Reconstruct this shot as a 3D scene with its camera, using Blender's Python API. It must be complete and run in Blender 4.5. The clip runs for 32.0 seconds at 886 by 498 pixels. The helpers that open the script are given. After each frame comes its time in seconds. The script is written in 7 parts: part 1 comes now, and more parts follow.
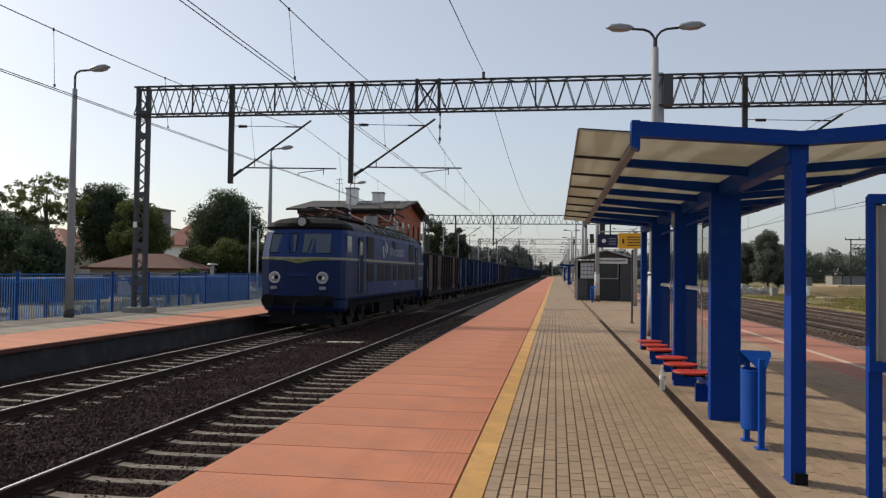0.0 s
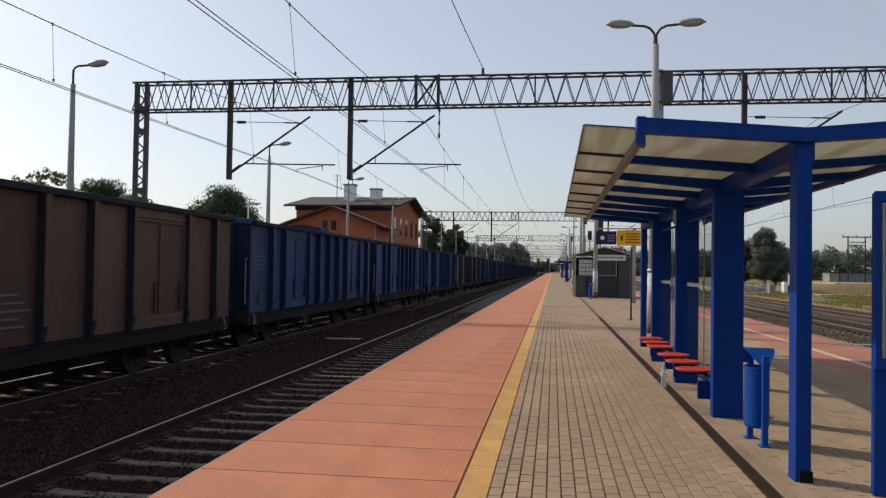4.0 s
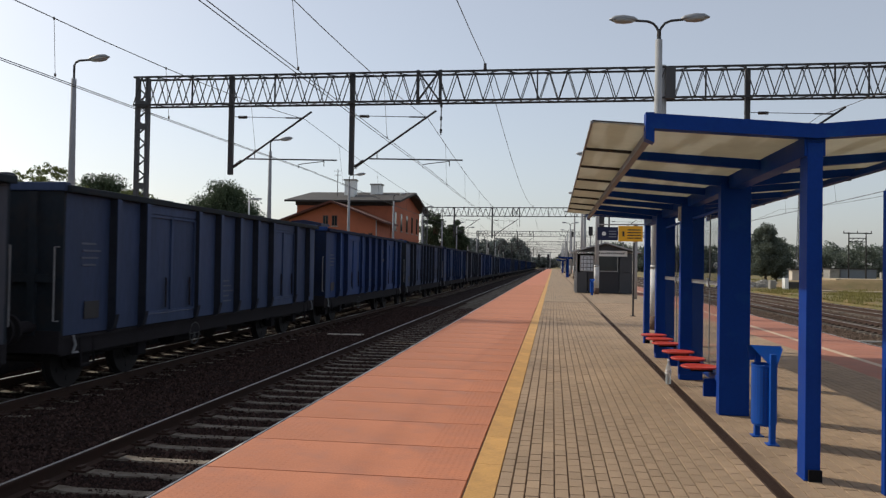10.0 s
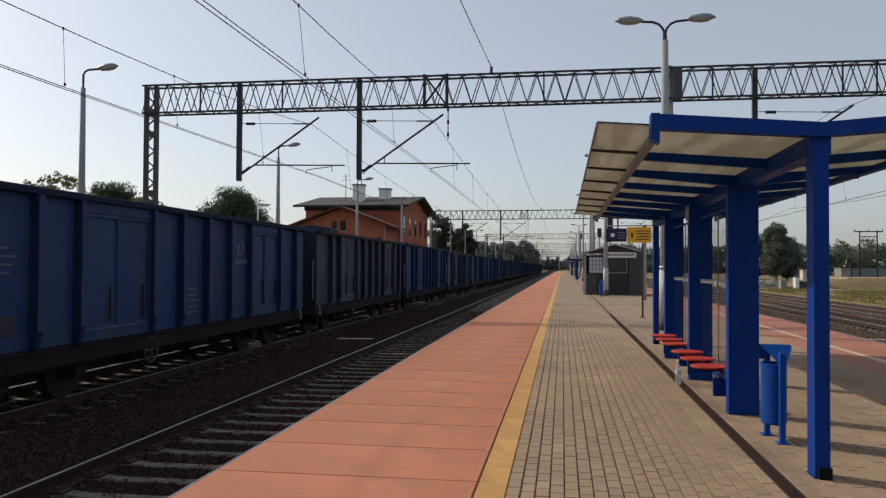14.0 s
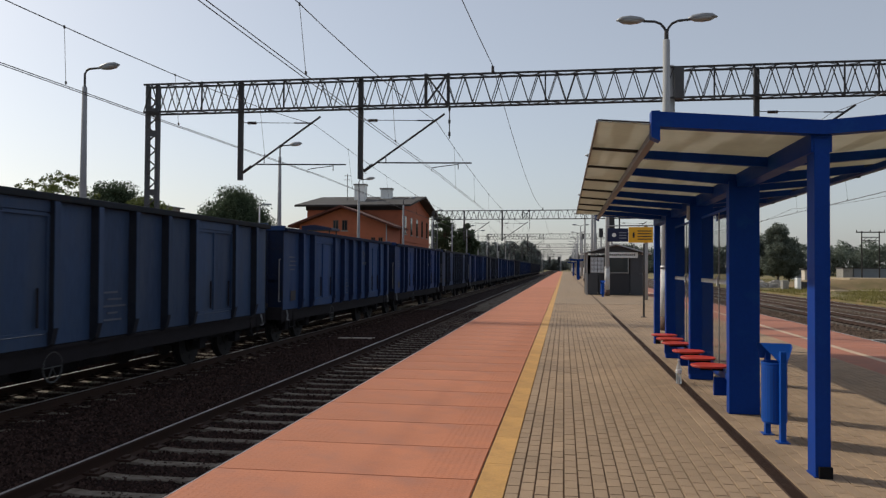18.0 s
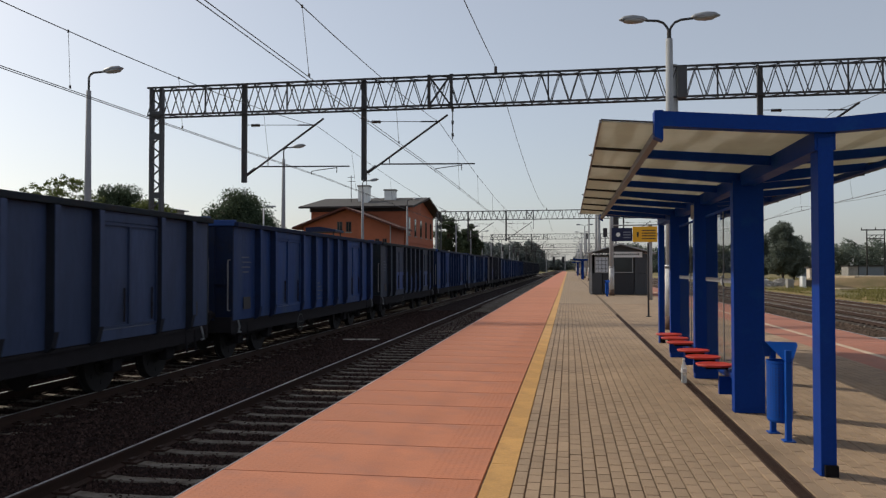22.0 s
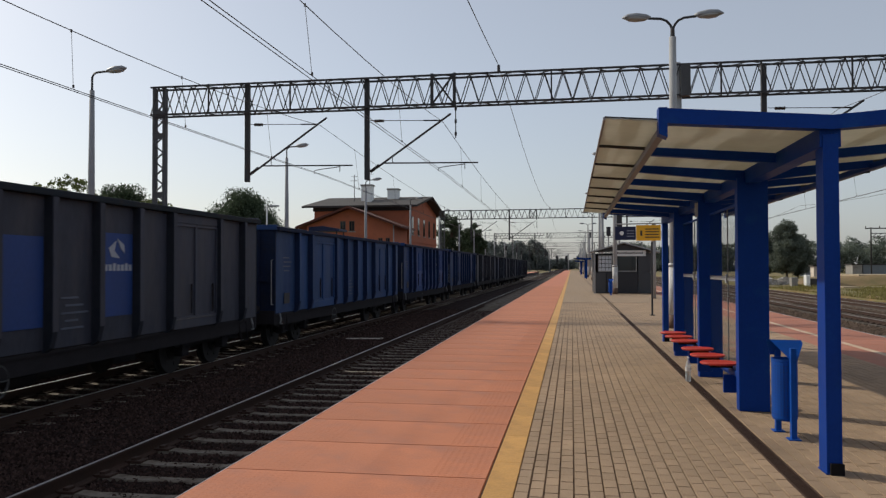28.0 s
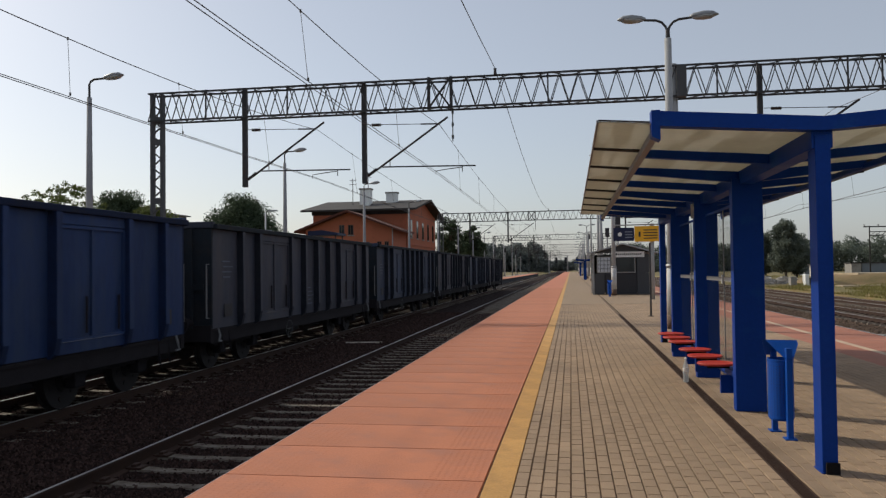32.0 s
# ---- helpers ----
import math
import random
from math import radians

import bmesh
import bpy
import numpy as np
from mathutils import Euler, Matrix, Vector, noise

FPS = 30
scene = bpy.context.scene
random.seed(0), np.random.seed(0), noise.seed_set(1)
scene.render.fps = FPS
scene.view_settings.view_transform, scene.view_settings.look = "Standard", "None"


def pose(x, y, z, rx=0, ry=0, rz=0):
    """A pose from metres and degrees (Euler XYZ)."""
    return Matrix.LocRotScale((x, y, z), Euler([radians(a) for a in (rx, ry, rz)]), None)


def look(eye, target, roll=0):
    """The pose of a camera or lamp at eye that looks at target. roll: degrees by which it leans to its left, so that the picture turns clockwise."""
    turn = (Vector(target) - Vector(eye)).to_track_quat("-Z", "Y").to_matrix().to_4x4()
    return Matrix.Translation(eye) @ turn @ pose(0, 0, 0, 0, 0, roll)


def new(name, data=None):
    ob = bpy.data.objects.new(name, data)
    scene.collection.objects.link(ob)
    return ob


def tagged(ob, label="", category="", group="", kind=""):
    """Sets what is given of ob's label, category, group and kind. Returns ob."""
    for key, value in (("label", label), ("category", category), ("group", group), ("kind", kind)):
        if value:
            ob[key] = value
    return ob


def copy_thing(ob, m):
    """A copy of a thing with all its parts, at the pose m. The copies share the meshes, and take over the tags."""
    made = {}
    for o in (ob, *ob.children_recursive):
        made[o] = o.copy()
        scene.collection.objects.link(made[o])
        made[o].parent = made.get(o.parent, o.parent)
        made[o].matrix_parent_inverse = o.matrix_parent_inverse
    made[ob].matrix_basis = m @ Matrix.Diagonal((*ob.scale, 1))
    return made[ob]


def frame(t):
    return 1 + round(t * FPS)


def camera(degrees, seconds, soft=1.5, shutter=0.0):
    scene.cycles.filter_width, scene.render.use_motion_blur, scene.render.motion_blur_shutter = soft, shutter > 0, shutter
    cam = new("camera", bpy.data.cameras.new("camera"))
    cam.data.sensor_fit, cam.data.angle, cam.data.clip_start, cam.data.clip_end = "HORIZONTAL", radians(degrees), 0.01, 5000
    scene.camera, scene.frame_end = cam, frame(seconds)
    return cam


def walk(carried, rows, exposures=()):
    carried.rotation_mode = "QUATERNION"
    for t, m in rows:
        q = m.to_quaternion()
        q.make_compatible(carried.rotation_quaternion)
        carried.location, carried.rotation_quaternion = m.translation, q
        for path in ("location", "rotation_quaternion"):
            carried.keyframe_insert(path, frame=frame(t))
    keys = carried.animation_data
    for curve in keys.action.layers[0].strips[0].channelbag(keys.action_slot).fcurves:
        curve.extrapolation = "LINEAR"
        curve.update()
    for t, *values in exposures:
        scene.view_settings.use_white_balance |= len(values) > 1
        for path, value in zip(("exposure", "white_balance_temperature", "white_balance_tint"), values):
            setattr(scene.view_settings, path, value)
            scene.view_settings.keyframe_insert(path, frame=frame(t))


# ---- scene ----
cam = camera(58.1, 32.0, soft=1.3, shutter=0.12)
PATH = [
    (0, (0.068, -0.291, 1.545), (-0.212, 1.689, 1.601), 0.8),
    (0.5, (0.072, -0.284, 1.549), (-0.207, 1.695, 1.602), 0.8),
    (1, (0.074, -0.29, 1.541), (-0.203, 1.69, 1.595), 1.0),
    (1.5, (0.075, -0.278, 1.543), (-0.201, 1.702, 1.595), 0.9),
    (2, (0.072, -0.278, 1.543), (-0.202, 1.702, 1.594), 0.9),
    (2.5, (0.064, -0.281, 1.541), (-0.211, 1.7, 1.591), 1.0),
    (3, (0.062, -0.272, 1.546), (-0.214, 1.708, 1.594), 0.8),
    (3.5, (0.04, -0.269, 1.544), (-0.236, 1.712, 1.592), 0.9),
    (5.5, (-0.052, -0.272, 1.543), (-0.318, 1.709, 1.587), 0.8),
    (6, (-0.066, -0.273, 1.544), (-0.332, 1.709, 1.586), 0.9),
    (6.5, (-0.078, -0.251, 1.543), (-0.343, 1.731, 1.581), 0.9),
    (7, (-0.084, -0.236, 1.541), (-0.349, 1.746, 1.577), 1.1),
    (7.5, (-0.093, -0.231, 1.541), (-0.361, 1.75, 1.577), 1.1),
    (8, (-0.098, -0.225, 1.541), (-0.363, 1.757, 1.576), 1.2),
    (8.5, (-0.09, -0.195, 1.539), (-0.356, 1.787, 1.573), 1.2),
    (9, (-0.063, -0.187, 1.544), (-0.328, 1.796, 1.578), 1.1),
    (9.5, (-0.051, -0.205, 1.55), (-0.323, 1.776, 1.586), 1.0),
    (10, (-0.044, -0.226, 1.555), (-0.318, 1.755, 1.591), 1.0),
    (10.5, (-0.025, -0.258, 1.552), (-0.304, 1.722, 1.59), 0.9),
    (11, (-0.021, -0.256, 1.558), (-0.302, 1.724, 1.597), 0.8),
    (11.5, (-0.011, -0.259, 1.56), (-0.298, 1.72, 1.601), 0.8),
    (12, (-0.011, -0.244, 1.556), (-0.302, 1.734, 1.596), 0.7),
    (12.5, (-0.023, -0.268, 1.551), (-0.315, 1.71, 1.592), 0.7),
    (13, (-0.024, -0.266, 1.546), (-0.319, 1.712, 1.587), 0.6),
    (13.5, (-0.033, -0.274, 1.549), (-0.33, 1.704, 1.593), 0.3),
    (14, (-0.03, -0.264, 1.546), (-0.326, 1.714, 1.591), 0.3),
    (14.5, (-0.036, -0.262, 1.537), (-0.33, 1.716, 1.581), 0.3),
    (16.5, (-0.028, -0.242, 1.537), (-0.322, 1.736, 1.579), 0.2),
    (17, (-0.031, -0.244, 1.529), (-0.324, 1.734, 1.573), 0.3),
    (17.5, (-0.021, -0.254, 1.534), (-0.318, 1.724, 1.578), 0.3),
    (18, (-0.016, -0.247, 1.53), (-0.316, 1.73, 1.575), 0.4),
    (18.5, (-0.015, -0.266, 1.531), (-0.314, 1.711, 1.576), 0.5),
    (19, (-0.012, -0.273, 1.534), (-0.311, 1.704, 1.581), 0.3),
    (19.5, (-0.003, -0.26, 1.536), (-0.305, 1.716, 1.581), 0.3),
    (20, (-0.003, -0.258, 1.531), (-0.306, 1.718, 1.577), 0.3),
    (20.5, (-0.006, -0.249, 1.528), (-0.309, 1.727, 1.574), 0.3),
    (21, (-0.014, -0.254, 1.52), (-0.317, 1.722, 1.566), 0.3),
    (21.5, (-0.009, -0.256, 1.524), (-0.318, 1.72, 1.572), 0.2),
    (22, (-0.015, -0.26, 1.53), (-0.325, 1.715, 1.577), 0.0),
    (22.5, (-0.016, -0.264, 1.521), (-0.328, 1.711, 1.568), 0.0),
    (23, (-0.018, -0.274, 1.52), (-0.328, 1.701, 1.569), 0.0),
    (23.5, (-0.017, -0.278, 1.52), (-0.327, 1.697, 1.569), 0.0),
    (24, (-0.019, -0.275, 1.521), (-0.329, 1.7, 1.572), -0.0),
    (24.5, (-0.02, -0.271, 1.526), (-0.332, 1.703, 1.576), -0.1),
    (25, (-0.02, -0.271, 1.521), (-0.333, 1.704, 1.57), -0.0),
    (25.5, (-0.017, -0.265, 1.523), (-0.332, 1.709, 1.571), -0.1),
    (27.5, (-0.031, -0.256, 1.514), (-0.343, 1.719, 1.562), 0.0),
    (28, (-0.02, -0.244, 1.522), (-0.338, 1.73, 1.567), -0.1),
    (28.5, (-0.029, -0.255, 1.519), (-0.344, 1.72, 1.564), -0.1),
    (29, (-0.021, -0.25, 1.515), (-0.339, 1.724, 1.561), -0.3),
    (29.5, (-0.019, -0.257, 1.516), (-0.336, 1.717, 1.564), -0.4),
    (30, (-0.025, -0.268, 1.518), (-0.338, 1.706, 1.565), -0.4),
    (30.5, (-0.011, -0.267, 1.519), (-0.321, 1.708, 1.569), -0.5),
    (31, (0.0, -0.277, 1.525), (-0.313, 1.698, 1.574), -0.6),
    (31.5, (0.001, -0.283, 1.526), (-0.313, 1.692, 1.575), -0.7),
    (32, (0.013, -0.271, 1.532), (-0.303, 1.703, 1.584), -0.7),
]
walk(cam, [(t, look(eye, target, roll)) for t, eye, target, roll in PATH], exposures=[(0.0, -0.02, 6420, 8), (8.0, -0.03, 6420, 8), (13.0, -0.02, 6420, 8), (14.0, -0.17, 6420, 8), (17.0, -0.18, 6420, 8), (32.0, -0.18, 6420, 8)])


# ---- place ----
# World: x across the tracks, y along them, z = 0 on the island platform.
RAIL = -0.55
SUN = Vector((-1.27, 0.65, 1.0)).normalized()

world = bpy.data.worlds.new("sky")
scene.world = world
world.use_nodes = True
wn = world.node_tree.nodes
wn.clear()
sky = wn.new("ShaderNodeTexSky")
sky.sky_type = "NISHITA"
sky.sun_disc = False
sky.sun_elevation = math.asin(SUN.z)
sky.sun_rotation = math.atan2(SUN.x, SUN.y) % (2 * math.pi)
sky.air_density, sky.dust_density, sky.ozone_density = 0.9, 1.7, 1.5
bg = wn.new("ShaderNodeBackground")
bg.inputs["Strength"].default_value = 0.127
wo = wn.new("ShaderNodeOutputWorld")
# a hazy summer sky: the clear blue is veiled by an even pale haze
haze = wn.new("ShaderNodeMix")
haze.data_type = "RGBA"
haze.inputs[0].default_value = 0.33
haze.inputs[7].default_value = (5.95, 5.9, 6.15, 1)
pale = wn.new("ShaderNodeHueSaturation")
pale.inputs["Saturation"].default_value = 0.80
world.node_tree.links.new(sky.outputs[0], pale.inputs["Color"])
world.node_tree.links.new(pale.outputs[0], haze.inputs[6])
world.node_tree.links.new(haze.outputs[2], bg.inputs[0])
world.node_tree.links.new(bg.outputs[0], wo.inputs[0])

sun_data = bpy.data.lights.new("sun", "SUN")
sun_data.energy, sun_data.angle, sun_data.color = 3.4, radians(0.9), (1.0, 0.91, 0.77)
sun = new("sun", sun_data)
sun.matrix_world = look((0, 0, 60), Vector((0, 0, 60)) - SUN)


# ---- materials ----
def mat(name, base, rough=0.7, metal=0.0, var=0.25, s1=1.5, s2=30.0, bump=0.2, rnd=0.0, stain=None, amount=0.5,
        spec=0.4, depth=0.01, island=False, stretch=(1, 1, 1)):
    """A surface with grain at two scales, optional stains and a change from piece to piece."""
    m = bpy.data.materials.new(name)
    m.use_nodes = True
    n, k = m.node_tree.nodes, m.node_tree.links
    bsdf = n["Principled BSDF"]
    at = n.new("ShaderNodeTexCoord")
    mp = n.new("ShaderNodeMapping")
    mp.inputs["Scale"].default_value = stretch
    k.new(at.outputs["Object"], mp.inputs[0])
    a, b = n.new("ShaderNodeTexNoise"), n.new("ShaderNodeTexNoise")
    for t, s, d in ((a, s1, 5), (b, s2, 3)):
        t.inputs["Scale"].default_value, t.inputs["Detail"].default_value = s, d
        k.new(mp.outputs[0], t.inputs["Vector"])
    def calc(op, x, y):
        c = n.new("ShaderNodeMath")
        c.operation = op
        for i, v in enumerate((x, y)):
            if isinstance(v, (int, float)):
                c.inputs[i].default_value = v
            else:
                k.new(v, c.inputs[i])
        return c.outputs[0]
    value = calc("ADD", calc("MULTIPLY", a.outputs[0], var * 1.8), calc("MULTIPLY", b.outputs[0], var * 1.1))
    value = calc("ADD", value, 1.0 - var * 1.45)
    if rnd:
        if island:
            r = n.new("ShaderNodeNewGeometry").outputs["Random Per Island"]
        else:
            r = n.new("ShaderNodeObjectInfo").outputs["Random"]
        value = calc("ADD", value, calc("MULTIPLY", calc("SUBTRACT", r, 0.5), rnd * 2))
    hs = n.new("ShaderNodeHueSaturation")
    hs.inputs["Color"].default_value = (*base, 1)
    k.new(value, hs.inputs["Value"])
    out = hs.outputs[0]
    if stain:
        c = n.new("ShaderNodeTexNoise")
        c.inputs["Scale"].default_value, c.inputs["Detail"].default_value = s1 * 1.7, 8
        c.inputs["Roughness"].default_value = 0.65
        k.new(mp.outputs[0], c.inputs["Vector"])
        rp = n.new("ShaderNodeValToRGB")
        rp.color_ramp.elements[0].position, rp.color_ramp.elements[1].position = 0.62 - 0.25 * amount, 0.72
        k.new(c.outputs[0], rp.inputs[0])
        mx = n.new("ShaderNodeMix")
        mx.data_type = "RGBA"
        k.new(calc("MULTIPLY", rp.outputs[0], min(1.0, 0.4 + amount)), mx.inputs[0])
        k.new(out, mx.inputs[6])
        mx.inputs[7].default_value = (*stain, 1)
        out = mx.outputs[2]
    k.new(out, bsdf.inputs["Base Color"])
    k.new(calc("ADD", calc("MULTIPLY", a.outputs[0], 0.25), rough - 0.12), bsdf.inputs["Roughness"])
    bsdf.inputs["Metallic"].default_value = metal
    bsdf.inputs["Specular IOR Level"].default_value = spec
    if bump:
        bp = n.new("ShaderNodeBump")
        bp.inputs["Strength"].default_value, bp.inputs["Distance"].default_value = bump, depth
        k.new(b.outputs[0], bp.inputs["Height"])
        k.new(bp.outputs[0], bsdf.inputs["Normal"])
    return m


def glass(name, tint=(0.8, 0.85, 0.85), alpha=0.25, rough=0.03):
    m = bpy.data.materials.new(name)
    m.use_nodes = True
    n, k = m.node_tree.nodes, m.node_tree.links
    bsdf = n["Principled BSDF"]
    bsdf.inputs["Base Color"].default_value = (*tint, 1)
    bsdf.inputs["Roughness"].default_value = rough
    bsdf.inputs["Alpha"].default_value = alpha
    return m


def sheet_material():
    """Milky, dusty plastic sheet that lets daylight through."""
    m = mat("milky_sheet", (0.50, 0.50, 0.42), 0.4, 0, 0.4, 0.9, 14, 0.05, stain=(0.33, 0.31, 0.24), amount=0.6)
    n, k = m.node_tree.nodes, m.node_tree.links
    bsdf, out = n["Principled BSDF"], n["Material Output"]
    tl = n.new("ShaderNodeBsdfTranslucent")
    at = n.new("ShaderNodeTexCoord")
    mp = n.new("ShaderNodeMapping")
    mp.inputs["Scale"].default_value = (5.5, 0.5, 1)
    st = n.new("ShaderNodeTexNoise")
    st.inputs["Scale"].default_value, st.inputs["Detail"].default_value = 1.0, 1
    rp = n.new("ShaderNodeValToRGB")
    rp.color_ramp.elements[0].position, rp.color_ramp.elements[1].position = 0.50, 0.60
    rp.color_ramp.elements[0].color, rp.color_ramp.elements[1].color = (0.58, 0.55, 0.45, 1), (0.72, 0.69, 0.59, 1)
    k.new(at.outputs["Object"], mp.inputs[0])
    k.new(mp.outputs[0], st.inputs["Vector"])
    k.new(st.outputs[0], rp.inputs[0])
    k.new(rp.outputs[0], tl.inputs["Color"])
    mx = n.new("ShaderNodeMixShader")
    mx.inputs[0].default_value = 0.5
    k.new(bsdf.outputs[0], mx.inputs[1])
    k.new(tl.outputs[0], mx.inputs[2])
    k.new(mx.outputs[0], out.inputs["Surface"])
    return m


def leaf_mat(name, base, *args, **kw):
    """Leaves let part of the light through."""
    m = mat(name, base, *args, **kw)
    n, k = m.node_tree.nodes, m.node_tree.links
    bsdf, out = n["Principled BSDF"], n["Material Output"]
    tl = n.new("ShaderNodeBsdfTranslucent")
    k.new(bsdf.inputs["Base Color"].links[0].from_socket, tl.inputs["Color"])
    mx = n.new("ShaderNodeMixShader")
    mx.inputs[0].default_value = 0.4
    k.new(bsdf.outputs[0], mx.inputs[1])
    k.new(tl.outputs[0], mx.inputs[2])
    k.new(mx.outputs[0], out.inputs["Surface"])
    return m


def paver_sheet(name, base, across, along, joint):
    """Far paving: stones with joints at real size, laid along y."""
    m = mat(name, base, 0.85, 0, 0.3, 0.8, 25, 0.2)
    n, k = m.node_tree.nodes, m.node_tree.links
    bsdf = n["Principled BSDF"]
    was = bsdf.inputs["Base Color"].links[0].from_socket
    at = n.new("ShaderNodeTexCoord")
    mp = n.new("ShaderNodeMapping")
    mp.inputs["Rotation"].default_value = (0, 0, math.pi / 2)
    k.new(at.outputs["Object"], mp.inputs[0])
    br = n.new("ShaderNodeTexBrick")
    br.inputs["Scale"].default_value = 1
    br.inputs["Brick Width"].default_value, br.inputs["Row Height"].default_value = along, across
    br.inputs["Mortar Size"].default_value = joint
    br.inputs["Color1"].default_value = br.inputs["Color2"].default_value = (1, 1, 1, 1)
    br.inputs["Mortar"].default_value = (0.25, 0.22, 0.18, 1)
    k.new(mp.outputs[0], br.inputs["Vector"])
    mx = n.new("ShaderNodeMix")
    mx.data_type, mx.blend_type = "RGBA", "MULTIPLY"
    mx.inputs[0].default_value = 1
    k.new(was, mx.inputs[6])
    k.new(br.outputs["Color"], mx.inputs[7])
    k.new(mx.outputs[2], bsdf.inputs["Base Color"])
    return m


M = {}
M["paver"] = mat("paving_stone", (0.305, 0.212, 0.135), 0.85, 0, 0.55, 0.7, 90, 0.6, rnd=0.085, depth=0.004)
M["paver_rest"] = mat("paving_stone_rest", (0.305, 0.212, 0.135), 0.85, 0, 0.55, 0.7, 90, 0.6, rnd=0.085, island=True, depth=0.004)
M["paver_far"] = paver_sheet("paving_far", (0.30, 0.215, 0.14), 0.1, 0.2, 0.004)
M["joint"] = mat("sandy_joint", (0.15, 0.098, 0.06), 0.95, 0, 0.4, 3, 60, 0.3)
M["red_slab"] = mat("red_slab", (0.455, 0.165, 0.083), 0.8, 0, 0.42, 0.9, 60, 0.6, rnd=0.07, stain=(0.36, 0.15, 0.098), amount=0.62, depth=0.005)
M["red_far"] = mat("red_slab_far", (0.50, 0.182, 0.102), 0.8, 0, 0.34, 0.9, 30, 0.2, stain=(0.36, 0.15, 0.098), amount=0.6)
# Red slab tone lowered for stains and for the shelter roof's shade.
M["red_dull"] = mat("dull_red_paving", (0.37, 0.145, 0.09), 0.85, 0, 0.4, 0.9, 30, 0.3, rnd=0.08, stain=(0.25, 0.12, 0.085), amount=0.6)
M["yellow"] = mat("yellow_strip", (0.56, 0.305, 0.095), 0.75, 0, 0.38, 1.6, 50, 0.3, rnd=0.06, stain=(0.36, 0.20, 0.07), amount=0.6)
M["pale_line"] = mat("pale_line", (0.50, 0.37, 0.26), 0.8, 0, 0.3, 2, 40, 0.2)
M["concrete"] = mat("concrete", (0.28, 0.265, 0.24), 0.85, 0, 0.3, 1.2, 30, 0.3, stain=(0.18, 0.16, 0.14), amount=0.5)
# Concrete darkened for the side platform's sunless wall; its shade is in the colour.
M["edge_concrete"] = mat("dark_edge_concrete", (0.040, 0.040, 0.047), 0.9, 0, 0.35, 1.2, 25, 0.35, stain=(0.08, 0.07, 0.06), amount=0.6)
M["pole_concrete"] = mat("spun_concrete", (0.35, 0.35, 0.35), 0.8, 0, 0.3, 2, 40, 0.2)
# Post concrete with the backlit lamps' shade put into its grey.
M["grey_post"] = mat("weathered_grey_concrete", (0.275, 0.275, 0.283), 0.85, 0, 0.35, 1.5, 40, 0.2)
M["dark_base"] = mat("tarred_base", (0.06, 0.055, 0.05), 0.8, 0, 0.3, 4, 40, 0.2)
# Ballast twice: west brown lowered for the train's shade, east in sunlit tone.
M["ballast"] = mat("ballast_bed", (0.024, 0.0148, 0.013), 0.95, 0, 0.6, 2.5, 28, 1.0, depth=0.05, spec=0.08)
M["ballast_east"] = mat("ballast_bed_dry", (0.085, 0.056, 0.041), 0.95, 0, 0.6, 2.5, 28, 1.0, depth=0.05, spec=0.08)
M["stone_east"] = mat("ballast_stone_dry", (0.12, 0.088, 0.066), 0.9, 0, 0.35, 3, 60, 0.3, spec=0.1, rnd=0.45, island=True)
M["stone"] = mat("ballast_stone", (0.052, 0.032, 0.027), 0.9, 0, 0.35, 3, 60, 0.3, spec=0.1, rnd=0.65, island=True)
M["sleeper"] = mat("concrete_sleeper", (0.20, 0.172, 0.138), 0.9, 0, 0.5, 3, 40, 0.4, rnd=0.12, stain=(0.07, 0.045, 0.03), amount=0.8)
M["rail_side"] = mat("rusty_rail", (0.048, 0.025, 0.017), 0.9, 0.0, 0.4, 3, 50, 0.3)
M["rail_head"] = mat("worn_rail_head", (0.62, 0.61, 0.60), 0.5, 1.0, 0.1, 1, 30, 0.05)
M["rust_grate"] = mat("rusty_grate", (0.052, 0.026, 0.015), 0.9, 0.1, 0.4, 4, 40, 0.3)
M["blue"] = mat("blue_paint", (0.0006, 0.036, 0.24), 0.5, 0, 0.2, 2.0, 40, 0.04, stain=(0.006, 0.06, 0.25), amount=0.3, spec=0.16)
M["fence_blue"] = mat("fence_blue", (0.016, 0.12, 0.40), 0.55, 0, 0.2, 2.0, 40, 0.05)
M["grey_steel"] = mat("dusty_steel", (0.22, 0.225, 0.235), 0.6, 0.2, 0.25, 4, 40, 0.1)
M["galv"] = mat("galvanised", (0.33, 0.33, 0.33), 0.5, 0.5, 0.25, 3, 40, 0.1)
M["truss"] = mat("dark_truss_steel", (0.045, 0.045, 0.048), 0.6, 0.3, 0.3, 4, 40, 0.1, stain=(0.07, 0.04, 0.025), amount=0.4)
M["wire"] = mat("copper_wire", (0.07, 0.06, 0.055), 0.6, 0.4, 0.1, 4, 40, 0)
M["black"] = mat("black_rubber", (0.010, 0.0095, 0.011), 0.8, 0, 0.3, 4, 40, 0.1, spec=0.12)
M["under"] = mat("grimy_underframe", (0.024, 0.0215, 0.024), 0.9, 0.0, 0.4, 3, 30, 0.3, spec=0.12)
M["sheet"] = sheet_material()
M["seat_red"] = mat("red_seat", (0.50, 0.045, 0.03), 0.45, 0, 0.15, 4, 50, 0.05)
M["white"] = mat("white_paint", (0.78, 0.78, 0.76), 0.5, 0, 0.1, 3, 40, 0.05)
M["lamp_grey"] = mat("lamp_housing", (0.26, 0.27, 0.285), 0.5, 0.1, 0.15, 5, 40, 0.05)
M["lens"] = mat("lamp_lens", (0.34, 0.36, 0.37), 0.3, 0, 0.1, 5, 40, 0)
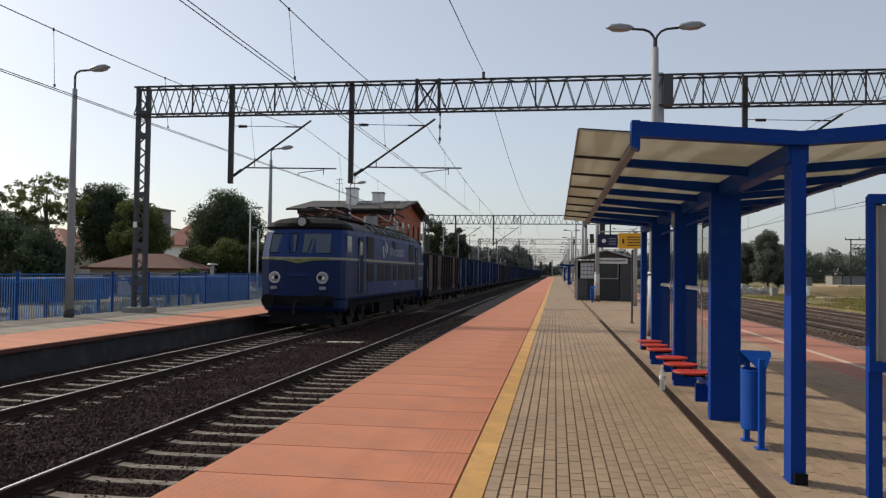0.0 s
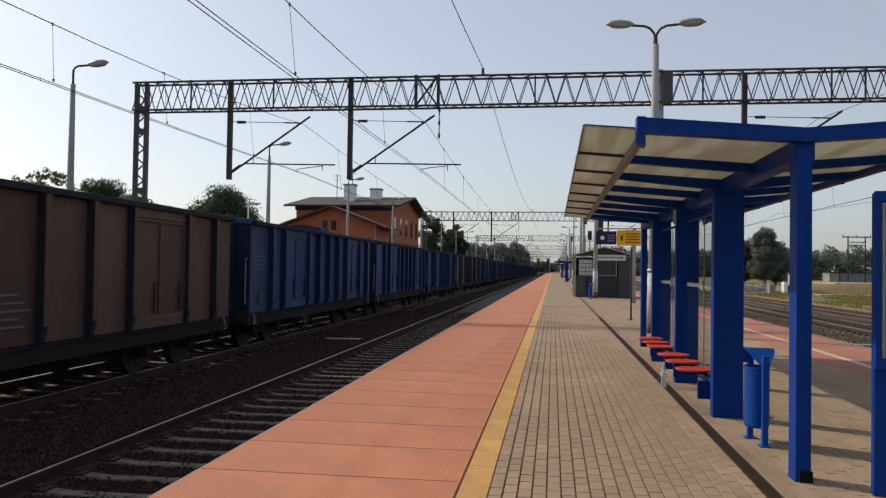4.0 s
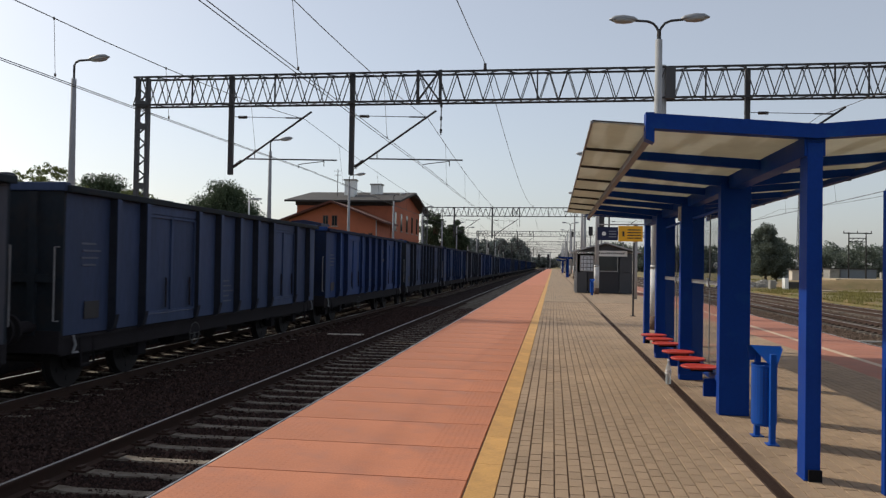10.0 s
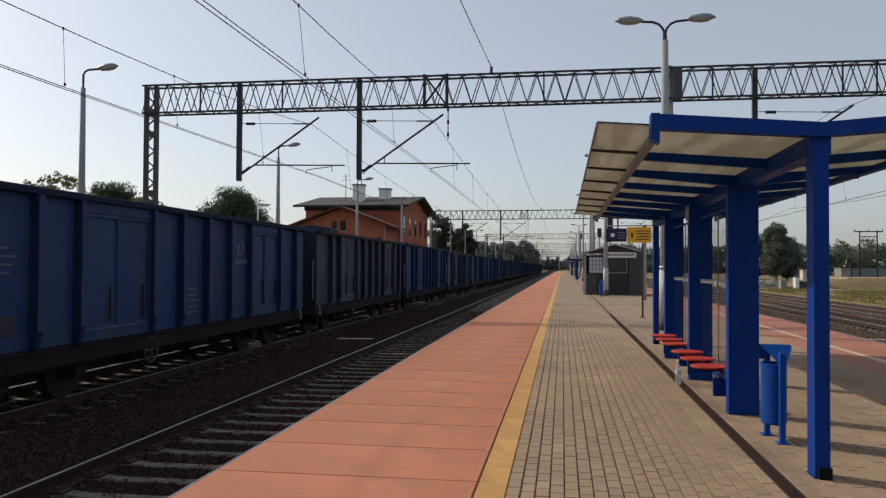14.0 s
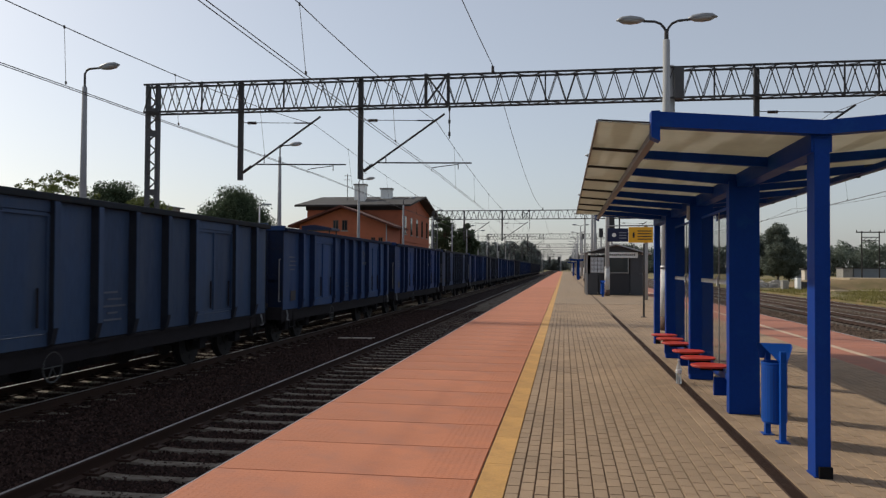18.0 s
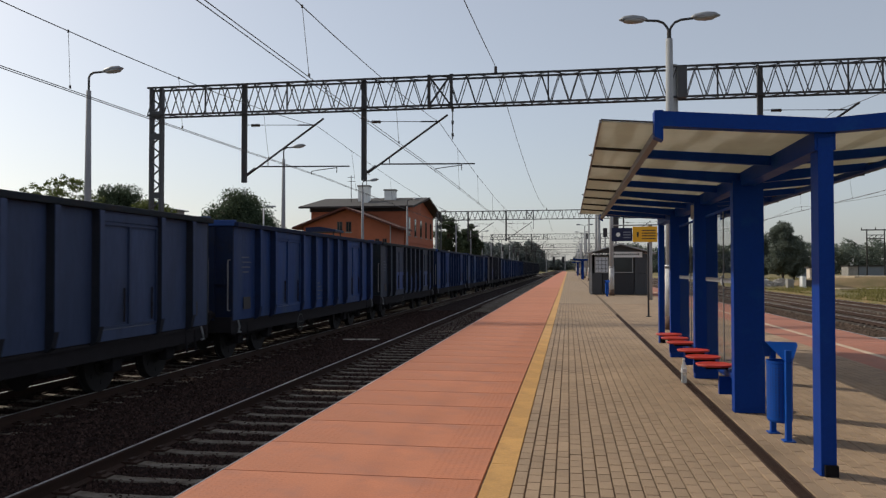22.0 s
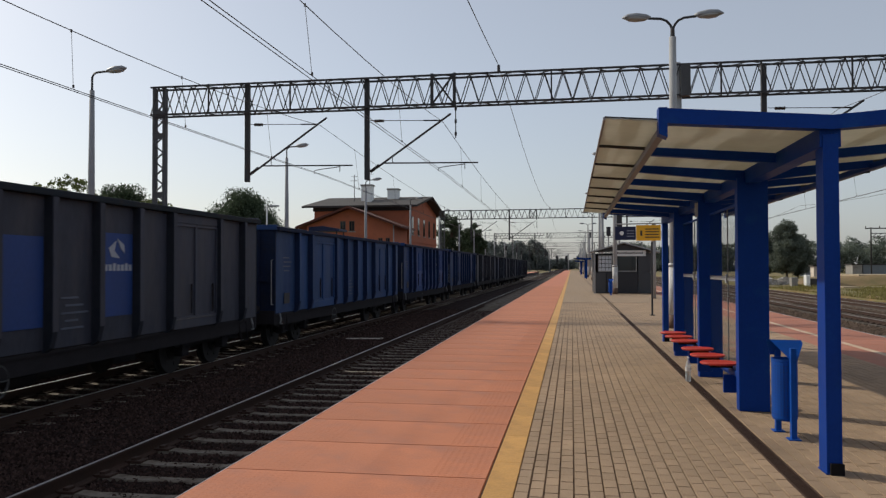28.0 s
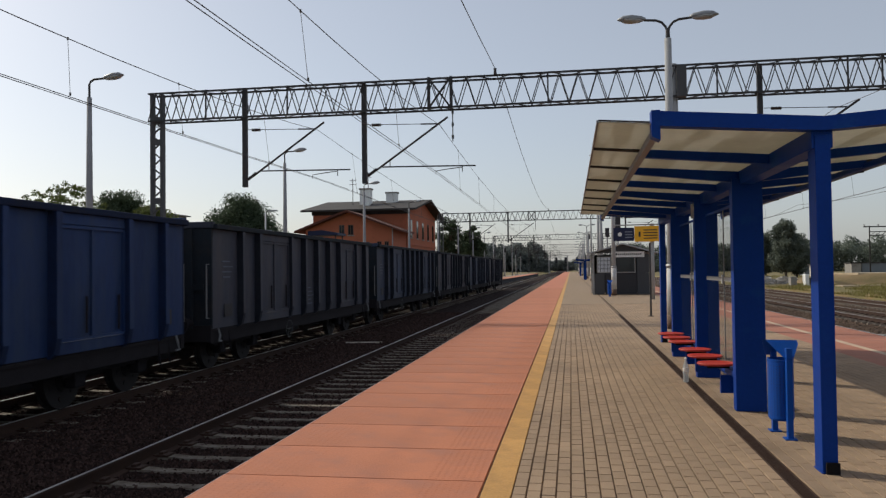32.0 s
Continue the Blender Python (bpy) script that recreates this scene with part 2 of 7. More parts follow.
M["glass"] = glass("clear_pane", (0.015, 0.022, 0.03), 0.22)
M["dark_panel"] = mat("dark_panel", (0.012, 0.013, 0.016), 0.6, 0, 0.2, 3, 30, 0, spec=0.15)
M["dark_glass"] = glass("dark_pane", (0.015, 0.02, 0.025), 1.0, 0.08)
M["cab_glass"] = glass("cab_pane", (0.06, 0.085, 0.11), 1.0, 0.06)
M["sign_yellow"] = mat("yellow_sign", (0.85, 0.44, 0.02), 0.5, 0, 0.08, 3, 30, 0)
M["pale_steel"] = mat("pale_steel_sheet", (0.38, 0.39, 0.40), 0.6, 0.1, 0.2, 2, 20, 0.05)
M["ink"] = mat("dark_ink", (0.03, 0.03, 0.035), 0.6, 0, 0.1, 3, 30, 0)
M["sign_blue"] = mat("navy_sign", (0.008, 0.014, 0.055), 0.5, 0, 0.1, 3, 30, 0)
M["orange_wall"] = mat("orange_render", (0.40, 0.125, 0.065), 0.85, 0, 0.18, 0.6, 12, 0.1, stain=(0.30, 0.10, 0.055), amount=0.4)
M["roof_dark"] = mat("dark_roof_sheet", (0.036, 0.031, 0.029), 0.8, 0, 0.3, 0.8, 12, 0.2)
M["plaster"] = mat("pale_plaster", (0.55, 0.48, 0.40), 0.85, 0, 0.2, 0.8, 12, 0.1)
M["grass"] = mat("dry_grass", (0.13, 0.125, 0.045), 0.95, 0, 0.6, 0.22, 6, 0.6, stain=(0.22, 0.135, 0.06), amount=0.9, depth=0.05)
M["blade"] = leaf_mat("grass_blade", (0.19, 0.17, 0.055), 0.9, 0, 0.3, 0.3, 5, 0, rnd=0.3, island=True)
M["leaf"] = leaf_mat("leaf", (0.068, 0.092, 0.054), 0.7, 0, 0.4, 0.35, 4, 0, spec=0.12, rnd=0.4, island=True)
M["leaf_light"] = leaf_mat("leaf_light", (0.105, 0.125, 0.042), 0.7, 0, 0.4, 0.35, 4, 0, spec=0.12, rnd=0.4, island=True)
# Far leaves are paler: the air's haze is put into both base colours.
M["leaf_haze_far"] = leaf_mat("leaf_far", (0.125, 0.148, 0.118), 0.7, 0, 0.4, 0.1, 2, 0, rnd=0.35, island=True)
M["leaf_hazy"] = leaf_mat("leaf_hazy", (0.135, 0.155, 0.15), 0.7, 0, 0.3, 0.1, 2, 0, rnd=0.25, island=True)
M["paper"] = leaf_mat("printed_paper", (0.88, 0.87, 0.82), 0.6, 0, 0.05, 2, 20, 0)
M["paper"].node_tree.nodes["Mix Shader"].inputs[0].default_value = 0.65
M["bark"] = mat("bark", (0.09, 0.065, 0.045), 0.9, 0, 0.4, 2, 20, 0.5)


# ---- mesh helpers ----
def box(bm, x0, x1, y0, y1, z0, z1, bevel=0.0):
    vs = [bm.verts.new(p) for p in ((x0, y0, z0), (x1, y0, z0), (x1, y1, z0), (x0, y1, z0), (x0, y0, z1), (x1, y0, z1), (x1, y1, z1), (x0, y1, z1))]
    fs = [bm.faces.new([vs[i] for i in q]) for q in ((3, 2, 1, 0), (4, 5, 6, 7), (0, 1, 5, 4), (1, 2, 6, 5), (2, 3, 7, 6), (3, 0, 4, 7))]
    if bevel:
        es = list({e for f in fs for e in f.edges})
        bmesh.ops.bevel(bm, geom=es, offset=bevel, segments=2, profile=0.6, affect="EDGES")
    return bm


def rod(bm, p, q, r, n=8, r2=None, square=False):
    """A round or square bar from p to q."""
    p, q = Vector(p), Vector(q)
    d = (q - p).normalized()
    u = d.cross(Vector((0, 0, 1)))
    u = Vector((1, 0, 0)) if u.length < 1e-4 else u.normalized()
    v = d.cross(u)
    n, off = (4, math.pi / 4) if square else (n, 0.0)
    rr = (r * 1.414 if square else r, (r if r2 is None else r2) * (1.414 if square else 1))
    rings = []
    for c, s in ((p, rr[0]), (q, rr[1])):
        rings.append([bm.verts.new(c + s * (math.cos(off + 2 * math.pi * i / n) * u + math.sin(off + 2 * math.pi * i / n) * v)) for i in range(n)])
    for i in range(n):
        bm.faces.new((rings[0][i], rings[0][(i + 1) % n], rings[1][(i + 1) % n], rings[1][i]))
    bm.faces.new(rings[0][::-1])
    bm.faces.new(rings[1])
    return bm


def bent(bm, pts, r, n=6):
    """One unbroken tube through all the points."""
    ps = [Vector(p) for p in pts]
    rings = []
    for i, p in enumerate(ps):
        d = (ps[min(i + 1, len(ps) - 1)] - ps[max(i - 1, 0)]).normalized()
        u = d.cross(Vector((0.31, 0.2, 1)))
        u = u.normalized() if u.length > 0.15 else d.cross(Vector((1, 0, 0))).normalized()
        v = d.cross(u)
        rings.append([bm.verts.new(p + r * (math.cos(2 * math.pi * k / n) * u + math.sin(2 * math.pi * k / n) * v)) for k in range(n)])
    for a, b in zip(rings, rings[1:]):
        for k in range(n):
            bm.faces.new((a[k], a[(k + 1) % n], b[(k + 1) % n], b[k]))
    bm.faces.new(rings[0][::-1])
    bm.faces.new(rings[-1])
    return bm


def prism(bm, poly, axis, a, b):
    """A polygon of (u, v) pushed along an axis from a to b: x: (y, z), y: (x, z), z: (x, y)."""
    def at(u, v, w):
        return {"x": (w, u, v), "y": (u, w, v), "z": (u, v, w)}[axis]
    lo = [bm.verts.new(at(u, v, a)) for u, v in poly]
    hi = [bm.verts.new(at(u, v, b)) for u, v in poly]
    n = len(poly)
    for i in range(n):
        bm.faces.new((lo[i], lo[(i + 1) % n], hi[(i + 1) % n], hi[i]))
    bm.faces.new(lo[::-1])
    bm.faces.new(hi)
    bmesh.ops.recalc_face_normals(bm, faces=bm.faces[:])
    return bm


def disc(bm, c, axis, r, t, n=16, r2=None):
    c, a = Vector(c), Vector(axis).normalized()
    return rod(bm, c - a * t / 2, c + a * t / 2, r, n, r2)


def B(f, *args, **kw):
    bm = bmesh.new()
    f(bm, *args, **kw)
    return bm


def mesh_of(name, bm, material, smooth=False):
    bmesh.ops.recalc_face_normals(bm, faces=bm.faces[:])
    me = bpy.data.meshes.new(name)
    bm.to_mesh(me)
    bm.free()
    me.materials.append(material)
    if smooth:
        me.shade_smooth()
    return me


def part(name, bm, material, parent, label="", smooth=False, kind=""):
    ob = new(name, mesh_of(name, bm, material, smooth))
    ob.parent = parent
    return tagged(ob, label=label, kind=kind)


def twin(ob, parent, m):
    """Another part on the same mesh, at the pose m in its thing's space."""
    o = new(ob.name.split(".")[0], ob.data)
    o.parent = parent
    o.matrix_basis = m
    if "label" in ob:
        o["label"] = ob["label"]
    return o


def thing(name, x, y, z, label, category, group="", kind="", rz=0):
    ob = new(name)
    ob.empty_display_size = 0.2
    ob.matrix_basis = pose(x, y, z, 0, 0, rz)
    return tagged(ob, label, category, group, kind)


def solid(name, bm, material, label, category="", kind="", smooth=False, group=""):
    return tagged(new(name, mesh_of(name, bm, material, smooth)), label, category, group, kind)


def raw(name, verts, faces, material, parent=None):
    me = bpy.data.meshes.new(name)
    me.from_pydata(verts, [], faces)
    me.materials.append(material)
    ob = new(name, me)
    ob.parent = parent
    return ob

# ---- ground, platforms, tracks ----
EDGE_L, EDGE_R, END = -2.62, 6.58, 330.0
TRACKS = (-8.6, -4.3, 8.25, 12.4, 16.5)


def ground_sheet():
    bm = bmesh.new()
    xs = [-1500, -400, -120, -60, -30, -16.2, -15.8, 19.2, 19.8, 24, 30, 38, 60, 120, 400, 1500]
    ys = [-400, -60, -20, 0, 20, 45, 80, 130, 200, 330, 600, 1200, 2500]
    def height(x, y):
        if x < -16 or x > 19.5:
            return -0.50 + 0.12 * noise.noise((x * 0.05, y * 0.05, 3)) if abs(x) < 200 else -0.5
        return -0.98
    g = [[bm.verts.new((x, y, height(x, y))) for x in xs] for y in ys]
    for j in range(len(ys) - 1):
        for i in range(len(xs) - 1):
            bm.faces.new((g[j][i], g[j][i + 1], g[j + 1][i + 1], g[j + 1][i]))
    return solid("ground", bm, M["grass"], "dry yellow-green grass and bare earth beside the tracks", "ground", "structure")


ground_sheet()


def bed_z(x):
    """Height of the gravel: lower between the rails, heaped over the sleepers' ends."""
    d = [x - t for t in TRACKS]
    near = min(d, key=abs)
    if x > 0:
        return -0.745 if abs(near) < 1.35 else -0.775
    if abs(near) < 0.95:
        return -0.730
    if near > 0 or x > -5.0:
        return -0.709 if x < -6.9 else -0.672
    return -0.668


def ballast(x0, x1, name, y0=-30.0, y1=900.0):
    """A bed of gravel with a wavy top."""
    ys, y = [], y0
    while y < y1:
        ys.append(y)
        y += 0.12 if -2 < y < 26 else (0.6 if y < 70 else 12)
    ys.append(y1)
    nx = max(3, int((x1 - x0) / 0.14))
    verts, faces = [], []
    for y in ys:
        for i in range(nx + 1):
            x = x0 + (x1 - x0) * i / nx
            z = bed_z(x)
            if -2 < y < 70:
                z += 0.025 * noise.noise((x * 6, y * 6, 0)) + 0.022 * noise.noise((x * 1.3, y * 1.3, 5))
            verts.append((x, y, z))
    w = nx + 1
    for j in range(len(ys) - 1):
        for i in range(nx):
            a = j * w + i
            faces.append((a, a + 1, a + w + 1, a + w))
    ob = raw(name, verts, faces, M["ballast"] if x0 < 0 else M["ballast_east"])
    return tagged(ob, "brown crushed-stone ballast under the rails", "ballast", kind="structure")


bed_w = ballast(-10.3, -2.66, "ballast_west")
bed_e = ballast(6.62, 19.6, "ballast_east")


def stones(x0, x1, y0, y1, count, seed, parent, big=1.0):
    """Loose crushed stones lying on the bed, thinning out with distance."""
    rng = np.random.default_rng(seed)
    base = np.array([(1, 0, -0.4), (-0.4, 0.9, -0.4), (-0.5, -0.8, -0.4), (-0.15, -0.15, 0.6), (0.45, 0.4, 0.5)])
    tri = np.array([(0, 1, 4), (1, 3, 4), (4, 3, 0), (1, 2, 3), (2, 0, 3)])
    x = rng.uniform(x0, x1, count)
    y = y0 + (y1 - y0) * rng.uniform(0, 1, count) ** 1.5
    z = np.array([bed_z(v) for v in x]) + 0.002 + rng.uniform(-0.012, 0.012, count)
    size = big * rng.uniform(0.016, 0.038, count) * (1 + 0.5 * (y - y0) / (y1 - y0))
    a = rng.uniform(0, 6.283, count)
    c, d = np.cos(a)[:, None], np.sin(a)[:, None]
    p = base[None] * size[:, None, None] * rng.uniform(0.55, 1.35, (count, 5, 3))
    q = np.stack([c * p[..., 0] - d * p[..., 1] + x[:, None], d * p[..., 0] + c * p[..., 1] + y[:, None], p[..., 2] + z[:, None]], 2)
    faces = (tri[None] + 5 * np.arange(count)[:, None, None]).reshape(-1, 3)
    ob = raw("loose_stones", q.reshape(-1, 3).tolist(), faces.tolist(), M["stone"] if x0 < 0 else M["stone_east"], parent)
    return tagged(ob, "loose brown crushed stones", kind="stuff")


stones(-10.2, -2.75, 4.0, 40.0, 130000, 1, bed_w)
stones(6.8, 15.0, 12.0, 50.0, 24000, 2, bed_e, 1.4)


def rail_profile():
    h = 0.17
    return [(-0.075, -h), (0.075, -h), (0.075, -h + 0.015), (0.012, -h + 0.035), (0.012, -0.045), (0.036, -0.035), (0.036, -0.006), (-0.036, -0.006), (-0.036, -0.035), (-0.012, -0.045), (-0.012, -h + 0.035), (-0.075, -h + 0.015)]


def sleeper_bm():
    bm = bmesh.new()
    prism(bm, [(-1.28, -0.14), (1.28, -0.14), (1.26, 0.0), (0.50, 0.0), (0.36, -0.012), (-0.36, -0.012), (-0.50, 0.0), (-1.26, 0.0)], "y", -0.125, 0.125)
    for v in bm.verts:
        if v.co.z > -0.05:
            v.co.y *= 0.62
    return bm


sleeper_me = mesh_of("sleeper", sleeper_bm(), M["sleeper"])
def clip_bm():
    """A rusty base plate with a raised clamp on either side of the rail."""
    bm = bmesh.new()
    box(bm, -0.21, 0.21, -0.084, 0.084, -0.005, 0.022)
    for s in (-0.105, 0.105):
        box(bm, s - 0.03, s + 0.03, -0.055, 0.055, 0.022, 0.05)
    return bm


clip_me = mesh_of("rail_clip", clip_bm(), M["rail_side"])


def track(name, x, near):
    tr = thing(name, x, 0, RAIL, "railway track with worn steel rails on concrete sleepers", "track", kind="structure")
    for s in (-0.7535, 0.7535):
        ob = part("rail", B(prism, [(u + s, v) for u, v in rail_profile()], "y", -30, 900), M["rail_side"], tr)
        part("rail_head", B(box, s - 0.012, s + 0.012, -30, 900, -0.007, 0.0), M["rail_head"], ob, "bright worn running surface")
    verts, faces = [], []
    bm = bmesh.new()
    for k in range(1, 480):
        y = -6 + 0.62 * k
        if y > 250:
            break
        jit = 0.02 * math.sin(k * 12.9)
        if near[0] < y < near[1]:
            o = new("sleeper", sleeper_me)
            o.parent = tr
            o.location = (jit, y, -0.146)
            for s in (-0.7535, 0.7535):
                c = new("rail_clip", clip_me)
                c.parent = o
                c.location = (s - jit, 0, 0)
        else:
            box(bm, -1.28, 1.28, y - 0.125, y + 0.125, -0.3, -0.150)
    part("far_sleepers", bm, M["sleeper"], tr, kind="stuff")
    return tr


track("track_1", TRACKS[1], (1, 45))
track("track_2", TRACKS[0], (6, 45))
track("track_3", TRACKS[2], (10, 11))
track("track_4", TRACKS[3], (20, 50))
track("track_5", TRACKS[4], (20, 21))

# a plank left between the two tracks
plank = B(box, -0.55, 0.55, -0.11, 0.11, 0, 0.06, 0.01)
pl = solid("loose_plank", plank, M["plaster"], "weathered pale slab lying between the two tracks", "plank")
pl.matrix_basis = pose(-6.25, 23.4, -0.70, 0, 0, 8)
pl2 = solid("loose_plank", B(box, -0.7, 0.7, -0.13, 0.13, 0, 0.07, 0.01), M["concrete"], "weathered pale slab lying beside the rail", "plank")
pl2.matrix_basis = pose(10.35, 27.3, -0.785, 0, 0, 3)


# ---- island platform ----
def island():
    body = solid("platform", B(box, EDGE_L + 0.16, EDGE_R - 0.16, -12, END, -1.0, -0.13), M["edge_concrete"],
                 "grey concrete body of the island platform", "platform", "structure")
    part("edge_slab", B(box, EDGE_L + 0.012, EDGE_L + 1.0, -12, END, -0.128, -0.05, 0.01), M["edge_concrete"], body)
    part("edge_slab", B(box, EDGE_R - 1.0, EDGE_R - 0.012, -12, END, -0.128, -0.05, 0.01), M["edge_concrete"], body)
    part("bedding", B(box, EDGE_L + 0.02, EDGE_R - 0.02, -12, END, -0.048, -0.012), M["joint"], body)
    return body


plat = island()


def slab_bm(w, d, g=0.004):
    """One tactile slab with raised bars near its inner edge and a chamfered rim."""
    bm = bmesh.new()
    c = 0.006 if g > 0.002 else 0.002
    lo = [bm.verts.new(p) for p in ((g, g, -0.012), (w - g, g, -0.012), (w - g, d - g, -0.012), (g, d - g, -0.012))]
    hi = [bm.verts.new(p) for p in ((g + c, g + c, 0), (w - g - c, g + c, 0), (w - g - c, d - g - c, 0), (g + c, d - g - c, 0))]
    for i in range(4):
        bm.faces.new((lo[i], lo[(i + 1) % 4], hi[(i + 1) % 4], hi[i]))
    bm.faces.new(hi)
    return bm


def bumps_bm(x0, x1, y0, y1, step, r, h):
    """Low studs in rows, four-sided and cheap."""
    bm = bmesh.new()
    x = x0
    while x < x1:
        y = y0
        while y < y1:
            a = [bm.verts.new((x + r * u, y + r * v, 0.0005)) for u, v in ((-1, -1), (1, -1), (1, 1), (-1, 1))]
            b = [bm.verts.new((x + 0.55 * r * u, y + 0.55 * r * v, h)) for u, v in ((-1, -1), (1, -1), (1, 1), (-1, 1))]
            for i in range(4):
                bm.faces.new((a[i], a[(i + 1) % 4], b[(i + 1) % 4], b[i]))
            bm.faces.new(b)
            y += step
        x += step
    return bm


def ribs_bm(x0, x1, y0, y1, step):
    """Fine raised ribs across a tile, of triangular section."""
    bm = bmesh.new()
    n = int((y1 - y0) / step)
    for k in range(n):
        y = y0 + k * step
        a = [bm.verts.new((x0, y + d, z)) for d, z in ((0, 0.0003), (0.5 * step, 0.0016), (0.8 * step, 0.0003))]
        b = [bm.verts.new((x1, y + d, z)) for d, z in ((0, 0.0003), (0.5 * step, 0.0016), (0.8 * step, 0.0003))]
        for i in range(2):
            bm.faces.new((a[i], b[i], b[i + 1], a[i + 1]))
    return bm


W_RED = -0.62 - EDGE_L
slab_me = mesh_of("red_slab", slab_bm(W_RED - 0.008, 1.0), M["red_slab"])
stud_me = mesh_of("tactile_studs", bumps_bm(W_RED - 0.42, W_RED - 0.04, 0.05, 0.97, 0.05, 0.012, 0.0018), M["red_slab"])
stud2_me = mesh_of("edge_ribs", bumps_bm(0.06, 0.6, 0.05, 0.97, 0.062, 0.014, 0.0018), M["red_slab"])
yel_me = mesh_of("yellow_tile", slab_bm(0.208, 1.0, 0.0012), M["yellow"])
rib_me = mesh_of("cross_ribs", ribs_bm(0.008, 0.20, 0.012, 0.99, 0.03), M["yellow"])
for k in range(0, 62):
    y = 0.5 + k
    o = new("red_slab", slab_me)
    o.parent = plat
    o.location = (EDGE_L, y, 0)
    if k < 22:
        for me in (stud_me, stud2_me):
            s = new(me.name.split(".")[0], me)
            s.parent = o
    o = new("yellow_tile", yel_me)
    o.parent = plat
    o.location = (-0.62, y + 0.5, 0)
    if 2 < k < 16:
        new("cross_ribs", rib_me).parent = o
part("far_red_strip", B(box, EDGE_L, -0.62, 62.5, END, -0.012, 0.0), M["red_far"], plat)
part("far_yellow_strip", B(box, -0.62, -0.412, 63.1, END, -0.012, 0.0), M["yellow"], plat)
part("behind_yellow_strip", B(box, -0.62, -0.412, -12, 0.99, -0.012, 0.0), M["yellow"], plat)
part("behind_red_strip", B(box, EDGE_L, -0.62, -12, 0.49, -0.012, 0.0), M["red_far"], plat)
# the strip along the other edge
slab_r = mesh_of("red_slab_small", slab_bm(1.2, 1.0), M["red_dull"])
for k in range(0, 40):
    o = new("red_slab", slab_r)
    o.parent = plat
    o.location = (EDGE_R - 1.2, 4.5 + k, 0)
part("far_red_strip", B(box, EDGE_R - 1.2, EDGE_R, 44.5, END, -0.012, 0.0), M["red_dull"], plat)
part("behind_red_strip", B(box, EDGE_R - 1.2, EDGE_R, -12, 4.49, -0.012, 0.0), M["red_dull"], plat)
part("pale_line", B(box, 5.24, 5.38, -12, END, -0.012, 0.001), M["pale_line"], plat)
part("red_paving", B(box, 4.62, 5.24, -12, END, -0.012, -0.001), M["red_dull"], plat)


def stone_bm(w, d):
    bm = bmesh.new()
    c, gx, gy = 0.0045, 0.0034, 0.003
    lo = [bm.verts.new(p) for p in ((gx, gy, -0.014), (w - gx, gy, -0.014), (w - gx, d - gy, -0.014), (gx, d - gy, -0.014))]
    hi = [bm.verts.new(p) for p in ((gx + c, gy + c, 0), (w - gx - c, gy + c, 0), (w - gx - c, d - gy - c, 0), (gx + c, d - gy - c, 0))]
    for i in range(4):
        bm.faces.new((lo[i], lo[(i + 1) % 4], hi[(i + 1) % 4], hi[i]))
    bm.faces.new(hi)
    return bm


def paving(x0, cols, y0, y1, stretch_x, stretch_y, cap, gx=0.0034, gy=0.003, c=0.0045):
    """Small stones laid lengthwise; the nearest are parts, the others one mesh."""
    w, d = 0.1004, 0.2
    one = mesh_of("paving_stone", stone_bm(w, d), M["paver"])
    verts, faces, made = [], [], 0
    rng = random.Random(5)
    for i in range(cols):
        off = 0.1 if i % 2 else 0.0
        k = 0
        while y0 + off + k * d < y1:
            x, y = x0 + i * w, y0 + off + k * d
            dz = rng.uniform(-0.0018, 0.001)
            if made < cap and stretch_x[0] <= x < stretch_x[1] and stretch_y[0] <= y < stretch_y[1]:
                o = new("paving_stone", one)
                o.parent = plat
                o.location = (x, y, dz)
                made += 1
            else:
                n = len(verts)
                for X0, Y0, X1, Y1, z in ((x + gx, y + gy, x + w - gx, y + d - gy, -0.014), (x + gx + c, y + gy + c, x + w - gx - c, y + d - gy - c, dz)):
                    verts.extend(((X0, Y0, z), (X1, Y0, z), (X1, Y1, z), (X0, Y1, z)))
                faces.extend((n + q, n + (q + 1) % 4, n + 4 + (q + 1) % 4, n + 4 + q) for q in range(4))
                faces.append((n + 4, n + 5, n + 6, n + 7))
            k += 1
    ob = raw("paving_stones", verts, faces, M["paver_rest"], plat)
    return tagged(ob, "sand-coloured concrete paving stones", kind="stuff")

# ---- bus-stop-like shelter on the island ----
def sheet_z(x):
    """Height of the roof sheets at x metres from the middle beam: a shallow valley."""
    return 2.545 + 0.075 * abs(x)


